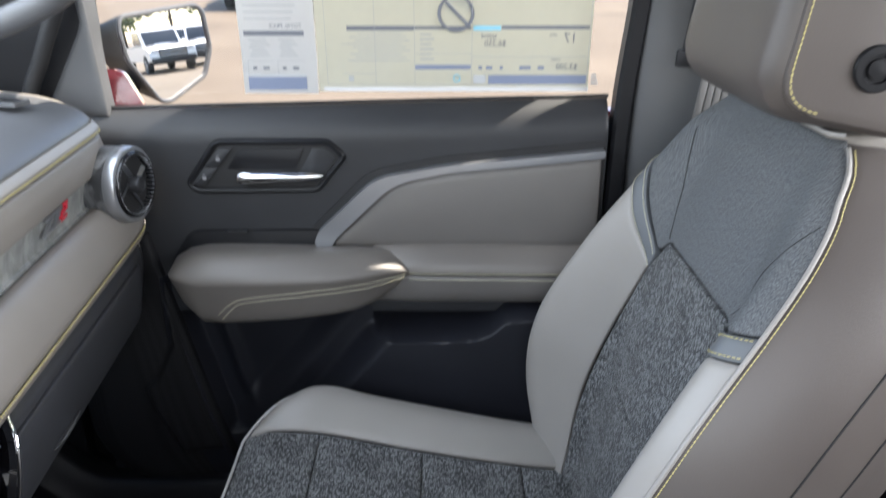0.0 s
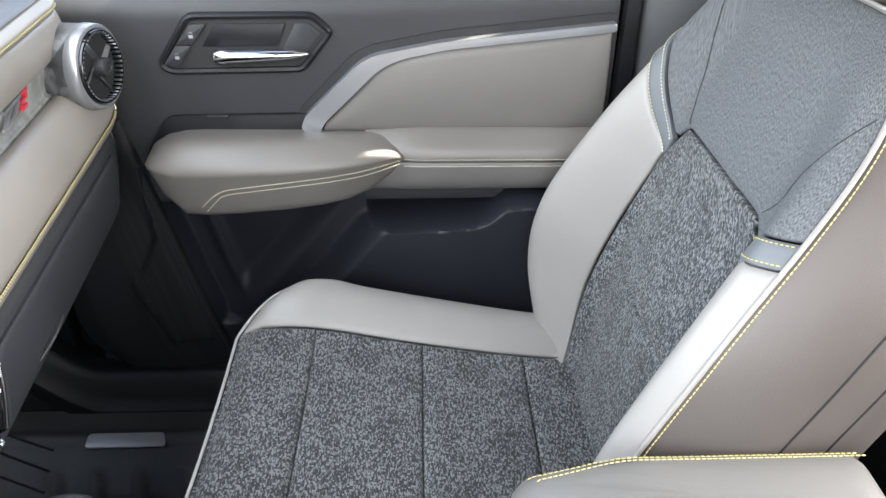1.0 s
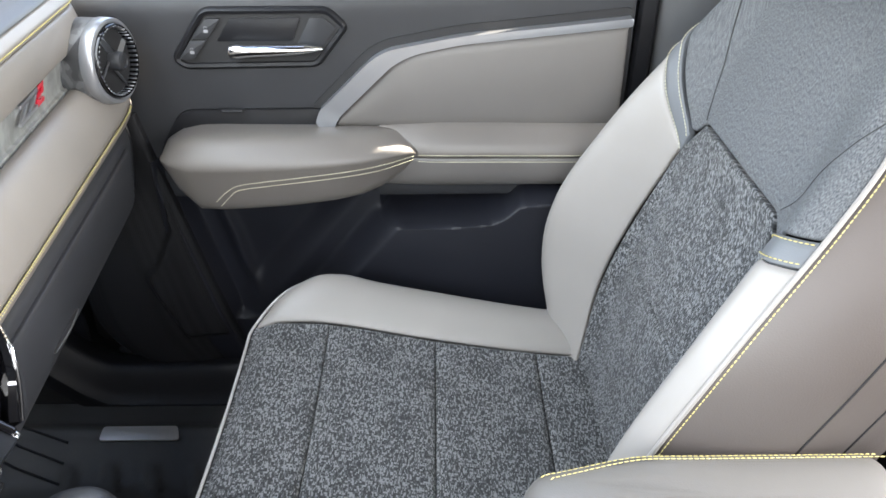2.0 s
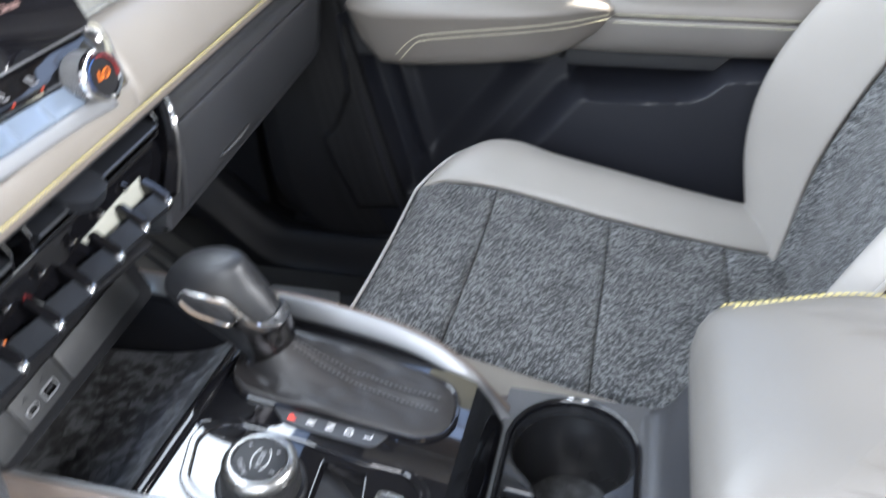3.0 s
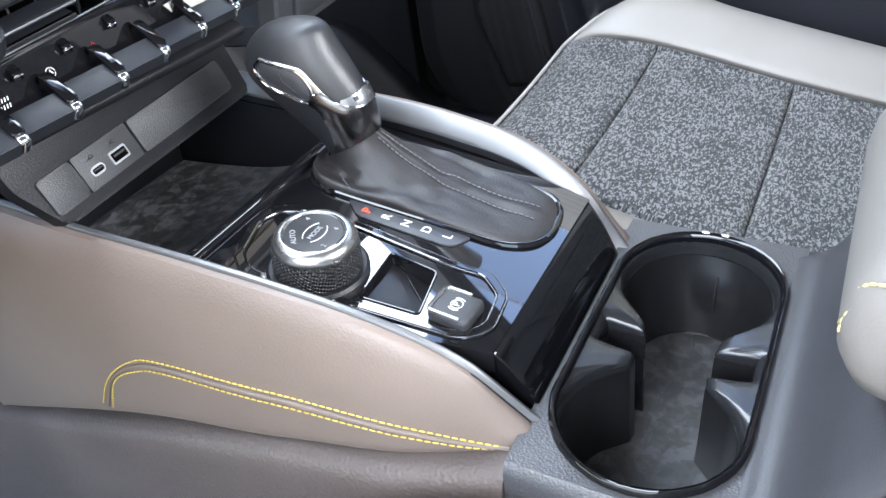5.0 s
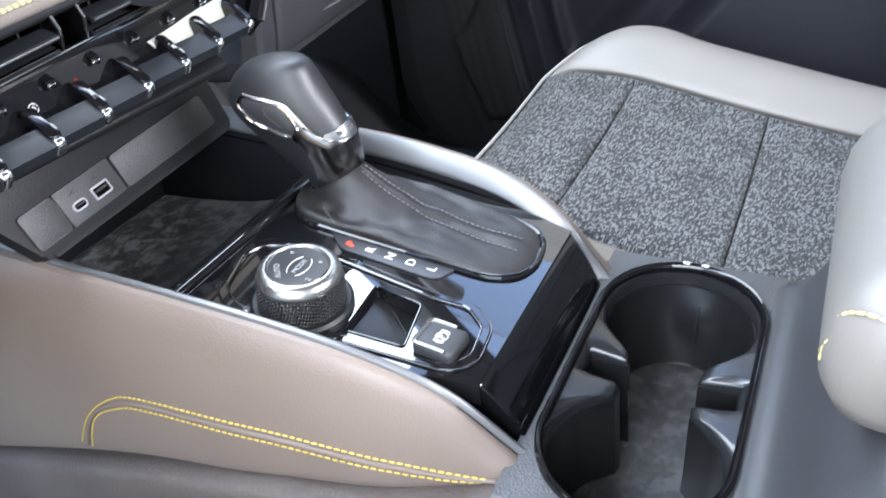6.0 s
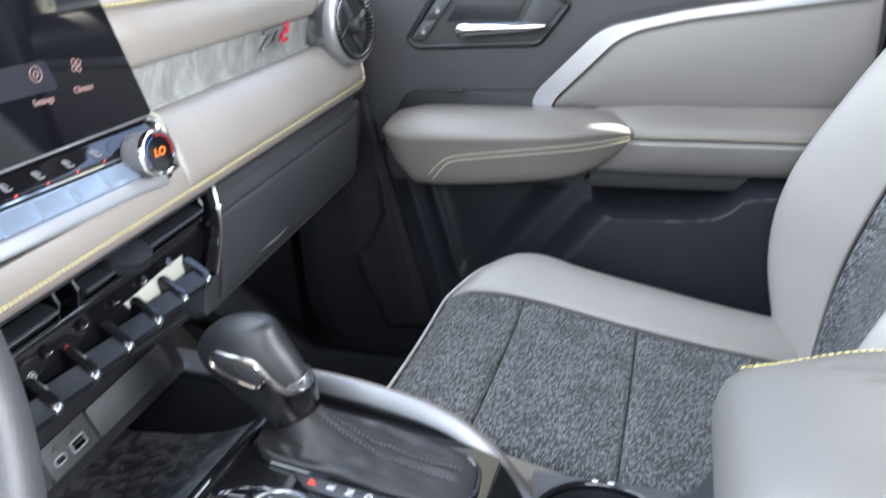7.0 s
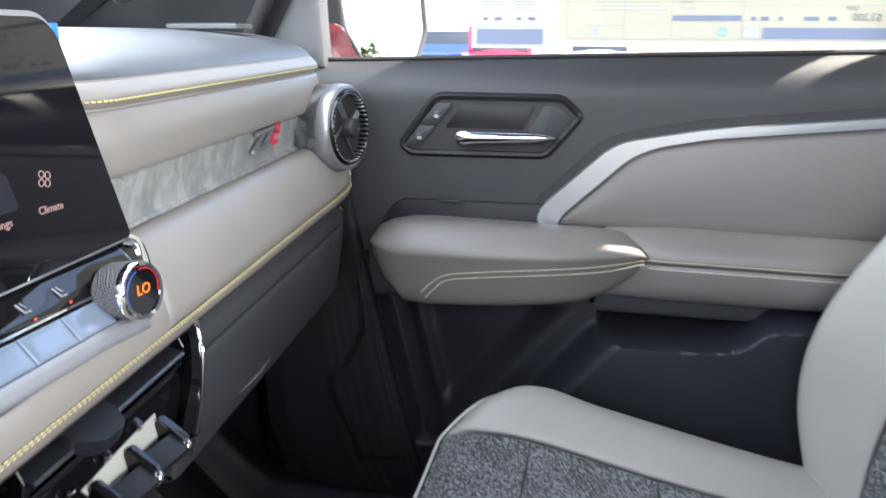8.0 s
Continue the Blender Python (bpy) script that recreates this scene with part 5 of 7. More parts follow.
# gear letters on their satin strip
strip_bed = fillet([(-0.2625, 0.0036), (-0.2482, -0.0095), (-0.1825, -0.0112), (-0.1765, -0.0090), (-0.1700, 0.0036)], [0.002, 0.005, 0.004, 0.004, 0.002])
strip_pose = Matrix.Translation((0, 0, panel_z(0) + 0.0003)) @ Matrix(((1, 0, 0, 0), (0, 1, 0, 0), (-0.130, 0, 1, 0), (0, 0, 0, 1)))
part("letter_strip", slab(strip_bed, strip_pose, 0.0012, 0.0005, 2), STRIP_GREY, console, "satin charcoal gear letter strip")
for k, letter in enumerate("PRNDL"):
    x, y = -0.2437 + 0.0151 * k, -0.0027
    letters("gear_letter", letter, facing(G(x, y, 0.0019), (0, 1, 0), (-1, 0, 0.13)), 0.0092, RED_GLOW if k == 0 else WHITE_MARK, console, 0.0001)

# parking brake switch in its recess
brake = thing("parking_brake_switch", "silver-edged parking brake switch in a gloss recess", "switch", at=(-0.17, -0.045, 0.44))
lip_line = fillet(HOLE, 0.003, 3)
part("recess", loft([[G(p.x, p.y, 0.0) for p in lip_line], [G(p.x, p.y, -0.003) for p in lip_line], [G(-0.189 + (p.x + 0.189) * 0.92, -0.054 + (p.y + 0.054) * 0.92, -0.006 - 0.22 * (p.x + 0.2085)) for p in lip_line]], True, False), PIANO, brake, "gloss black recess wall", 25)
part("recess_floor", panel(lambda a, b: G(-0.2090 + 0.043 * a, -0.0765 + 0.046 * b, -0.0055 - 0.010 * a + 0.0015 * math.cos(3 * b)), (0, 1, 0, 1), 8, 8, 0.002, 0.0003, 0.002, 0.03), CUP_BLACK, brake, "black finger scoop")
part("recess_edge", tube([G(p.x, p.y, 0.0004) for p in lip_line], 0.0007, 6, (0, 0, 1), True), PIANO, brake, "gloss recess edge")
part("recess_crease", tube([G(-0.2015, -0.0345, -0.0045), G(-0.170, -0.0600, -0.0085)], 0.0004, 5), GUNMETAL, brake, "bright crease in the recess")
B = Matrix.Translation(G(-0.1478, -0.0625, 0.0035)) @ pose(0, 0, 0, 0, 4, -4) @ Matrix.Scale(0.82, 4)
cap = part("brake_button", rbox(0.032, 0.029, 0.012, B, 0.004, 3), CHARCOAL, brake, "dark grey brake button")
u_edge = fillet([(0.010, -0.0130), (-0.0150, -0.0130), (-0.0150, 0.0130), (0.006, 0.0130)], [0, 0.004, 0.004, 0], 5)
part("silver_edge", tube([B @ Vector((p.x, p.y, 0.0058)) for p in u_edge], 0.0014, 8), RING_SILVER, cap, "silver edge")
letters("brake_letter", "P", facing(B @ Vector((0.001, 0, 0.0062)), (0, 1, 0), (-1, 0, 0)), 0.0065, WHITE_MARK, cap, 0.0001)
part("brake_ring", join(*[tube([B @ Vector((0.001 + r * math.cos(a), r * math.sin(a), 0.0062)) for a in np.linspace(a0, a1, 10)], 0.0003, 5) for r, a0, a1 in ((0.0045, 0, 6.1), (0.0062, 0.9, 2.2), (0.0062, 4.0, 5.4))]), WHITE_MARK, cap)

# deck with the cup holder
cup_c = Vector((-0.0365, 0.0))
N = 192


def ray_out(inside, a):
    r = 0.0
    while inside(r * math.cos(a), r * math.sin(a)):
        r += 0.0004
    return r


def stadium(hx, hy):
    return lambda x, y: (x * x + max(abs(y) - (hy - hx), 0) ** 2 < hx * hx)


def peanut(r, off, half):
    """Two cups, the channel between them and a notch on each side of it."""
    def inside(x, y):
        waist = half + 0.016 * max(abs(y) - 0.012, 0) ** 2 / 0.0007
        notch = abs(x) < 0.0455 and -0.0105 < y - (0.003 if x < 0 else -0.0005) < 0.0095
        return x * x + (abs(y) - off) ** 2 < r * r or (abs(x) < waist and abs(y) < 0.036) or notch

    return inside


REACH = {}


def reach(shape, a, b, c):
    if (shape, a, b, c) in REACH:
        return REACH[shape, a, b, c]
    inside = stadium(a, b) if shape == "stadium" else peanut(a, b, c) if shape == "pea" else (lambda x, y: -0.060 < x < 0.0600 and abs(y) < 0.1215)
    REACH[shape, a, b, c] = [ray_out(inside, 2 * math.pi * j / N) for j in range(N)]
    return REACH[shape, a, b, c]


def loop(shape, z, k=1.0):
    far = reach(*shape)
    return [(cup_c.x + k * far[j] * math.cos(2 * math.pi * j / N), k * far[j] * math.sin(2 * math.pi * j / N), z) for j in range(N)]


DECK, PEA = ("deck", 0, 0, 0), ("pea", 0.0472, 0.0610, 0.0215)
oval = lambda hx, hy: ("stadium", hx, hy, 0)
deck_edge = loop(DECK, 0.4045)
part("deck", loft([loop(DECK, 0.360), [(x, y * 1.002, 0.396) for x, y, z in deck_edge], [(x, y * 0.992, 0.4025) for x, y, z in deck_edge], [(x, y * 0.97, 0.4055) for x, y, z in deck_edge], loop(oval(0.0535, 0.1125), 0.404), loop(oval(0.0530, 0.1120), 0.392)], True, False), DECK_GREY, console, "grained charcoal console deck", 40)


def box_front(v, y):
    """The deck sweeping up into the front of the storage box."""
    x = curve1([(0.0, 0.016), (0.25, 0.026), (0.45, 0.0345), (0.6, 0.042), (0.8, 0.053), (1.0, 0.072)], v)
    z = curve1([(0.0, 0.4054), (0.25, 0.4066), (0.45, 0.4125), (0.6, 0.4255), (0.8, 0.452), (1.0, 0.486)], v)
    fall = max(abs(y) - 0.105, 0) / 0.017
    return (x + 0.004 * fall**2, y, z - 0.004 * fall**2)


part("box_front", panel(box_front, (0, 1, -0.1215, 0.1215), 40, 40, 0.010, 0.002, 0.006, 0.02), CHARCOAL_MID, console, "charcoal front of the storage box")
cup = thing("cup_holder", "twin black cup holder with gloss rim", "cup holder", at=(cup_c.x, 0, 0.32))
part("gloss_rim", loft([loop(oval(0.0545, 0.1135), 0.4045), loop(oval(0.0542, 0.1132), 0.4080), loop(oval(0.0530, 0.1120), 0.4092), loop(oval(0.0512, 0.1102), 0.4085), loop(oval(0.0500, 0.1090), 0.4060), loop(oval(0.0495, 0.1085), 0.395)], True, False), PIANO, cup, "gloss black rim", 60)
rim_loop, pea_loop = loop(oval(0.0500, 0.1090), 0.4), loop(PEA, 0.4)
shelf_rings = []
for s, drop in ((0.0, 0.0), (0.25, 0.0010), (0.5, 0.0024), (0.75, 0.0040), (0.90, 0.0058), (0.97, 0.0080), (1.0, 0.0110)):
    shelf_rings.append([(a[0] + (b[0] - a[0]) * s, a[1] + (b[1] - a[1]) * s, 0.4030 - drop) for a, b in zip(rim_loop, pea_loop)])
part("shelf", loft(shelf_rings, True, False), SHELF_GREY, cup, "satin black moulded shelf", 45)


def well_ring(z, k):
    """One level of the well wall, with a soft grip bump low in each cup."""
    out = []
    for x, y, _ in loop(PEA, z, k):
        bump = 0.0
        for bx, by, bz in ((cup_c.x + 0.006, 0.106, 0.366), (cup_c.x - 0.030, -0.100, 0.356), (cup_c.x + 0.034, -0.098, 0.354)):
            d = ((x - bx) ** 2 + (y - by) ** 2) / 0.016**2 + (z - bz) ** 2 / 0.017**2
            bump += 0.0075 * math.exp(-d)
        away = Vector((x - cup_c.x, y - math.copysign(0.061, y)))
        away.normalize()
        out.append((x - away.x * bump, y - away.y * bump, z))
    return out


levels = [(0.3920, 0.998), (0.386, 0.990), (0.380, 0.984), (0.373, 0.979), (0.366, 0.974), (0.359, 0.969), (0.352, 0.964), (0.345, 0.959), (0.336, 0.950), (0.328, 0.938), (0.3215, 0.915)]
part("well", loft([well_ring(z, k) for z, k in levels], True, False), CUP_BLACK, cup, "black cup well", 70)
part("well_floor", loft([loop(PEA, 0.3235, 0.945), loop(PEA, 0.3235, 0.01)], True, False), CAMO_DARK, cup, "printed rubber cup mat")
part("mat_edge", tube([(cup_c.x + 0.040 * math.cos(a), 0.060 + 0.040 * math.sin(a), 0.3240) for a in np.linspace(-0.5, 3.64, 40)], 0.0008, 6), CUP_BLACK, cup)
part("rib", tube([(cup_c.x + 0.006, 0.0945, 0.352), (cup_c.x + 0.006, 0.0965, 0.366), (cup_c.x + 0.006, 0.1020, 0.380)], 0.0008, 6), CHARCOAL_LOW, cup, "thin grip rib")
for x in (-0.043, -0.030):
    part("rim_clip", rbox(0.006, 0.003, 0.004, pose(x, 0.1115, 0.4082), 0.001), CHROME, cup, "small metal clip")

# armrest box and lid
box_rings = []
for z, x0, hw in [(0.10, 0.080, 0.118), (0.30, 0.075, 0.118), (0.40, 0.066, 0.118), (0.43, 0.066, 0.115), (0.484, 0.080, 0.108)]:
    box_rings.append([(p.x, p.y, z) for p in fillet([(x0, -hw), (x0, hw), (0.47, hw), (0.47, -hw)], 0.02)])
part("storage_box", loft(box_rings), CHARCOAL_DOOR, console, "charcoal storage box", 30)


def lid_lift(x, z):
    """The lid's top climbs behind its front edge."""
    return (0.010 * max(0.1 - x, -0.1) + 0.027 * step(0.045, 0.150, x)) * min(max((z - 0.484) / 0.073, 0), 1)


lid_rings = []
for z, g in [(0.484, 0.012), (0.489, 0.004), (0.500, -0.001), (0.514, -0.002), (0.528, 0.0), (0.538, 0.004), (0.545, 0.010), (0.550, 0.018), (0.5535, 0.029), (0.556, 0.045), (0.557, 0.065)]:
    flat = fillet([(0.043 + g, -0.097 + g), (0.043 + g, 0.097 - g), (0.345 - 0.6 * g, 0.097 - g), (0.345 - 0.6 * g, -0.097 + g)], 0.030 - min(g, 0.01), 8)
    dense = []
    for p, q in zip(flat, flat[1:] + flat[:1]):
        n_cut = max(1, int((q - p).length / 0.02))
        dense += [p + (q - p) * (k / n_cut) for k in range(n_cut)]
    lid_rings.append(dense if not lid_rings else dense[: len(lid_rings[0])] + [dense[-1]] * max(0, len(lid_rings[0]) - len(dense)))
heights = [0.484, 0.489, 0.500, 0.514, 0.528, 0.538, 0.545, 0.550, 0.5535, 0.556, 0.557]
lid = part("armrest_lid", loft([[(p.x, p.y, z + lid_lift(p.x, z)) for p in ring] for ring, z in zip(lid_rings, heights)]), LID_TAUPE, console, "padded taupe leather armrest lid", 60)
for n in range(2):
    d = 0.0105 * n
    run = [(0.34, -0.0962, 0.541 - d), (0.22, -0.0964, 0.542 - d), (0.15, -0.0965, 0.543 - d), (0.085, -0.0962, 0.543 - d), (0.066, -0.0945, 0.543 - d), (0.0535, -0.0870 - 0.1 * d, 0.541 - d), (0.0470, -0.0785 - 0.4 * d, 0.533 - 0.7 * d), (0.0432, -0.072 - 0.6 * d, 0.520 - 0.3 * d), (0.0422, -0.069 - 0.7 * d, 0.504)]
    part("stitching", stitches([(p.x, p.y, p.z + lid_lift(p.x, p.z)) for p in spline(run, 120)], 0.0052, 0.0042, 0.0008), THREAD, lid, "yellow stitching")
for g, z in ((0.012, 0.5465), (0.020, 0.5508)):
    ring = fillet([(0.043 + g, 0.060), (0.043 + g, 0.097 - g), (0.34, 0.097 - g)], [0, 0.030 - min(g, 0.01), 0], 10)[6:]
    ring = ring[:-1] + [ring[-2] + (ring[-1] - ring[-2]) * (k / 20) for k in range(1, 21)]
    part("stitching", stitches([(p.x, p.y, z + lid_lift(p.x, z) + 0.0002) for p in ring], 0.0048, 0.0036, 0.0006), THREAD, lid, "yellow stitching")

# ---------------------------------------------------------------- gear shifter
shifter = thing("gear_shifter", "black leather gear shifter with chrome trim and boot", "gear shifter", at=(-0.23, 0.048, 0.45))
# up the stem: height, front x and z, rear x and z, half width
STEM = [(0.0, -0.302, 0.470, -0.263, 0.490, 0.0150), (0.15, -0.306, 0.478, -0.2625, 0.499, 0.0160), (0.30, -0.316, 0.489, -0.263, 0.508, 0.0180), (0.45, -0.331, 0.503, -0.2645, 0.518, 0.0205), (0.60, -0.3475, 0.518, -0.2690, 0.5285, 0.0230), (0.72, -0.3575, 0.530, -0.2745, 0.539, 0.0245), (0.82, -0.3590, 0.542, -0.2805, 0.549, 0.0245), (0.90, -0.3525, 0.5530, -0.2850, 0.5580, 0.0218), (0.95, -0.3430, 0.5615, -0.2885, 0.5650, 0.0178), (0.98, -0.3325, 0.5668, -0.2950, 0.5690, 0.0124), (1.0, -0.3165, 0.5702, -0.3105, 0.5705, 0.0020)]
STEM_Y = 0.0475


def stem(t, a, out=0.0):
    """A point on the stem and knob: t up from the boot, a round from the rear (driver's side negative)."""
    fx, fz, rx, rz, w = (curve1([(row[0], row[n]) for row in STEM], t) for n in range(1, 6))
    c, s = math.cos(a), math.sin(a)
    k = (abs(c) ** 2.1 + abs(s) ** 2.1) ** (-1 / 2.1)
    half = Vector((rx - fx, 0, rz - fz)) / 2
    side = Vector((c / max(half.length, 1e-4) * half.x, s, c / max(half.length, 1e-4) * half.z))
    return Vector(((fx + rx) / 2 + c * k * half.x, STEM_Y + w * s * k, (fz + rz) / 2 + c * k * half.z)) + side * out


around = np.linspace(-math.pi, math.pi, 56, endpoint=False)
heights = [k / 40 for k in range(37)] + [0.925, 0.945, 0.96, 0.972, 0.982, 0.988, 0.993, 0.997, 1.0]
part("knob", loft([[stem(t, a) for a in around] for t in heights]), KNOB, shifter, "rounded black leather knob and neck", 70)
deg = math.radians
LOOP = [(0.855, -104), (0.835, -88), (0.815, -74), (0.775, -62), (0.690, -60), (0.600, -65), (0.560, -74), (0.565, -83), (0.630, -93), (0.70, -107), (0.80, -113)]
loop_line = spline([(t, deg(a), 0) for t, a in LOOP], 66, True)
part("chrome_loop", tube([stem(p.x, p.y, 0.0006) for p in loop_line], 0.0013, 8, (0.1, 1, 0.1), True), CHROME, shifter, "chrome loop round the thumb button")
mid_t, mid_a = sum(p.x for p in loop_line) / 66, sum(p.y for p in loop_line) / 66
button = part("thumb_button", loft([[stem(mid_t + (p.x - mid_t) * k, mid_a + (p.y - mid_a) * k, up) for p in loop_line] for k, up in ((0.97, -0.0008), (0.88, 0.0006), (0.80, 0.0012), (0.4, 0.0014), (0.03, 0.0014))]), CHARCOAL, shifter, "black thumb button")
part("button_gap", tube([stem(mid_t + 0.07, mid_a + 0.03, 0.0016), stem(mid_t + 0.02, mid_a + 0.02, 0.0018), stem(mid_t - 0.06, mid_a + 0.10, 0.0016)], 0.0004, 6), BLACK, button)
band_top = [(0.872, -104), (0.855, -88), (0.835, -74), (0.795, -58), (0.700, -54), (0.62, -53), (0.540, -50)]
band_low = [(0.850, -104), (0.828, -88), (0.808, -75), (0.765, -63), (0.690, -61), (0.62, -62), (0.560, -66)]
for sign in (1, -1):
    rails = [[stem(p.x, sign * p.y, 0.0010) for p in spline([(t, deg(a), 0) for t, a in line], 30)] for line in (band_top, band_low)]
    part("loop_band", loft([[p, (p + q) / 2 + Vector((0, -sign * 0.0010, 0.0006)), q, (p + q) / 2 + Vector((0, sign * 0.002, 0))] for p, q in zip(*rails)]), RING_SILVER, shifter, "bright metal band above the button", 60)


def horn(t, b, sign):
    a0 = curve1([(0.36, 80), (0.44, 74), (0.49, 73), (0.55, 75), (0.58, 70), (0.62, 63)], t)
    a1 = curve1([(0.36, 10), (0.41, 24), (0.45, 40), (0.513, 48), (0.58, 54), (0.62, 56)], t)
    return stem(t, -sign * deg(a0 + (a1 - a0) * b), 0.0013 + 0.0009 * math.sin(math.pi * b))


def saddle(t, b):
    a = curve1([(0.04, 101), (0.10, 97), (0.24, 85), (0.42, 75)], t)
    return stem(t, deg(-a + 2 * a * b), 0.0014 - 0.0016 * math.exp(-(((abs(b - 0.5) - 0.22) / 0.07) ** 2)) * step(0.1, 0.3, t))


part("saddle", panel(saddle, (0.04, 0.405, 0, 1), 20, 40, 0.002, 0.0006, 0.002, 0.02, False), GUNMETAL, shifter, "polished dark metal saddle")
for sign in (1, -1):
    part("saddle_horn", panel(lambda t, b: horn(t, b, sign), (0.40, 0.62, 0, 1), 14, 12, 0.002, 0.0005, 0.002, 0.03, sign < 0), GUNMETAL, shifter, "polished metal arm to the loop")
    part("saddle_edge", tube([stem(t, -sign * deg(curve1([(0.04, 102), (0.10, 98), (0.24, 86), (0.44, 75), (0.52, 75)], t)), 0.0012) for t in np.linspace(0.05, 0.52, 20)], 0.0008, 7), CHROME, shifter, "chrome edge")
plate_at = lambda t, b: stem(t, deg(-46 * (1 - 0.35 * step(0.48, 0.60, t)) * (1 - 2 * b)), 0.0007)
part("badge_plate", panel(plate_at, lambda a, b: (0.395 + 0.10 * abs(2 * b - 1) ** 2 + (0.555 - 0.395 - 0.13 * abs(2 * b - 1) ** 1.5) * a, b), 12, 26, 0.002, 0.0005, 0.002, 0.03), SATIN_DARK, shifter, "grey metal badge plate")
part("plate_edge", tube([stem(t, deg(a), 0.0016) for t, a in [(p.x, p.y) for p in spline([(0.530, -51, 0), (0.478, -44, 0), (0.425, -32, 0), (0.395, -16, 0), (0.390, 0, 0), (0.395, 16, 0), (0.425, 32, 0), (0.478, 44, 0), (0.530, 51, 0)], 40)]], 0.0010, 7), CHROME, shifter, "chrome line under the badge plate")
badge_at = stem(0.495, deg(-10), 0.0010)
badge_up, badge_side = (stem(0.56, deg(-10)) - stem(0.44, deg(-10))).normalized(), (stem(0.495, deg(6)) - stem(0.495, deg(-26))).normalized()
part("badge", slab(fillet([(-0.0068, -0.0016), (-0.0024, -0.0016), (-0.0018, -0.0032), (0.0032, -0.0032), (0.0038, -0.0016), (0.0074, -0.0016), (0.0068, 0.0016), (0.0024, 0.0016), (0.0018, 0.0032), (-0.0032, 0.0032), (-0.0038, 0.0016), (-0.0074, 0.0016)], 0.0002), facing(badge_at, badge_side, badge_up), 0.0014, 0.0004, 1), CHARCOAL, shifter, "small dark metal badge")

foot = fillet([(-0.3075, 0.0340), (-0.301, 0.0152), (-0.2863, 0.0064), (-0.2588, 0.0056), (-0.149, 0.0060), (-0.132, 0.0142), (-0.1251, 0.0300), (-0.1281, 0.0556), (-0.1369, 0.0683), (-0.1639, 0.0755), (-0.290, 0.0800), (-0.304, 0.066)], [0.01, 0.008, 0.01, 0.02, 0.012, 0.008, 0.008, 0.010, 0.010, 0.01, 0.012, 0.01], 4)
part("boot_frame", tube([G(p.x, p.y, 0.0010) for p in foot], 0.0024, 8, (0, 0, 1), True), PIANO, shifter, "gloss black boot frame")
part("frame_line", tube([G(p.x, p.y, 0.0030) for p in foot], 0.0005, 6, (0, 0, 1), True), GUNMETAL, shifter, "thin bright frame edge")
BOOT_MID = Vector((-0.215, 0.042))


def foot_at(phi):
    """Where the frame's outline lies in a direction from the boot's middle."""
    way, best = Vector((math.cos(phi), math.sin(phi))), None
    for k, p in enumerate(foot):
        q = foot[(k + 1) % len(foot)]
        a, b = p - BOOT_MID, q - BOOT_MID
        den = way.x * (b.y - a.y) - way.y * (b.x - a.x)
        if abs(den) < 1e-12:
            continue
        r, s = (a.x * (b.y - a.y) - a.y * (b.x - a.x)) / den, (a.x * way.y - a.y * way.x) / den
        if r > 0 and -1e-6 <= s <= 1 + 1e-6:
            best = r
    return BOOT_MID + way * (best or 0.03)


def boot(s, phi, up=0.0):
    """The leather boot: s from its frame to the neck, phi round from the rear."""
    edge = foot_at(phi)
    base, top = G(edge.x, edge.y, 0.0008), stem(0.03, phi, 0.0016)
    rear = max(math.cos(phi), 0) ** 1.2
    climb = rear * (0.25 * s + 0.75 * s**2.6) + (1 - rear) * (0.50 * s**0.75 + 0.50 * s**2.2)
    q = base.lerp(top, s)
    q.z = base.z + (top.z - base.z) * climb
    belly = (1 - math.exp(-s / 0.06)) * (1 - s) ** 1.4
    q.z += (0.0085 - 0.003 * rear) * belly
    out = Vector((math.cos(phi) * 0.2, math.sin(phi), 0))
    crease = noise.noise(Vector((q.x * 60, q.y * 110, q.z * 50 + 3))) * 0.0028 * math.sin(math.pi * s) ** 1.5
    ridge = 0.0016 * math.exp(-(phi / 0.05) ** 2) * min(s * 8, 1)
    return q + out * (0.3 * crease + 0.003 * belly) + Vector((0, 0, crease + ridge + up))


phis = np.concatenate([np.linspace(-math.pi, -0.3, 40, endpoint=False), np.linspace(-0.3, 0.3, 25, endpoint=False), np.linspace(0.3, math.pi, 40, endpoint=False)])
boot_steps = [0, 0.02, 0.05, 0.09, 0.14] + [0.14 + 0.86 * k / 22 for k in range(1, 23)]
part("boot", loft([[boot(s, float(phi)) for phi in phis] for s in boot_steps], True, False), BOOT, shifter, "creased black leather boot", 70)
for phi0 in (-0.085, 0.085):
    row = [boot(0.10 + 0.87 * k / 30, phi0 * (1 + 1.2 * (k / 30) ** 2), 0.0008) for k in range(31)]
    part("stitching", stitches(row, 0.0040, 0.0029, 0.0005), THREAD_GREY, shifter, "grey double stitching")
part("stitching", stitches([boot(0.06 + 0.5 * k / 12, -2.45, 0.0008) for k in range(13)], 0.0042, 0.003, 0.0005), THREAD_GREY, shifter, "grey double stitching")


# ---------------------------------------------------------------- seats
SEAT_Y = 0.368


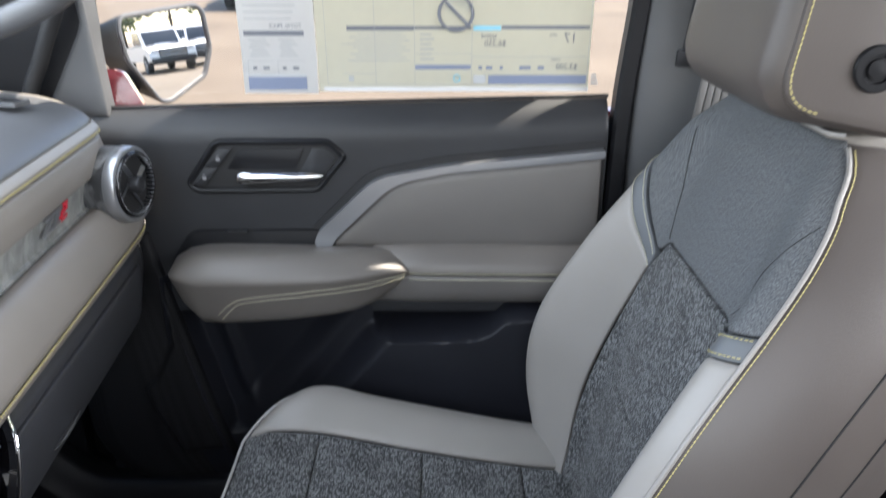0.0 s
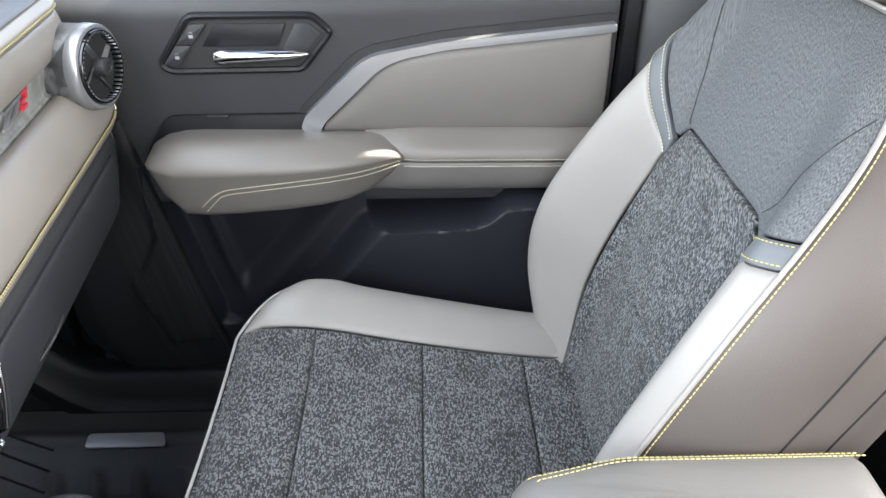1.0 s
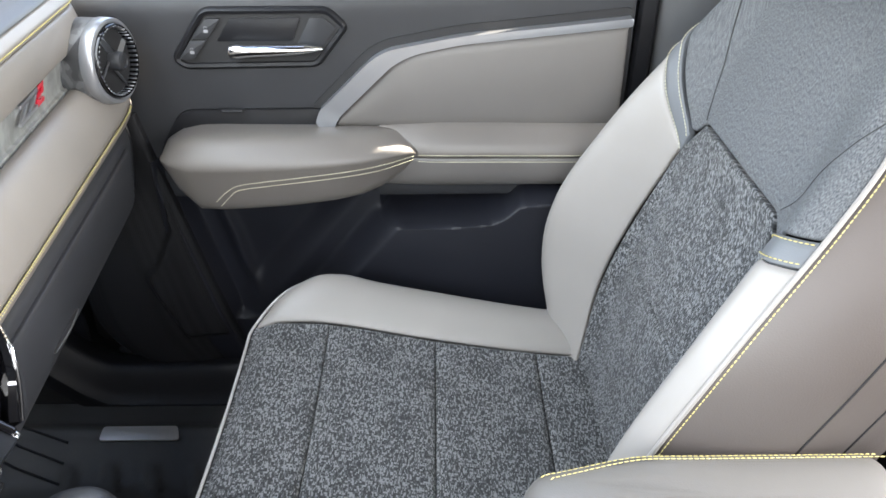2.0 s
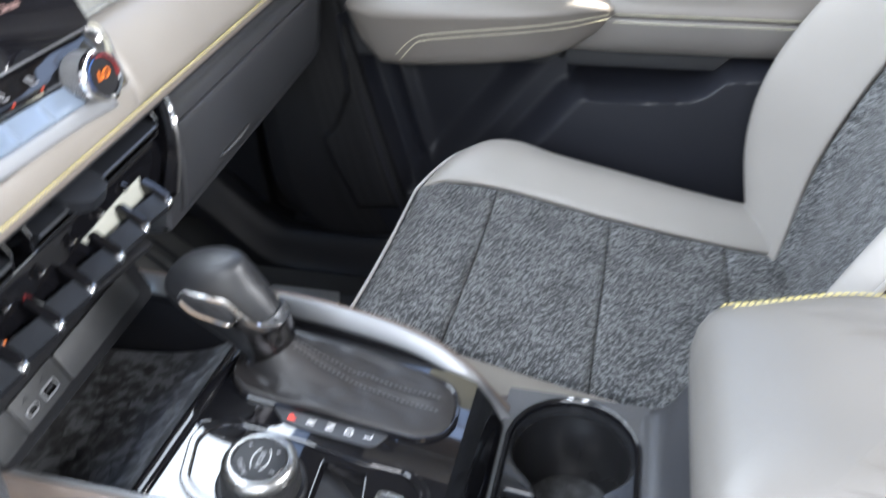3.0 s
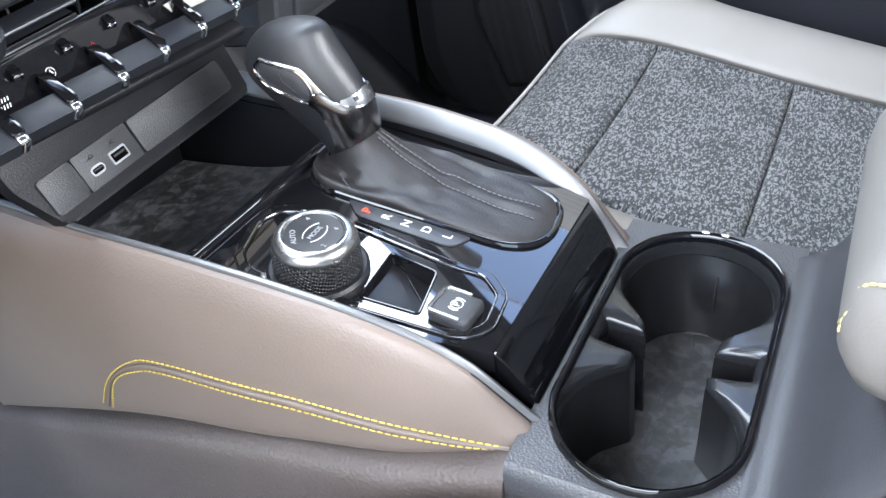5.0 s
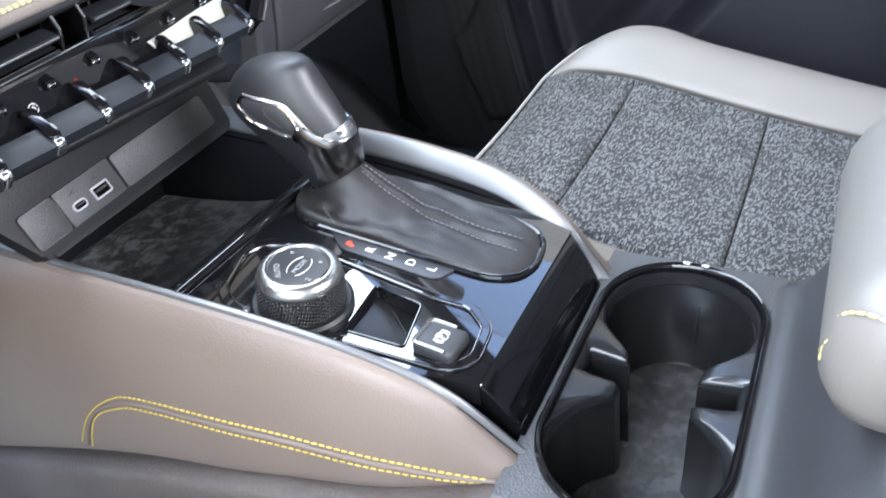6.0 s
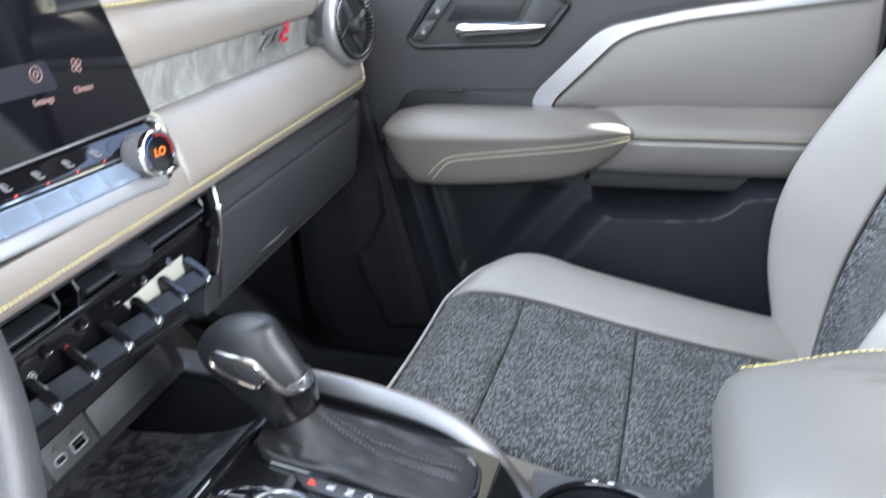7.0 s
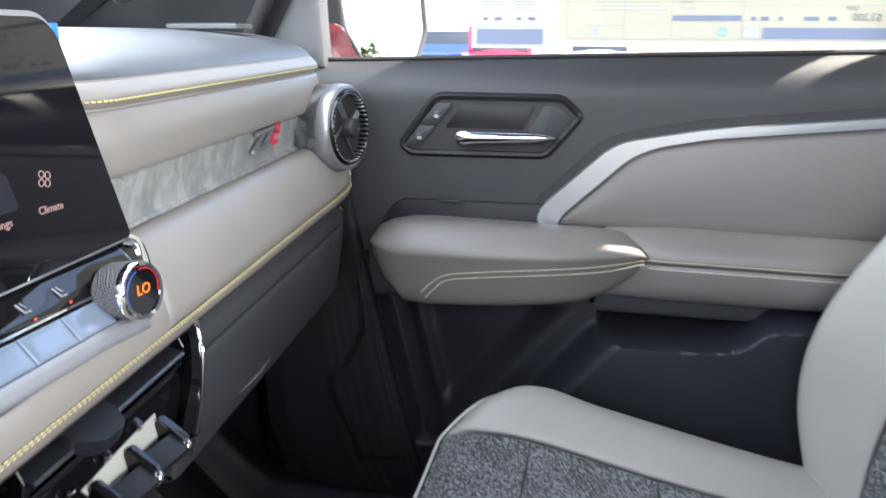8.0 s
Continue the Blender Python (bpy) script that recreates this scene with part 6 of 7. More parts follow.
def cushion(x, u):
    """Seat base: x along the car, u across from the console (-1) to the door (1)."""
    z = curve1([(-0.30, 0.360), (-0.285, 0.368), (-0.262, 0.372), (-0.19, 0.364), (-0.03, 0.329), (0.12, 0.305), (0.24, 0.294)], x)
    half = 0.262 - 0.008 * step(-0.15, -0.29, x)
    y = SEAT_Y + u * half
    if u > 0.60:
        k = (u - 0.60) / 0.40
        x += (0.050 * k + 0.055 * k**3) * step(-0.10, -0.298, x)
        tall = curve1([(-0.30, 0.010), (-0.25, 0.028), (-0.19, 0.038), (-0.05, 0.041), (0.10, 0.034), (0.24, 0.026)], x)
        z += tall * math.sin(math.pi * min(k, 1) ** 0.85 * 0.72) - 0.03 * max(k - 0.75, 0) ** 2 / 0.0625
    elif u < -0.62:
        k = (-u - 0.62) / 0.38
        z += 0.010 * math.sin(math.pi * k * 0.6) - 0.05 * k * k
    else:
        z -= 0.006 * math.cos(u / 0.62 * math.pi / 2)
    return (x, y, z)


def back_mid(v):
    return curve1([(0.0, 0.185), (0.1, 0.205), (0.35, 0.238), (0.67, 0.285), (0.85, 0.322), (1.0, 0.352)], v)


HALF = {1: [(0.0, 0.242), (0.2, 0.288), (0.4, 0.276), (0.6, 0.248), (0.77, 0.223), (0.9, 0.204), (1.0, 0.180)], -1: [(0.0, 0.255), (0.2, 0.274), (0.4, 0.265), (0.6, 0.258), (0.77, 0.228), (0.9, 0.186), (0.96, 0.145), (1.0, 0.085)]}
BULGE = {1: [(0.0, 0.039), (0.2, 0.088), (0.4, 0.103), (0.6, 0.078), (0.77, 0.047), (0.9, 0.022), (1.0, 0.0)], -1: [(0.0, 0.135), (0.2, 0.126), (0.4, 0.112), (0.6, 0.084), (0.77, 0.043), (0.9, 0.012), (1.0, 0.0)]}
STRAP_LOW = {1: [(0.52, 0.605), (0.64, 0.662), (0.73, 0.707), (0.83, 0.755), (1.0, 0.815)], -1: [(0.52, 0.625), (0.7, 0.680), (0.85, 0.712), (1.0, 0.728)]}
STRAP_WIDE = {1: 0.046, -1: 0.032}


def backrest(u, v):
    """Front of the backrest: u across, v up."""
    a, side = abs(u), 1 if u > 0 else -1
    rise = step(0.50, 0.92, a)
    edge = max(a - 0.86, 0) / 0.14
    x = back_mid(v) - curve1(BULGE[side], v) * rise + (0.030 if u > 0 else 0.016) * edge**2.0 - 0.006 * (1 - min(a / 0.48, 1) ** 2) * math.sin(math.pi * min(v / 0.68, 1))
    return (x + 0.02 * max(v - 0.93, 0) / 0.07, SEAT_Y + u * curve1(HALF[side], v), 0.29 + 0.598 * v)


def back_half(v):
    return max(curve1(HALF[1], v), curve1(HALF[-1], v))


def side_of_back(sign):
    def skin(d, v):
        x, y, z = backrest(sign, v)
        depth = 0.20 * d
        return (x + depth, y + sign * 0.016 * math.sin(math.pi * min(d * 1.2, 1)), z - 0.012 * d)

    return skin


def build_seat():
    seat = thing("car_seat", "taupe leather front seat with grey camouflage knit centre", "car seat", "front seats", at=(0.0, SEAT_Y, 0.08))
    cuts = [-0.298, -0.186, -0.030, 0.122, 0.24]
    for n in range(4):
        part("cushion_panel", panel(cushion, (cuts[n], cuts[n + 1], -0.62, 0.615), 22, 44, 0.02, 0.009, 0.011, 0.02), KNIT, seat, "grey camouflage knit cushion panel")
    part("door_bolster", panel(cushion, (-0.298, 0.22, 0.62, 1.0), 50, 24, 0.03, 0.004, 0.010, 0.02), SEAT_GREY, seat, "taupe leather cushion bolster")
    part("console_bolster", panel(cushion, (-0.298, 0.22, -1.0, -0.625), 50, 16, 0.03, 0.004, 0.010, 0.02), TAUPE, seat, "taupe leather cushion bolster")

    def front(b, u):
        x, y, z = cushion(-0.298, u)
        return (x - 0.010 * math.sin(math.pi * min(b * 1.5, 1)) + 0.05 * b, y, z - 0.17 * b)

    part("front_panel", panel(front, (0, 1, -0.98, 0.98), 12, 40, 0.03, 0.002, 0.01, 0.02, True), KNIT, seat)
    part("front_piping", tube([Vector(cushion(-0.2995, -0.98 + 1.96 * k / 60)) + Vector((-0.001, 0, 0.0005)) for k in range(61)], 0.0022, 8), PIPING, seat, "pale piping")
    for sign in (-1, 1):
        def flank(x, b, sign=sign):
            p = cushion(x, sign)
            return (p[0], p[1] + sign * 0.004 * math.sin(math.pi * b), p[2] - 0.16 * b)

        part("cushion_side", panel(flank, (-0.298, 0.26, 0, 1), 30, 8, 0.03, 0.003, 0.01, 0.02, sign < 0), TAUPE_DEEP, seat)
    part("seat_frame", rbox(0.46, 0.44, 0.10, pose(0.0, SEAT_Y, 0.135), 0.02), CHARCOAL_LOW, seat, "black seat frame and rails")
    # backrest: two knit inserts, upper weave, bolsters, straps
    def insert_half(v):
        return curve1([(0.0, 0.62), (0.1, 0.62), (0.37, 0.59), (0.53, 0.562), (0.615, 0.54), (0.655, 0.49), (0.685, 0.44)], v)

    for v0, v1 in ((0.02, 0.347), (0.350, 0.685)):
        def lower(a, b, v0=v0, v1=v1):
            v = v0 + (v1 - v0) * b
            w = insert_half(v)
            return (-w + 2 * w * a, v)

        part("lumbar_panel", panel(backrest, lower, 44, 30, 0.008, 0.0022, 0.008, 0.02, True), KNIT, seat, "grey camouflage knit lumbar panel")

    def strap_top(u):
        side = 1 if u > 0 else -1
        return curve1(STRAP_LOW[side], abs(u)) + STRAP_WIDE[side] * (0.85 + 0.15 * step(0.5, 0.8, abs(u)))

    def upper(a, b):
        u = 0.997 * (2 * a - 1)
        v0 = 0.691 + (strap_top(u) + 0.003 - 0.691) * step(0.43, 0.56, abs(u))
        return (u, v0 + (0.995 - v0) * b)

    part("shoulder_panel", panel(backrest, upper, 60, 24, 0.006, 0.003, 0.008, 0.02, True), WEAVE, seat, "slate woven shoulder panel")
    for sign in (-1, 1):
        def crease(t, sign=sign):
            if sign > 0:
                u, v = curve1([(0, 0.45), (0.2, 0.525), (0.45, 0.585), (0.8, 0.69), (1, 0.77)], t), 0.695 + 0.225 * t
            else:
                u, v = -curve1([(0, 0.47), (0.25, 0.60), (0.5, 0.725), (0.75, 0.85), (1, 0.97)], t), 0.700 + 0.20 * t
            return Vector(backrest(u, v)) + Vector((-0.0001, 0, 0))

        part("shoulder_seam", tube([crease(k / 24) for k in range(25)], 0.0009 if sign > 0 else 0.0005, 6), BLACK, seat, "dark sewn seam")

        def bolster(a, b, sign=sign):
            top0 = 0.608
            inner = insert_half(0.005 + top0 * b) + 0.010
            u = inner + (0.997 - inner) * a
            top = curve1(STRAP_LOW[sign], u) - 0.003
            return (sign * u, 0.005 + (top - 0.005) * b)

        part("back_bolster", panel(backrest, bolster, 30, 50, 0.008, 0.003, 0.010, 0.02, sign > 0), SEAT_GREY, seat, "pale taupe leather back bolster")

        def strap(a, b, sign=sign):
            u = 0.53 + 0.465 * a
            return (sign * u, curve1(STRAP_LOW[sign], u) + STRAP_WIDE[sign] * (0.85 + 0.15 * step(0.5, 0.8, u)) * b)

        part("strap", panel(lambda u, v: Vector(backrest(u, v)) + Vector((-0.0022, 0, 0.0)), strap, 26, 6, 0.010, 0.002, 0.006, 0.03, sign > 0), STRAP, seat, "slate leather strap")
        for b in (0.13, 0.87):
            row = [Vector(backrest(*strap(k / 24, b))) + Vector((-0.0032, 0, 0.0004)) for k in range(25)]
            part("stitching", stitches(row, 0.0044, 0.0032, 0.0006), THREAD_PALE if sign > 0 else THREAD, seat, "yellow stitching")
        skin = side_of_back(sign)
        part("back_side", panel(skin, (0.0, 1, 0.0, 0.992), 20, 50, 0.02, 0.003, 0.008, 0.02, sign > 0), SEAT_SIDE, seat, "brown-taupe leather backrest side")
        edge_line = [Vector(backrest(sign * 0.998, 0.985 * k / 80)) for k in range(81)]
        part("edge_piping", tube([p + Vector((-0.0005, 0, 0)) for p in edge_line], 0.0024, 8), SEAT_GREY, seat, "pale piping")
        row = [Vector(skin(0.020, 0.985 * k / 80)) + Vector((0, sign * 0.0008, 0)) for k in range(81)]
        part("stitching", stitches(row, 0.0048, 0.0036, 0.0006), THREAD, seat, "yellow stitching")
        for d0, d1 in ((0.50, 0.56), (0.76, 0.84)):
            row = [Vector(skin(d0 + (d1 - d0) * k / 40, 0.0 + 0.80 * k / 40)) + Vector((0, sign * 0.0002, 0)) for k in range(41)]
            part("side_seam", tube(row, 0.0011, 6), BLACK, seat, "dark sewn seam")
    top_line = [Vector(backrest(-0.99 + 1.98 * k / 40, 0.997)) + Vector((0, 0, 0.001)) for k in range(41)]
    part("top_piping", tube(top_line, 0.0019, 8), PIPING, seat, "pale piping")

    def crown(u, d):
        x, y, z = backrest(u, 0.997)
        return (x + 0.19 * d, y + 0.0 * d, z + 0.012 * math.sin(math.pi * d) - 0.02 * d)

    part("back_top", panel(crown, (-1, 1, 0.0, 1), 24, 12, 0.02, 0.003, 0.008, 0.02, True), TAUPE, seat, "taupe leather backrest top")
    rear = [[(curve1([(0.29, 0.385), (0.90, 0.55)], 0.29 + 0.6 * v) , SEAT_Y + u * back_half(v) * 1.03, 0.29 + 0.59 * v) for u in np.linspace(-1, 1, 9)] for v in np.linspace(0, 1, 9)]
    part("back_shell", loft(rear, False, False), CHARCOAL_LOW, seat, "black backrest shell")
    # headrest
    head_rings = []
    H = Matrix.Translation((0.385, SEAT_Y, 0.985)) @ pose(0, 0, 0, 0, 10, 0)
    for u in np.linspace(-1, 1, 25):
        k = (1 - abs(u) ** 5) ** (1 / 5) if abs(u) < 1 else 0.0
        k = 0.80 + 0.20 * k
        out = fillet([(-0.098 * k, -0.092 * k), (-0.098 * k, 0.098 * k), (0.078 * k, 0.098 * k), (0.078 * k, -0.092 * k)], [0.05, 0.055, 0.04, 0.04], 7)
        head_rings.append([H @ Vector((p.x, float(u) * 0.128, p.y)) for p in out])
    part("headrest_cushion", loft(head_rings), SEAT_SIDE, seat, "taupe leather headrest cushion", 50)
    for sign in (-1, 1):
        cheek = fillet([(-0.078, -0.080), (-0.084, 0.088), (0.070, 0.088), (0.070, -0.082)], [0.035, 0.04, 0.03, 0.03], 7)
        P = facing(H @ Vector((0, sign * 0.1265, 0)), (sign * -1.0, 0, 0) if sign > 0 else (1, 0, -0.176), (0.176, 0, 1))
        flipx = -1 if sign > 0 else 1
        part("headrest_cheek", slab([(flipx * p.x, p.y) for p in cheek], P, 0.006, 0.004, 3), SEAT_SIDE, seat, "deep taupe headrest side panel")
        part("stitching", stitches([P @ Vector((flipx * p.x * 0.95, p.y * 0.95, 0.0065)) for p in cheek], 0.0052, 0.004, 0.0007), THREAD, seat, "yellow stitching")
        button = P @ Matrix.Translation((flipx * -0.004, -0.030, 0.004))
        part("headrest_button", lathe([(0.021, 0), (0.021, 0.004), (0.0195, 0.0055), (0.013, 0.0055), (0.012, 0.003), (0.009, 0.003), (0.0085, 0.005), (0.0, 0.0055)], button, 32), CHARCOAL_LOW, seat, "round black headrest button")
        part("headrest_post", tube([(0.405, SEAT_Y + sign * 0.05, 0.85), (0.398, SEAT_Y + sign * 0.05, 0.93)], 0.006, 12), CHROME, seat, "chrome headrest post")
        part("post_collar", tube([(0.402, SEAT_Y + sign * 0.05, 0.878), (0.401, SEAT_Y + sign * 0.05, 0.893)], 0.013, 16), CHARCOAL_LOW, seat, "black post collar")
    return seat


passenger_seat = build_seat()
copy_thing(passenger_seat, Matrix.Translation((0.10, SEAT_Y - 0.755, 0.075)))


# ---------------------------------------------------------------- steering wheel
wheel = thing("steering_wheel", "dark grey leather steering wheel", "steering wheel", at=(-0.271, -0.403, 0.733))
W = Matrix.Translation((-0.271, -0.410, 0.733)) @ Vector((0.90, 0, 0.43)).to_track_quat("Z", "Y").to_matrix().to_4x4()
part("rim", tube([W @ Vector((0.183 * math.cos(a), 0.183 * math.sin(a), 0)) for a in np.linspace(0, 2 * math.pi, 72, endpoint=False)], 0.017, 14, (0.90, 0, 0.43), True), WHEEL_GREY, wheel, "dark grey leather rim")
for a in (0.0, math.pi, 1.5 * math.pi):
    c, s = math.cos(a), math.sin(a)
    part("spoke", sweep([W @ Vector((r * c, r * s, -0.01)) for r in (0.05, 0.10, 0.14, 0.18)], circle(0.022, 12, 0.008), (0.90, 0, 0.43)), PIANO, wheel, "gloss black spoke")
part("hub", lathe([(0.075, -0.03), (0.078, -0.01), (0.07, 0.008), (0.04, 0.014), (0.0, 0.015)], W, 40), CHARCOAL, wheel, "charcoal wheel hub")
low = W.inverted() @ Vector((-0.244, -0.24, 0.586))
for a in (math.atan2(low.y, low.x) + math.pi / 2 * k for k in range(4)):
    ring_at = W @ Vector((0.183 * math.cos(a), 0.183 * math.sin(a), 0))
    out_way = (W.to_3x3() @ Vector((math.cos(a), math.sin(a), 0))).normalized()
    axis = W.to_3x3() @ Vector((0, 0, 1))
    part("rim_seam", tube([ring_at + (out_way * math.cos(b) + axis * math.sin(b)) * 0.0172 for b in np.linspace(0, 6.283, 20, endpoint=False)], 0.0006, 5, (0.3, 0.5, 0.8), True), BLACK, wheel)
part("column", tube([(-0.29, -0.403, 0.725), (-0.46, -0.403, 0.645)], 0.04, 20), CHARCOAL_LOW, wheel, "black steering column")

# ---------------------------------------------------------------- floor, footwell, sills
def floor_face(x, y):
    z = 0.03 + 0.28 * step(-0.72, -1.10, x) + 0.10 * step(0.66, 0.72, abs(y))
    return (x, y, z)


tagged(part("floor", panel(floor_face, (-1.15, 1.20, -0.80, 0.80), 40, 40, 0.02, 0, 0.01, 0.02), CARPET), "black carpeted cabin floor", "floor", kind="structure")


def mat_face(x, y):
    z = 0.045 + 0.26 * step(-0.74, -1.06, x) + 0.045 * step(0.50, 0.60, y) + 0.030 * step(0.20, 0.15, y)
    ridge = 0.0
    for c in (-0.62, -0.55, -0.48, -0.41, -0.34):
        d = abs(x - c + 0.35 * max(y - 0.45, 0) - 0.25 * max(0.38 - y, 0))
        ridge = max(ridge, step(0.014, 0.008, d))
    inside = step(0.22, 0.24, y) * step(0.55, 0.53, y) * step(-0.72, -0.70, x) * step(-0.27, -0.29, x)
    lip = step(0.012, 0.006, abs(y - 0.60)) * 0.004
    return (x, y, z + 0.007 * ridge * inside + lip)


mat = thing("floor_mat", "black rubber floor liner with raised ridges and badge plate", "floor mat", at=(-0.5, 0.4, 0.045))
part("liner", panel(mat_face, (-1.06, -0.20, 0.15, 0.665), 120, 90, 0.008, 0.002, 0.006, 0.01), MAT, mat, "black rubber liner")
plate_pose = Matrix.Translation((-0.538, 0.588, 0.0895)) @ pose(0, 0, 0, 10, 0, 0)
part("badge_plate", slab(fillet([(-0.068, -0.014), (0.068, -0.014), (0.060, 0.014), (-0.068, 0.014)], 0.006), plate_pose, 0.003, 0.001, 2), plain("brushed_plate", (0.55, 0.54, 0.52), 0.4, 0.5), mat, "pale metal badge plate")
for k in range(3):
    line = [mat_face(x, y) for x, y in [(-0.86, 0.615 - 0.03 * k), (-0.74, 0.60 - 0.03 * k), (-0.66, 0.575 - 0.03 * k)]]
    part("groove", tube([Vector(p) + Vector((0, 0, 0.001)) for p in line], 0.0025, 6), BLACK, mat, "dark groove")


def sill_face(v, x):
    y = 0.655 + 0.13 * v
    z = 0.095 + 0.055 * step(0.0, 0.35, v) - 0.03 * step(0.5, 0.9, v) + 0.14 * step(-0.60, -0.80, x)
    return (x, y, z)


sill = tagged(part("door_sill", panel(sill_face, (0, 1, -0.98, 0.9), 20, 50, 0.03, 0.003, 0.01, 0.02, True), CHARCOAL_LOW), "black plastic door sill trim", "sill", kind="structure")
for k in range(4):
    tagged(part("sill_clip", rbox(0.022, 0.004, 0.006, pose(-0.53 + 0.062 * k, 0.735, 0.118), 0.001), CHARCOAL), "small black sill clip", "clip", "sill clips")


def kick_face(v, z):
    x = -0.66 - 0.30 * v
    return (x, 0.735 - 0.05 * step(0.1, 0.8, v) + 0.006 * math.sin(5 * z), z)


tagged(part("kick_panel", panel(kick_face, (0, 1, 0.10, 0.66), 20, 30, 0.03, 0.003, 0.01, 0.02, True), CHARCOAL_LOW), "black plastic kick panel", "kick panel", kind="structure")
tagged(part("firewall", panel(lambda y, z: (-1.06 - 0.05 * (z - 0.3), y, z), (-0.80, 0.80, 0.20, 0.86), 12, 12, 0.02, 0, 0.01), CARPET), "black carpeted footwell wall", "wall", kind="structure")
tagged(part("tunnel_trim", panel(lambda x, v: (x, 0.135 + 0.05 * v, 0.40 - 0.33 * v), (-1.02, -0.42, 0, 1), 20, 12, 0.02, 0.003, 0.01, 0.03), CHARCOAL), "charcoal footwell side trim", "trim", kind="structure")

# ---------------------------------------------------------------- pillars, roof, screens
def swept(name, path, profile, material, label, category, up=(0, -1, 0), scale=None):
    return tagged(part(name, sweep(spline(path, 40), profile, up, scale=scale), material), label, category, kind="structure")


a_line = [(-1.12, 0.755, 0.80), (-0.92, 0.745, 0.93), (-0.70, 0.725, 1.08), (-0.45, 0.692, 1.24), (-0.20, 0.65, 1.345)]
swept("a_pillar_trim", a_line, [(-0.075, -0.05), (-0.075, 0.0), (-0.05, 0.018), (0.0, 0.024), (0.045, 0.018), (0.06, 0.0), (0.06, -0.05)], CHARCOAL, "dark grey windscreen pillar trim", "pillar trim", scale=lambda t: 1 - 0.45 * step(0.45, 0.75, t))
swept("a_pillar_trim_driver", [(x, -y, z) for x, y, z in a_line], [(-0.06, -0.05), (-0.06, 0.0), (-0.045, 0.018), (0.0, 0.024), (0.05, 0.018), (0.075, 0.0), (0.075, -0.05)], GREY_SOFT, "grey windscreen pillar trim", "pillar trim", (0, 1, 0))
tagged(part("pillar_base", panel(lambda a, b: (-1.10 + 0.568 * a, 0.766 - 0.03 * (1 - a), 0.64 + (0.24 + 0.26 * a) * b), (0, 1, 0, 1), 20, 20, 0.03, 0.004, 0.012, 0.03), CHARCOAL_LOW), "charcoal lower pillar trim", "pillar trim", kind="structure")
part("sail_panel", panel(lambda a, b: (-0.524 - 0.03 * b - max(0.104 - 0.26 * b, 0.014) * (1 - a), 0.756 - 0.004 * a, belt(-0.6) - 0.01 + 0.40 * b), (0, 1, 0, 1), 10, 20, 0.03, 0.005, 0.012, 0.03), GREY_SOFT, door, "grey corner trim of the window")
swept("pillar_gasket", [(-0.640, 0.738, 0.66), (-0.636, 0.738, 0.82), (-0.607, 0.738, 0.89), (-0.572, 0.736, 0.96), (-0.52, 0.722, 1.05), (-0.42, 0.690, 1.17)], circle(0.012, 10), BLACK, "black rubber door gasket", "gasket")
handle = thing("grab_handle", "grey grab handle on the windscreen pillar", "grab handle", at=(-0.6, 0.66, 1.0))
part("grip", tube(spline([(-0.80, 0.690, 0.905), (-0.74, 0.625, 0.925), (-0.65, 0.610, 0.940), (-0.57, 0.608, 0.962), (-0.50, 0.608, 0.995), (-0.42, 0.615, 1.06), (-0.38, 0.660, 1.12)], 30), 0.018, 14), GREY_SOFT, handle, "grey grip")


def b_pillar(a, b):
    z = 0.08 + 1.25 * b
    x = 0.292 + 0.20 * a + 0.03 * step(0.5, 1.0, b)
    return (x, 0.748 - 0.028 * math.sin(math.pi * a) - 0.09 * step(0.60, 1.0, b) * step(0.55, 1.0, b), z)


tagged(part("b_pillar_trim", panel(b_pillar, (0, 1, 0, 1), 20, 50, 0.04, 0.006, 0.02, 0.03), GREY_SOFT), "grey door pillar trim", "pillar trim", kind="structure")
tagged(part("pillar_seal", rbox(0.075, 0.012, 1.30, pose(0.325, 0.776, 0.66), 0.004), BLACK), "black rubber seal beside the door pillar", "seal", kind="structure")
tagged(part("pillar_shell", rbox(0.24, 0.05, 1.45, pose(0.495, 0.815, 0.70, 3, 0, 0), 0.01), BLACK), "black outer door pillar", "pillar", kind="structure")
tagged(part("roof_side", rbox(1.50, 0.10, 0.10, pose(0.525, 0.745, 1.392), 0.03), PILLAR), "grey roof side above the doors", "roof side", kind="structure")
cover = thing("belt_height_adjuster", "dark sliding seat belt adjuster on the pillar", "belt adjuster", at=(0.37, 0.71, 0.93))
part("track", slab(fillet([(-0.022, -0.02), (0.028, -0.02), (0.040, 0.22), (-0.005, 0.22)], 0.006), facing((0.375, 0.716, 0.93), (1, 0.0, 0), (0, -0.12, 1)), 0.008, 0.003, 2), CHARCOAL, cover, "dark adjuster track")
part("guide", slab(fillet([(-0.03, -0.045), (0.10, -0.045), (0.10, -0.02), (-0.03, -0.02)], 0.004), facing((0.375, 0.716, 0.93), (1, 0.0, 0), (0, -0.12, 1)), 0.006, 0.002, 2), CHARCOAL, cover)
web = thing("seat_belt", "grey pleated seat belt webbing beside the pillar", "seat belt", at=(0.40, 0.68, 0.5))
for k in range(6):
    part("webbing_fold", sweep(spline([(0.362 + 0.011 * k, 0.690, 0.62), (0.374 + 0.011 * k, 0.688, 0.80), (0.388 + 0.011 * k, 0.684, 0.93)], 10), circle(0.0060, 8, 0.004), (0, -1, 0)), PILLAR, web, "grey webbing fold")
tagged(part("rear_side_trim", panel(lambda x, z: (x, 0.76 - 0.05 * step(0.9, 1.3, z), z), (0.50, 1.20, 0.05, 0.90), 10, 10, 0.03, 0.003, 0.01), CHARCOAL), "charcoal rear side trim", "trim", kind="structure")
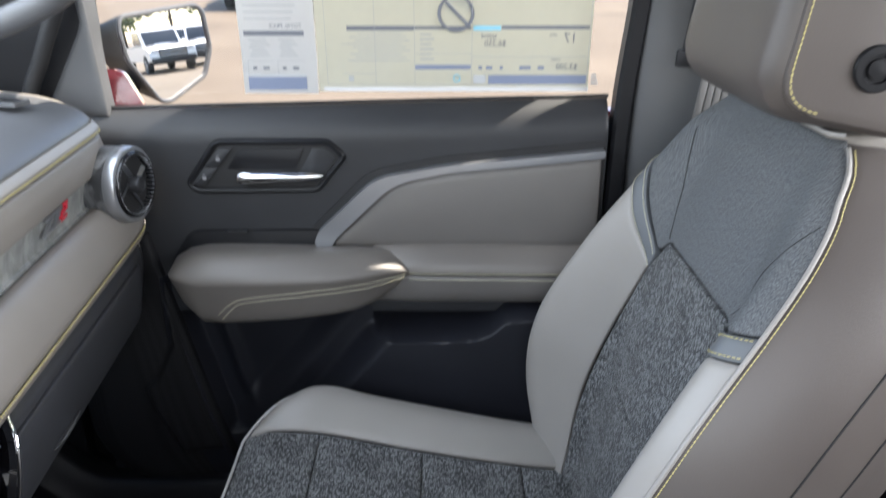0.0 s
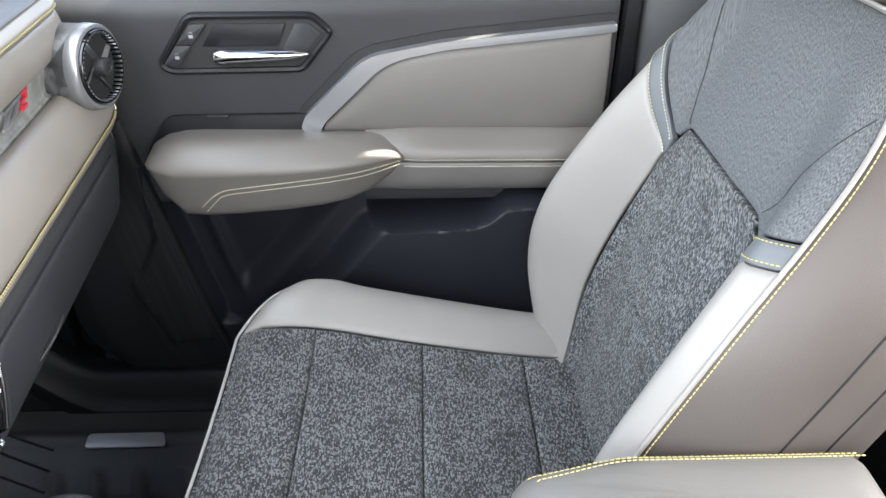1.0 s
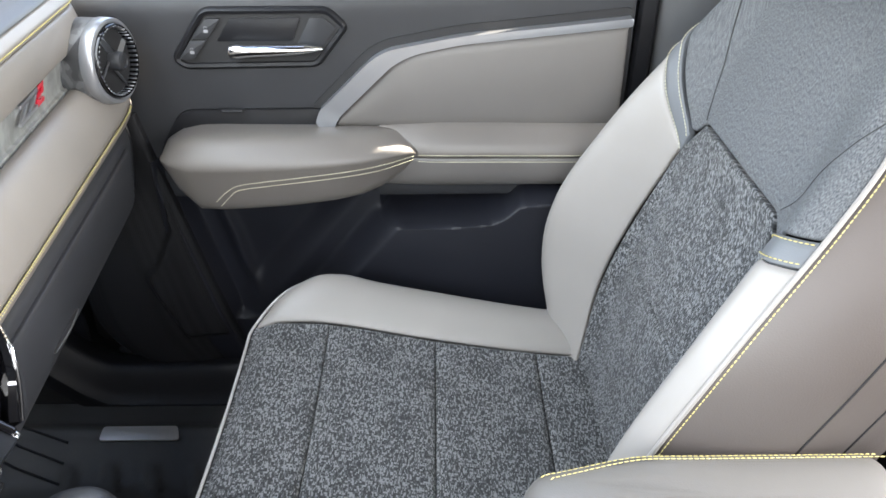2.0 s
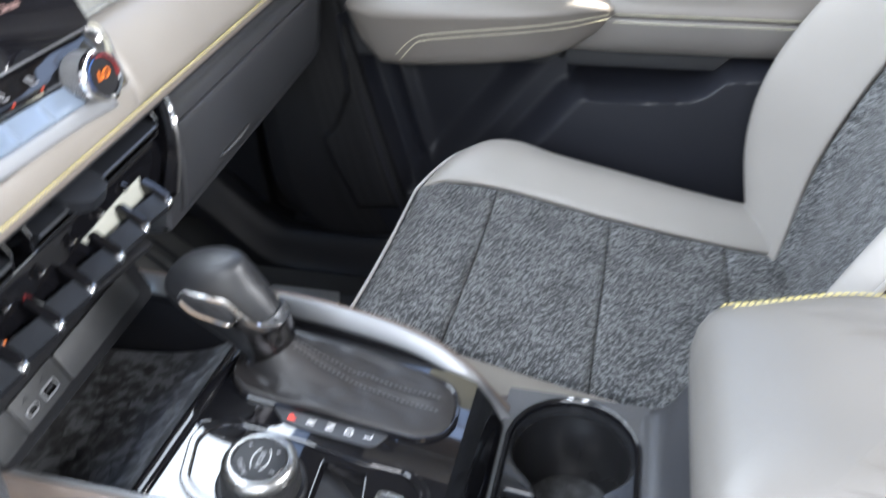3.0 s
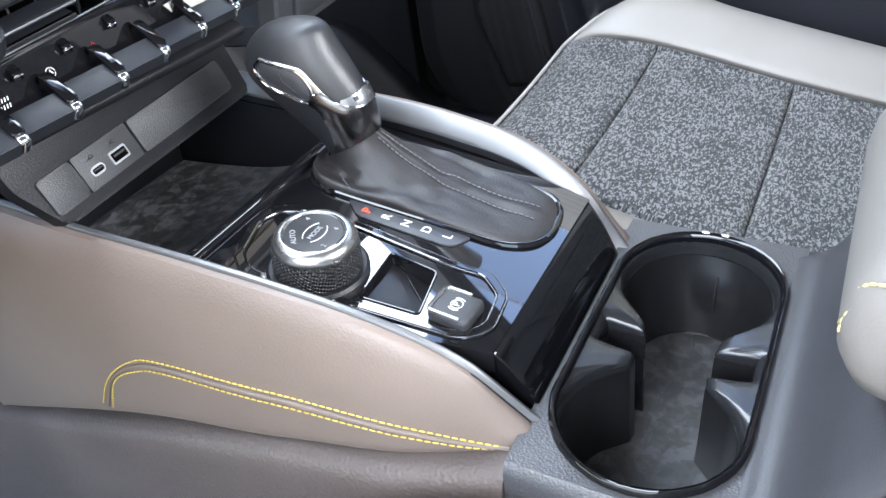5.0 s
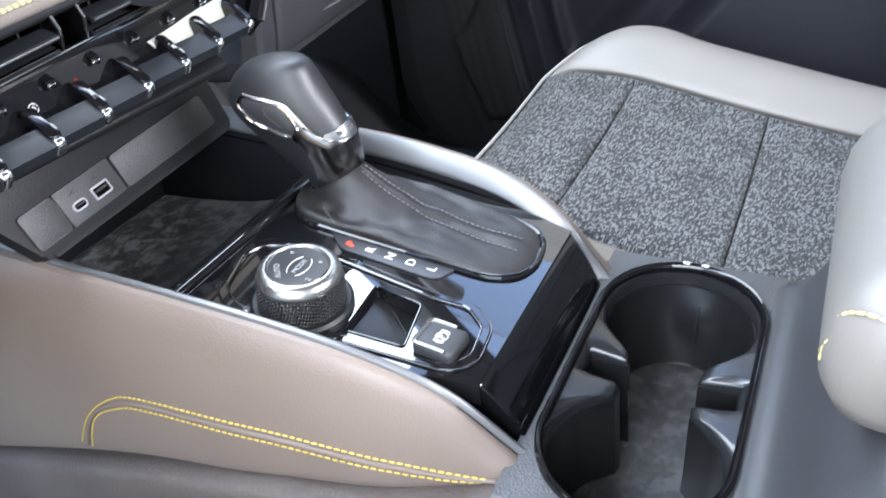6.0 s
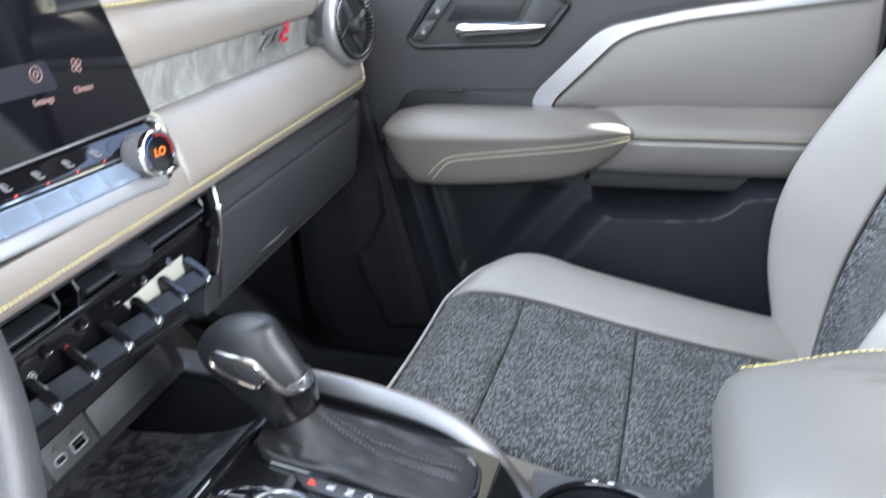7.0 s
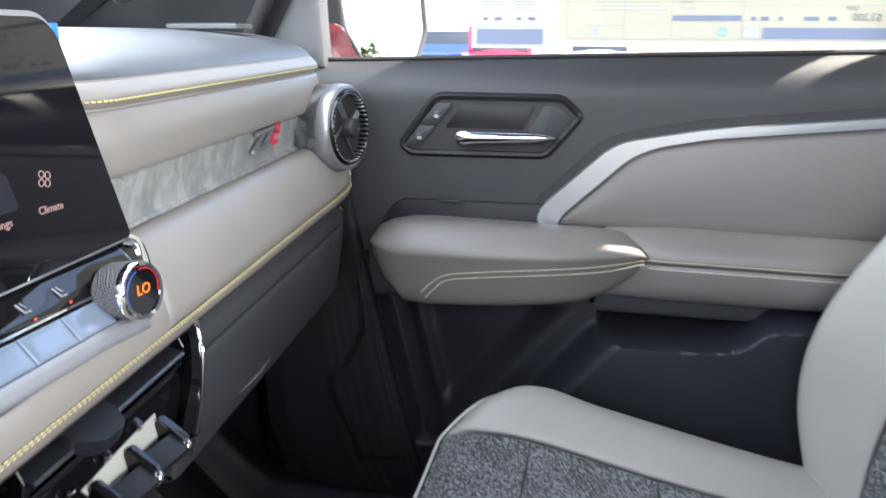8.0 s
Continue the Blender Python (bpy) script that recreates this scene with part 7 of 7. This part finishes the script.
tagged(part("rear_side_trim_driver", panel(lambda x, z: (x, -0.76 + 0.05 * step(0.9, 1.3, z), z), (0.30, 1.20, 0.05, 0.90), 10, 10, 0.03, 0.003, 0.01, 0.04, True), CHARCOAL), "charcoal rear side trim", "trim", kind="structure")
tagged(part("rear_wall", panel(lambda y, z: (1.24, y, z), (-0.80, 0.80, 0.03, 0.95), 8, 8, 0.03, 0, 0.01, 0.04), CHARCOAL), "charcoal cab rear wall", "wall", kind="structure")
bench = thing("rear_bench", "dark rear bench seat behind the front seats", "bench seat", at=(0.95, 0, 0.1))
part("bench_base", rbox(0.44, 1.30, 0.30, pose(0.92, 0, 0.20), 0.04), TAUPE_DEEP, bench)
part("bench_back", rbox(0.14, 1.30, 0.58, pose(1.12, 0, 0.62, 0, 8, 0), 0.04), TAUPE_DEEP, bench)


def roof_face(x, y):
    return (x, y, 1.372 - 0.05 * (abs(y) / 0.66) ** 3 - 0.03 * max(-x - 0.05, 0))


tagged(part("ceiling", panel(roof_face, (-0.40, 1.22, -0.68, 0.68), 24, 24, 0.03, 0, 0.02, 0.03, True), HEADLINER), "dark grey cloth headliner", "ceiling", kind="structure")
for sign in (1, -1):
    tagged(part("roof_rail", sweep(spline([(-0.28, sign * 0.66, 1.335), (0.3, sign * 0.69, 1.335), (1.22, sign * 0.68, 1.32)], 20), circle(0.035, 12), (0, -1, 0)), PILLAR), "grey roof rail trim", "roof rail", kind="structure")
    tagged(part("c_pillar", sweep([(1.22, sign * 0.72, 0.9), (1.22, sign * 0.67, 1.33)], circle(0.06, 10), (0, -1, 0)), PILLAR), "grey rear pillar trim", "pillar trim", kind="structure")
shield = tagged(part("windscreen", panel(lambda y, v: (-1.16 + 0.78 * v, y * (1 - 0.1 * v), 0.86 + 0.49 * v), (-0.75, 0.75, 0, 1), 8, 8, 0.005, 0, 0.01, 0.04), GLASS), "clear windscreen glass", "windscreen", kind="structure")
shield.visible_shadow = False
tagged(part("windscreen_cowl", tube([(-1.10, -0.72, 0.862), (-1.13, -0.3, 0.872), (-1.13, 0.3, 0.872), (-1.10, 0.72, 0.862)], 0.020, 8), BLACK), "black windscreen frit band", "trim", kind="structure")

rear_glass = tagged(part("window_3", panel(lambda y, z: (1.235, y, z), (-0.66, 0.66, 0.94, 1.34), 4, 4, 0.004, 0, 0.01, 0.04), GLASS), "clear rear window of the cab", "window", kind="structure")
rear_glass.visible_shadow = False
TINTED = see_through("privacy_glass", (0.10, 0.11, 0.11))
tagged(part("window_1", panel(lambda x, z: (x, 0.785 - 0.12 * (z - 0.9), z), (0.48, 1.20, 0.86, 1.34), 4, 4, 0.004, 0, 0.01), TINTED), "dark tinted rear side window", "window", kind="structure")
tagged(part("window_2", panel(lambda x, z: (x, -0.785 + 0.12 * (z - 0.9), z), (0.48, 1.20, 0.86, 1.34), 4, 4, 0.004, 0, 0.01, 0.04, True), TINTED), "dark tinted rear side window", "window", kind="structure")
tagged(part("b_pillar_driver", panel(lambda a, b: (0.34 + 0.16 * a, -0.76 + 0.10 * step(0.6, 1.0, b), 0.08 + 1.25 * b), (0, 1, 0, 1), 6, 12, 0.04, 0.006, 0.02, 0.03, True), PILLAR), "grey door pillar trim", "pillar trim", kind="structure")

# ---------------------------------------------------------------- window stickers
def sticker(name, label, x0, x1, z0, z1, tint):
    sheet = thing(name, label, "window sticker", "window stickers", at=((x0 + x1) / 2, 0.797, z0))
    y_of = lambda z: glass_y + 0.0125 - 0.12 * max(z - 0.9, 0)
    part("sheet", panel(lambda x, z: (x, y_of(z), z), (x0, x1, z0, z1), 4, 14, 0.0006, 0, 0.01, 0.03), paper(name + "_paper", tint, 0.5), sheet, "printed paper sheet")
    return sheet, y_of


INK = plain("grey_ink", (0.16, 0.17, 0.20), 0.8)
INK_PALE = plain("pale_grey_ink", (0.42, 0.43, 0.44), 0.8)
INK_BLUE = plain("slate_blue_ink", (0.18, 0.21, 0.30), 0.8)
INK_CYAN = plain("cyan_ink", (0.25, 0.55, 0.68), 0.8)


def ink(sheet, y_of, x0, x1, z0, z1, material, name="printed_bar"):
    part(name, panel(lambda x, z: (x, y_of(z) - 0.0011, z), (x0, x1, z0, z1), 1, 1, 0.0003, 0, 0.01, 0.1), material, sheet)


def word(sheet, y_of, text, x, z, size):
    """Lettering on the far side of the sheet reads mirrored from inside."""
    letters("printed_word", text, facing((x, y_of(z) - 0.0012, z), (-1, 0, 0), (0, 0.0, 1)), size, INK, sheet, 0.0001)


small, ys = sticker("price_sticker", "white printed price sticker on the side window", -0.318, -0.1995, 0.831, 1.06, (0.60, 0.60, 0.60))
ink(small, ys, -0.310, -0.217, 0.837, 0.857, INK_BLUE)
ink(small, ys, -0.310, -0.217, 0.857, 0.861, INK_PALE)
for x0, x1 in ((-0.309, -0.266), (-0.262, -0.218)):
    for z in (0.862, 0.882):
        ink(small, ys, x0, x1, z, z + 0.0007, INK_PALE)
    ink(small, ys, x0, x0 + 0.0007, 0.862, 0.882, INK_PALE)
    ink(small, ys, x0 + 0.008, x0 + 0.014, 0.869, 0.873, INK)
    ink(small, ys, x0 + 0.024, x0 + 0.034, 0.869, 0.873, INK)
for k in range(7):
    for x0, w in ((-0.305, 0.034), (-0.258, 0.030)):
        ink(small, ys, x0 + 0.002 * (k % 3), x0 + w - 0.003 * ((k * 5) % 4), 0.889 + 0.0042 * k, 0.8905 + 0.0042 * k, INK_PALE, "printed_line")
ink(small, ys, -0.311, -0.217, 0.921, 0.9285, INK)
word(small, ys, "TOTAL PRICE", -0.245, 0.936, 0.0085)
for k in range(8):
    ink(small, ys, -0.308, -0.235 + 0.004 * (k % 3), 0.946 + 0.010 * k, 0.948 + 0.010 * k, INK_PALE, "printed_line")

large, yl = sticker("fuel_economy_sticker", "cream printed price and economy sticker on window", -0.1985, 0.232, 0.834, 1.22, (0.60, 0.588, 0.51))
ink(large, yl, -0.190, 0.232, 0.8345, 0.8415, plain("white_margin", (0.6, 0.6, 0.6), 0.8), "white_margin")
for x in (-0.184, -0.107, -0.045, 0.045, 0.2285):
    ink(large, yl, x, x + 0.0007, 0.845, 1.07, INK_PALE, "printed_rule")
for z, x0, x1 in ((0.845, -0.184, 0.229), (0.862, -0.16, -0.107), (0.876, -0.045, 0.045), (0.893, -0.045, 0.045), (0.888, 0.045, 0.229), (0.908, -0.16, -0.107)):
    ink(large, yl, x0, x1, z, z + 0.0007, INK_PALE, "printed_rule")
ink(large, yl, -0.044, 0.044, 0.869, 0.8755, INK_BLUE)
ink(large, yl, 0.072, 0.228, 0.846, 0.860, INK_BLUE)
ink(large, yl, 0.048, 0.068, 0.847, 0.860, INK_PALE)
ink(large, yl, -0.150, -0.142, 0.850, 0.859, INK_PALE, "printed_block")
ink(large, yl, 0.047, 0.090, 0.929, 0.9365, INK_CYAN)
ink(large, yl, 0.091, 0.228, 0.931, 0.9365, INK)
ink(large, yl, -0.150, -0.045, 0.929, 0.936, INK)
ink(large, yl, -0.044, 0.044, 0.931, 0.9355, INK)
for k in range(9):
    ink(large, yl, -0.150 + 0.004 * ((k * 3) % 5), -0.052 - 0.006 * (k % 3), 0.882 + 0.0052 * k, 0.8832 + 0.0052 * k, INK_PALE, "printed_line")
    if k < 6:
        ink(large, yl, -0.036, -0.014 - 0.004 * (k % 2), 0.884 + 0.0076 * k, 0.8862 + 0.0076 * k, INK_PALE, "printed_line")
for x, w in ((0.056, 0.006), (0.068, 0.010), (0.090, 0.005), (0.121, 0.018), (0.150, 0.010)):
    ink(large, yl, x, x + w, 0.869, 0.874, INK_BLUE, "printed_mark")
word(large, yl, "$3,200", 0.196, 0.873, 0.0125)
word(large, yl, "COST", 0.178, 0.884, 0.006)
word(large, yl, "$6,250", 0.082, 0.909, 0.0125)
word(large, yl, "spend", 0.072, 0.921, 0.0105)
word(large, yl, "17", 0.199, 0.917, 0.021)
word(large, yl, "MPG", 0.172, 0.922, 0.006)
part("printed_seal", tube([(0.022 + 0.005 * math.cos(a), yl(0.855) - 0.0012, 0.855 + 0.005 * math.sin(a)) for a in np.linspace(0, 6.283, 18, endpoint=False)], 0.0011, 5, (0, -1, 0), True), INK_CYAN, large, "blue printed seal")
part("printed_ring", tube([(0.020 + 0.026 * math.cos(a), yl(0.95) - 0.0015, 0.955 + 0.026 * math.sin(a)) for a in np.linspace(0, 6.283, 36, endpoint=False)], 0.0026, 6, (0, -1, 0), True), INK, large, "dark printed ring")
part("printed_slash", tube([(0.004, yl(0.95) - 0.0016, 0.972), (0.040, yl(0.95) - 0.0016, 0.936)], 0.0026, 6, (0, -1, 0)), INK, large, "dark printed slash")
etch = thing("window_etching", "small printed marks in the window corner", "window mark", at=(0.24, 0.80, 0.85))
for k in range(4):
    part("mark", panel(lambda x, z: (x, glass_y + 0.012, z), (0.236, 0.247 - 0.001 * k, 0.845 + 0.0045 * k, 0.848 + 0.0045 * k), 1, 1, 0.0003, 0, 0.01, 0.1), INK_PALE, etch)

# ---------------------------------------------------------------- door mirror outside
mirror = thing("door_mirror", "black door mirror with dark red base", "door mirror", at=(-0.53, 0.95, 0.82))
mirror_at = Vector((-0.525, 1.06, 0.857))
mirror_n = Vector((0.86, -0.50, 0.068)).normalized()
mirror_side = Vector((0, 0, 1)).cross(mirror_n).normalized()
MM = facing(mirror_at, mirror_side, mirror_n.cross(mirror_side))
mirror_outline = fillet([(-0.098, 0.078), (0.086, 0.088), (0.104, 0.074), (0.110, 0.0), (0.085, -0.052), (-0.015, -0.090), (-0.040, -0.086), (-0.098, 0.0), (-0.104, 0.055)], 0.012)
part("mirror_glass", slab([(p.x * 0.93, p.y * 0.93) for p in mirror_outline], MM @ Matrix.Translation((0, 0, -0.004)), 0.003, 0), MIRROR, mirror, "mirror glass")
part("mirror_housing", slab(mirror_outline, MM @ Matrix.Translation((0, 0, -0.0045)) @ Matrix.Diagonal((1, 1, -1, 1)), 0.10, 0.03, 3, 0.25), BLACK, mirror, "black mirror housing")
part("mirror_rim", tube([MM @ Vector((p.x * 0.97, p.y * 0.97, 0)) for p in mirror_outline], 0.0045, 8, tuple(mirror_n), True), GREY_SOFT, mirror, "grey mirror rim")
CAR_RED = plain("dark_red_paint", (0.09, 0.008, 0.013), 0.25, 0.0, 0.8)
part("mirror_base", slab(fillet([(-0.09, -0.035), (0.10, -0.035), (0.07, 0.028), (-0.05, 0.045)], 0.01), facing((-0.60, 0.845, 0.828), (1, 0.25, 0), (0, 0.2, 1)), 0.04, 0.01, 2), CAR_RED, mirror, "dark red mirror base")
part("mirror_arm", tube(spline([(-0.62, 0.83, 0.79), (-0.61, 0.93, 0.785), (-0.60, 1.03, 0.80)], 12), 0.024, 12), BLACK, mirror)
part("door_shell", panel(lambda x, z: (x, 0.805, z), (-1.15, 0.30, 0.0, 0.79), 6, 6, 0.02, 0, 0.01, 0.04), BLACK, door)
part("red_door_skin", panel(lambda x, z: (x, 0.845 + 0.03 * (0.8 - z), z), (-1.6, 0.30, 0.0, 0.80), 10, 10, 0.03, 0.005, 0.02, 0.03, True), CAR_RED, door, "dark red outer door skin")

# ---------------------------------------------------------------- outside: lot, parked vehicles, trees
GROUND_Z = -0.62
asphalt = Nodes("sunlit_concrete").set(Roughness=0.9)
at = asphalt.coords()
blotch = asphalt.add("ShaderNodeTexNoise", Scale=0.5, Detail=8.0)
asphalt.link(at, blotch.inputs["Vector"])
asphalt.link(asphalt.ramp(blotch.outputs[0], [(0.3, (0.105, 0.078, 0.053)), (0.7, (0.15, 0.114, 0.08))]), asphalt.bsdf.inputs["Base Color"])
grit = asphalt.add("ShaderNodeTexNoise", Scale=80.0, Detail=4.0)
asphalt.link(at, grit.inputs["Vector"])
asphalt.bump(grit.outputs[0], 0.4, 0.01)
tagged(part("ground", panel(lambda x, y: (x, y, GROUND_Z), (-400, 400, -400, 400), 10, 10, 0.1, 0, 0.1, 0.05), asphalt.mat), "sunlit tan concrete parking lot", "ground", kind="structure")
WHITE_PAINT = plain("white_car_paint", (0.78, 0.78, 0.78), 0.2, 0.0, 0.7)
BLUE_PAINT = plain("blue_car_paint", (0.02, 0.05, 0.28), 0.2, 0.0, 0.8)
BRIGHT_RED = plain("red_car_paint", (0.50, 0.02, 0.06), 0.2, 0.0, 0.8)
DARK_GLASS = plain("dark_car_glass", (0.03, 0.035, 0.04), 0.05, 0.0, 0.5)
TYRE = plain("tyre_rubber", (0.02, 0.02, 0.02), 0.8)


def parked(label, paint, at, turn, pickup):
    """A parked vehicle, 5.2 m long, nose along its own +x."""
    car = thing("parked_pickup" if pickup else "parked_car", label, "pickup" if pickup else "car", "parked vehicles", at=at)
    P = Matrix.Translation(at) @ pose(0, 0, 0, 0, 0, turn)
    side = [(-2.6, 0.45), (-2.6, 1.05), (-2.5, 1.10), (-0.9, 1.10), (1.1, 1.12), (2.3, 1.05), (2.58, 0.9), (2.6, 0.45)]
    wide, floor_z = 0.95, 0.45

    def hull(profile, half, pinch):
        rings = []
        for s in np.linspace(-1, 1, 9):
            k = 1 - pinch * abs(s) ** 4
            mid_z = sum(z for x, z in profile) / len(profile)
            rings.append([P @ Vector((x * (1 - 0.03 * abs(s) ** 3), s * half, mid_z + (z - mid_z) * k)) for x, z in fillet(profile, 0.06, 3)])
        return loft(rings)

    part("body", hull(side, wide, 0.10), paint, car, "", 30)
    if pickup:
        cab = [(-0.85, 1.08), (-0.75, 1.70), (-0.6, 1.78), (0.35, 1.78), (0.55, 1.72), (1.15, 1.10)]
        part("bed_well", rbox(1.5, 1.5, 0.05, P @ Matrix.Translation((-1.7, 0, 1.105)), 0.01), BLACK, car, "dark truck bed")
    else:
        cab = [(-2.45, 1.08), (-2.2, 1.55), (-2.0, 1.62), (0.1, 1.62), (0.3, 1.58), (1.1, 1.10)]
    part("cabin", hull(cab, 0.80, 0.05), paint, car, "", 30)
    x0, x1 = (-0.72, 0.52) if pickup else (-2.15, 0.30)
    top = 1.68 if pickup else 1.54
    for s in (-1, 1):
        for n in range(2):
            a0, a1 = x0 + (x1 - x0) * n / 2 + 0.04, x0 + (x1 - x0) * (n + 1) / 2 - 0.04
            lean = 0.30 if n else 0.0
            outline = fillet([(a0, 1.15), (a1 + lean, 1.15), (a1, top), (a0 + (0 if n else 0.1), top)], 0.04)
            F = P @ (facing((0, s * 0.802, 0), (1, 0, 0), (0, 0, 1)) if s < 0 else facing((0, s * 0.802, 0), (-1, 0, 0), (0, 0, 1)))
            part("side_window", slab([(p.x if s < 0 else -p.x, p.y) for p in outline], F, 0.012, 0.004, 1), DARK_GLASS, car, "dark side window")
        part("headlight", rbox(0.10, 0.42, 0.16, P @ Matrix.Translation((2.52, s * 0.66, 0.92)), 0.04), SATIN, car, "clear headlight")
    fx, fz, slope = (0.86, 1.42, 48) if pickup else (0.72, 1.36, 52)
    part("windscreen", rbox(0.02, 1.40, 0.78 if pickup else 0.68, P @ Matrix.Translation((fx, 0, fz)) @ pose(0, 0, 0, 0, -slope + 8, 0), 0.01), DARK_GLASS, car, "dark windscreen")
    part("grille", rbox(0.08, 1.15, 0.36, P @ Matrix.Translation((2.58, 0, 0.82)), 0.03), BLACK, car, "black grille")
    for n in range(3):
        part("grille_bar", rbox(0.03, 1.1, 0.03, P @ Matrix.Translation((2.625, 0, 0.71 + 0.11 * n)), 0.01), CHROME, car, "chrome grille bar")
    part("bumper", rbox(0.20, 1.80, 0.26, P @ Matrix.Translation((2.56, 0, 0.50)), 0.06), BLACK if pickup else paint, car, "front bumper")
    for x in (-1.65, 1.65):
        for s in (-1, 1):
            Q = P @ Matrix.Translation((x, s * 0.86, 0.38)) @ pose(0, 0, 0, 90 * -s, 0, 0)
            tyre = part("wheel", lathe([(0.20, -0.10), (0.36, -0.11), (0.385, -0.06), (0.385, 0.08), (0.36, 0.115), (0.24, 0.11)], Q, 32), TYRE, car, "black tyre on alloy rim")
            part("rim", lathe([(0.235, 0.06), (0.235, 0.112), (0.20, 0.095), (0.08, 0.085), (0.06, 0.10), (0.0, 0.10)], Q, 24), SATIN, tyre, "silver alloy rim")
            for k in range(5):
                part("spoke", rbox(0.17, 0.045, 0.03, Q @ pose(0, 0, 0, 0, 0, 72 * k) @ Matrix.Translation((0.13, 0, 0.10)), 0.01), SATIN, tyre)
    return car


G0 = GROUND_Z
parked("white pickup parked in the sunlit lot", WHITE_PAINT, (34.0, 6.7, G0), 176, True)
parked("white pickup with chrome grille parked in the lot", WHITE_PAINT, (36.0, 9.2, G0), 192, True)
parked("white pickup parked farther along the row", WHITE_PAINT, (47.0, 10.6, G0), 184, True)
parked("red pickup parked across the lot", BRIGHT_RED, (-3.2, 20.6, G0), -80, True)
parked("blue car parked close beside a red pickup", BLUE_PAINT, (-4.9, 22.4, G0), -84, False)
parked("white car parked far across the lot", WHITE_PAINT, (-13.5, 34.0, G0), -86, False)
parked("white pickup parked far across the lot", WHITE_PAINT, (-16.5, 36.0, G0), -86, True)
parked("white pickup parked across the lot", WHITE_PAINT, (-0.6, 21.5, G0), -88, True)

BARK = grained("bark", (0.10, 0.07, 0.05), 0.9, 20, 0.9, 0.3)
LEAVES = foliage("tree_leaves", (0.10, 0.13, 0.03))


def tree(x, y, tall, seed):
    rng = random.Random(seed)
    ob = thing("tree", "leafy green tree at the edge of the lot", "tree", "trees", at=(x, y, GROUND_Z))
    trunk = [tube([(x, y, GROUND_Z), (x + 0.1, y, GROUND_Z + tall * 0.3), (x, y + 0.1, GROUND_Z + tall * 0.7)], 0.18, 8, (1, 0, 0), scale=lambda t: 1 - 0.6 * t)]
    tips = []
    for k in range(9):
        a, z0 = rng.uniform(0, 6.28), GROUND_Z + tall * rng.uniform(0.3, 0.6)
        reach = tall * rng.uniform(0.18, 0.34)
        tip = (x + reach * math.cos(a), y + reach * math.sin(a), z0 + tall * rng.uniform(0.1, 0.38))
        tips.append(tip)
        trunk.append(tube([(x, y, z0), ((x + tip[0]) / 2, (y + tip[1]) / 2, (z0 + tip[2]) / 2 - 0.1), tip], 0.07, 6, (0.3, 0.2, 1), scale=lambda t: 1 - 0.7 * t))
    part("trunk", join(*trunk), BARK, ob)
    verts, faces = [], []
    for tip in tips + [(x, y, GROUND_Z + tall * 0.85)]:
        for k in range(150):
            d = Vector((rng.gauss(0, 1), rng.gauss(0, 1), rng.gauss(0, 0.8))) * tall * 0.085
            c, s = Vector(tip) + d, tall * rng.uniform(0.035, 0.065)
            u = Vector((rng.gauss(0, 1), rng.gauss(0, 1), rng.gauss(0, 1))).normalized()
            w = u.orthogonal().normalized()
            b = len(verts)
            verts += [c - u * s, c + w * s * 0.5, c + u * s, c - w * s * 0.5]
            faces.append((b, b + 1, b + 2, b + 3))
    tagged(part("crown", (verts, faces), LEAVES, ob), kind="stuff")


for k, (x, y, tall) in enumerate([(-62, 70, 6), (-48, 76, 5), (70, 9, 7), (74, 15, 8), (76, 21, 6.5), (84, 12, 9)]):
    tree(x, y, tall, k)
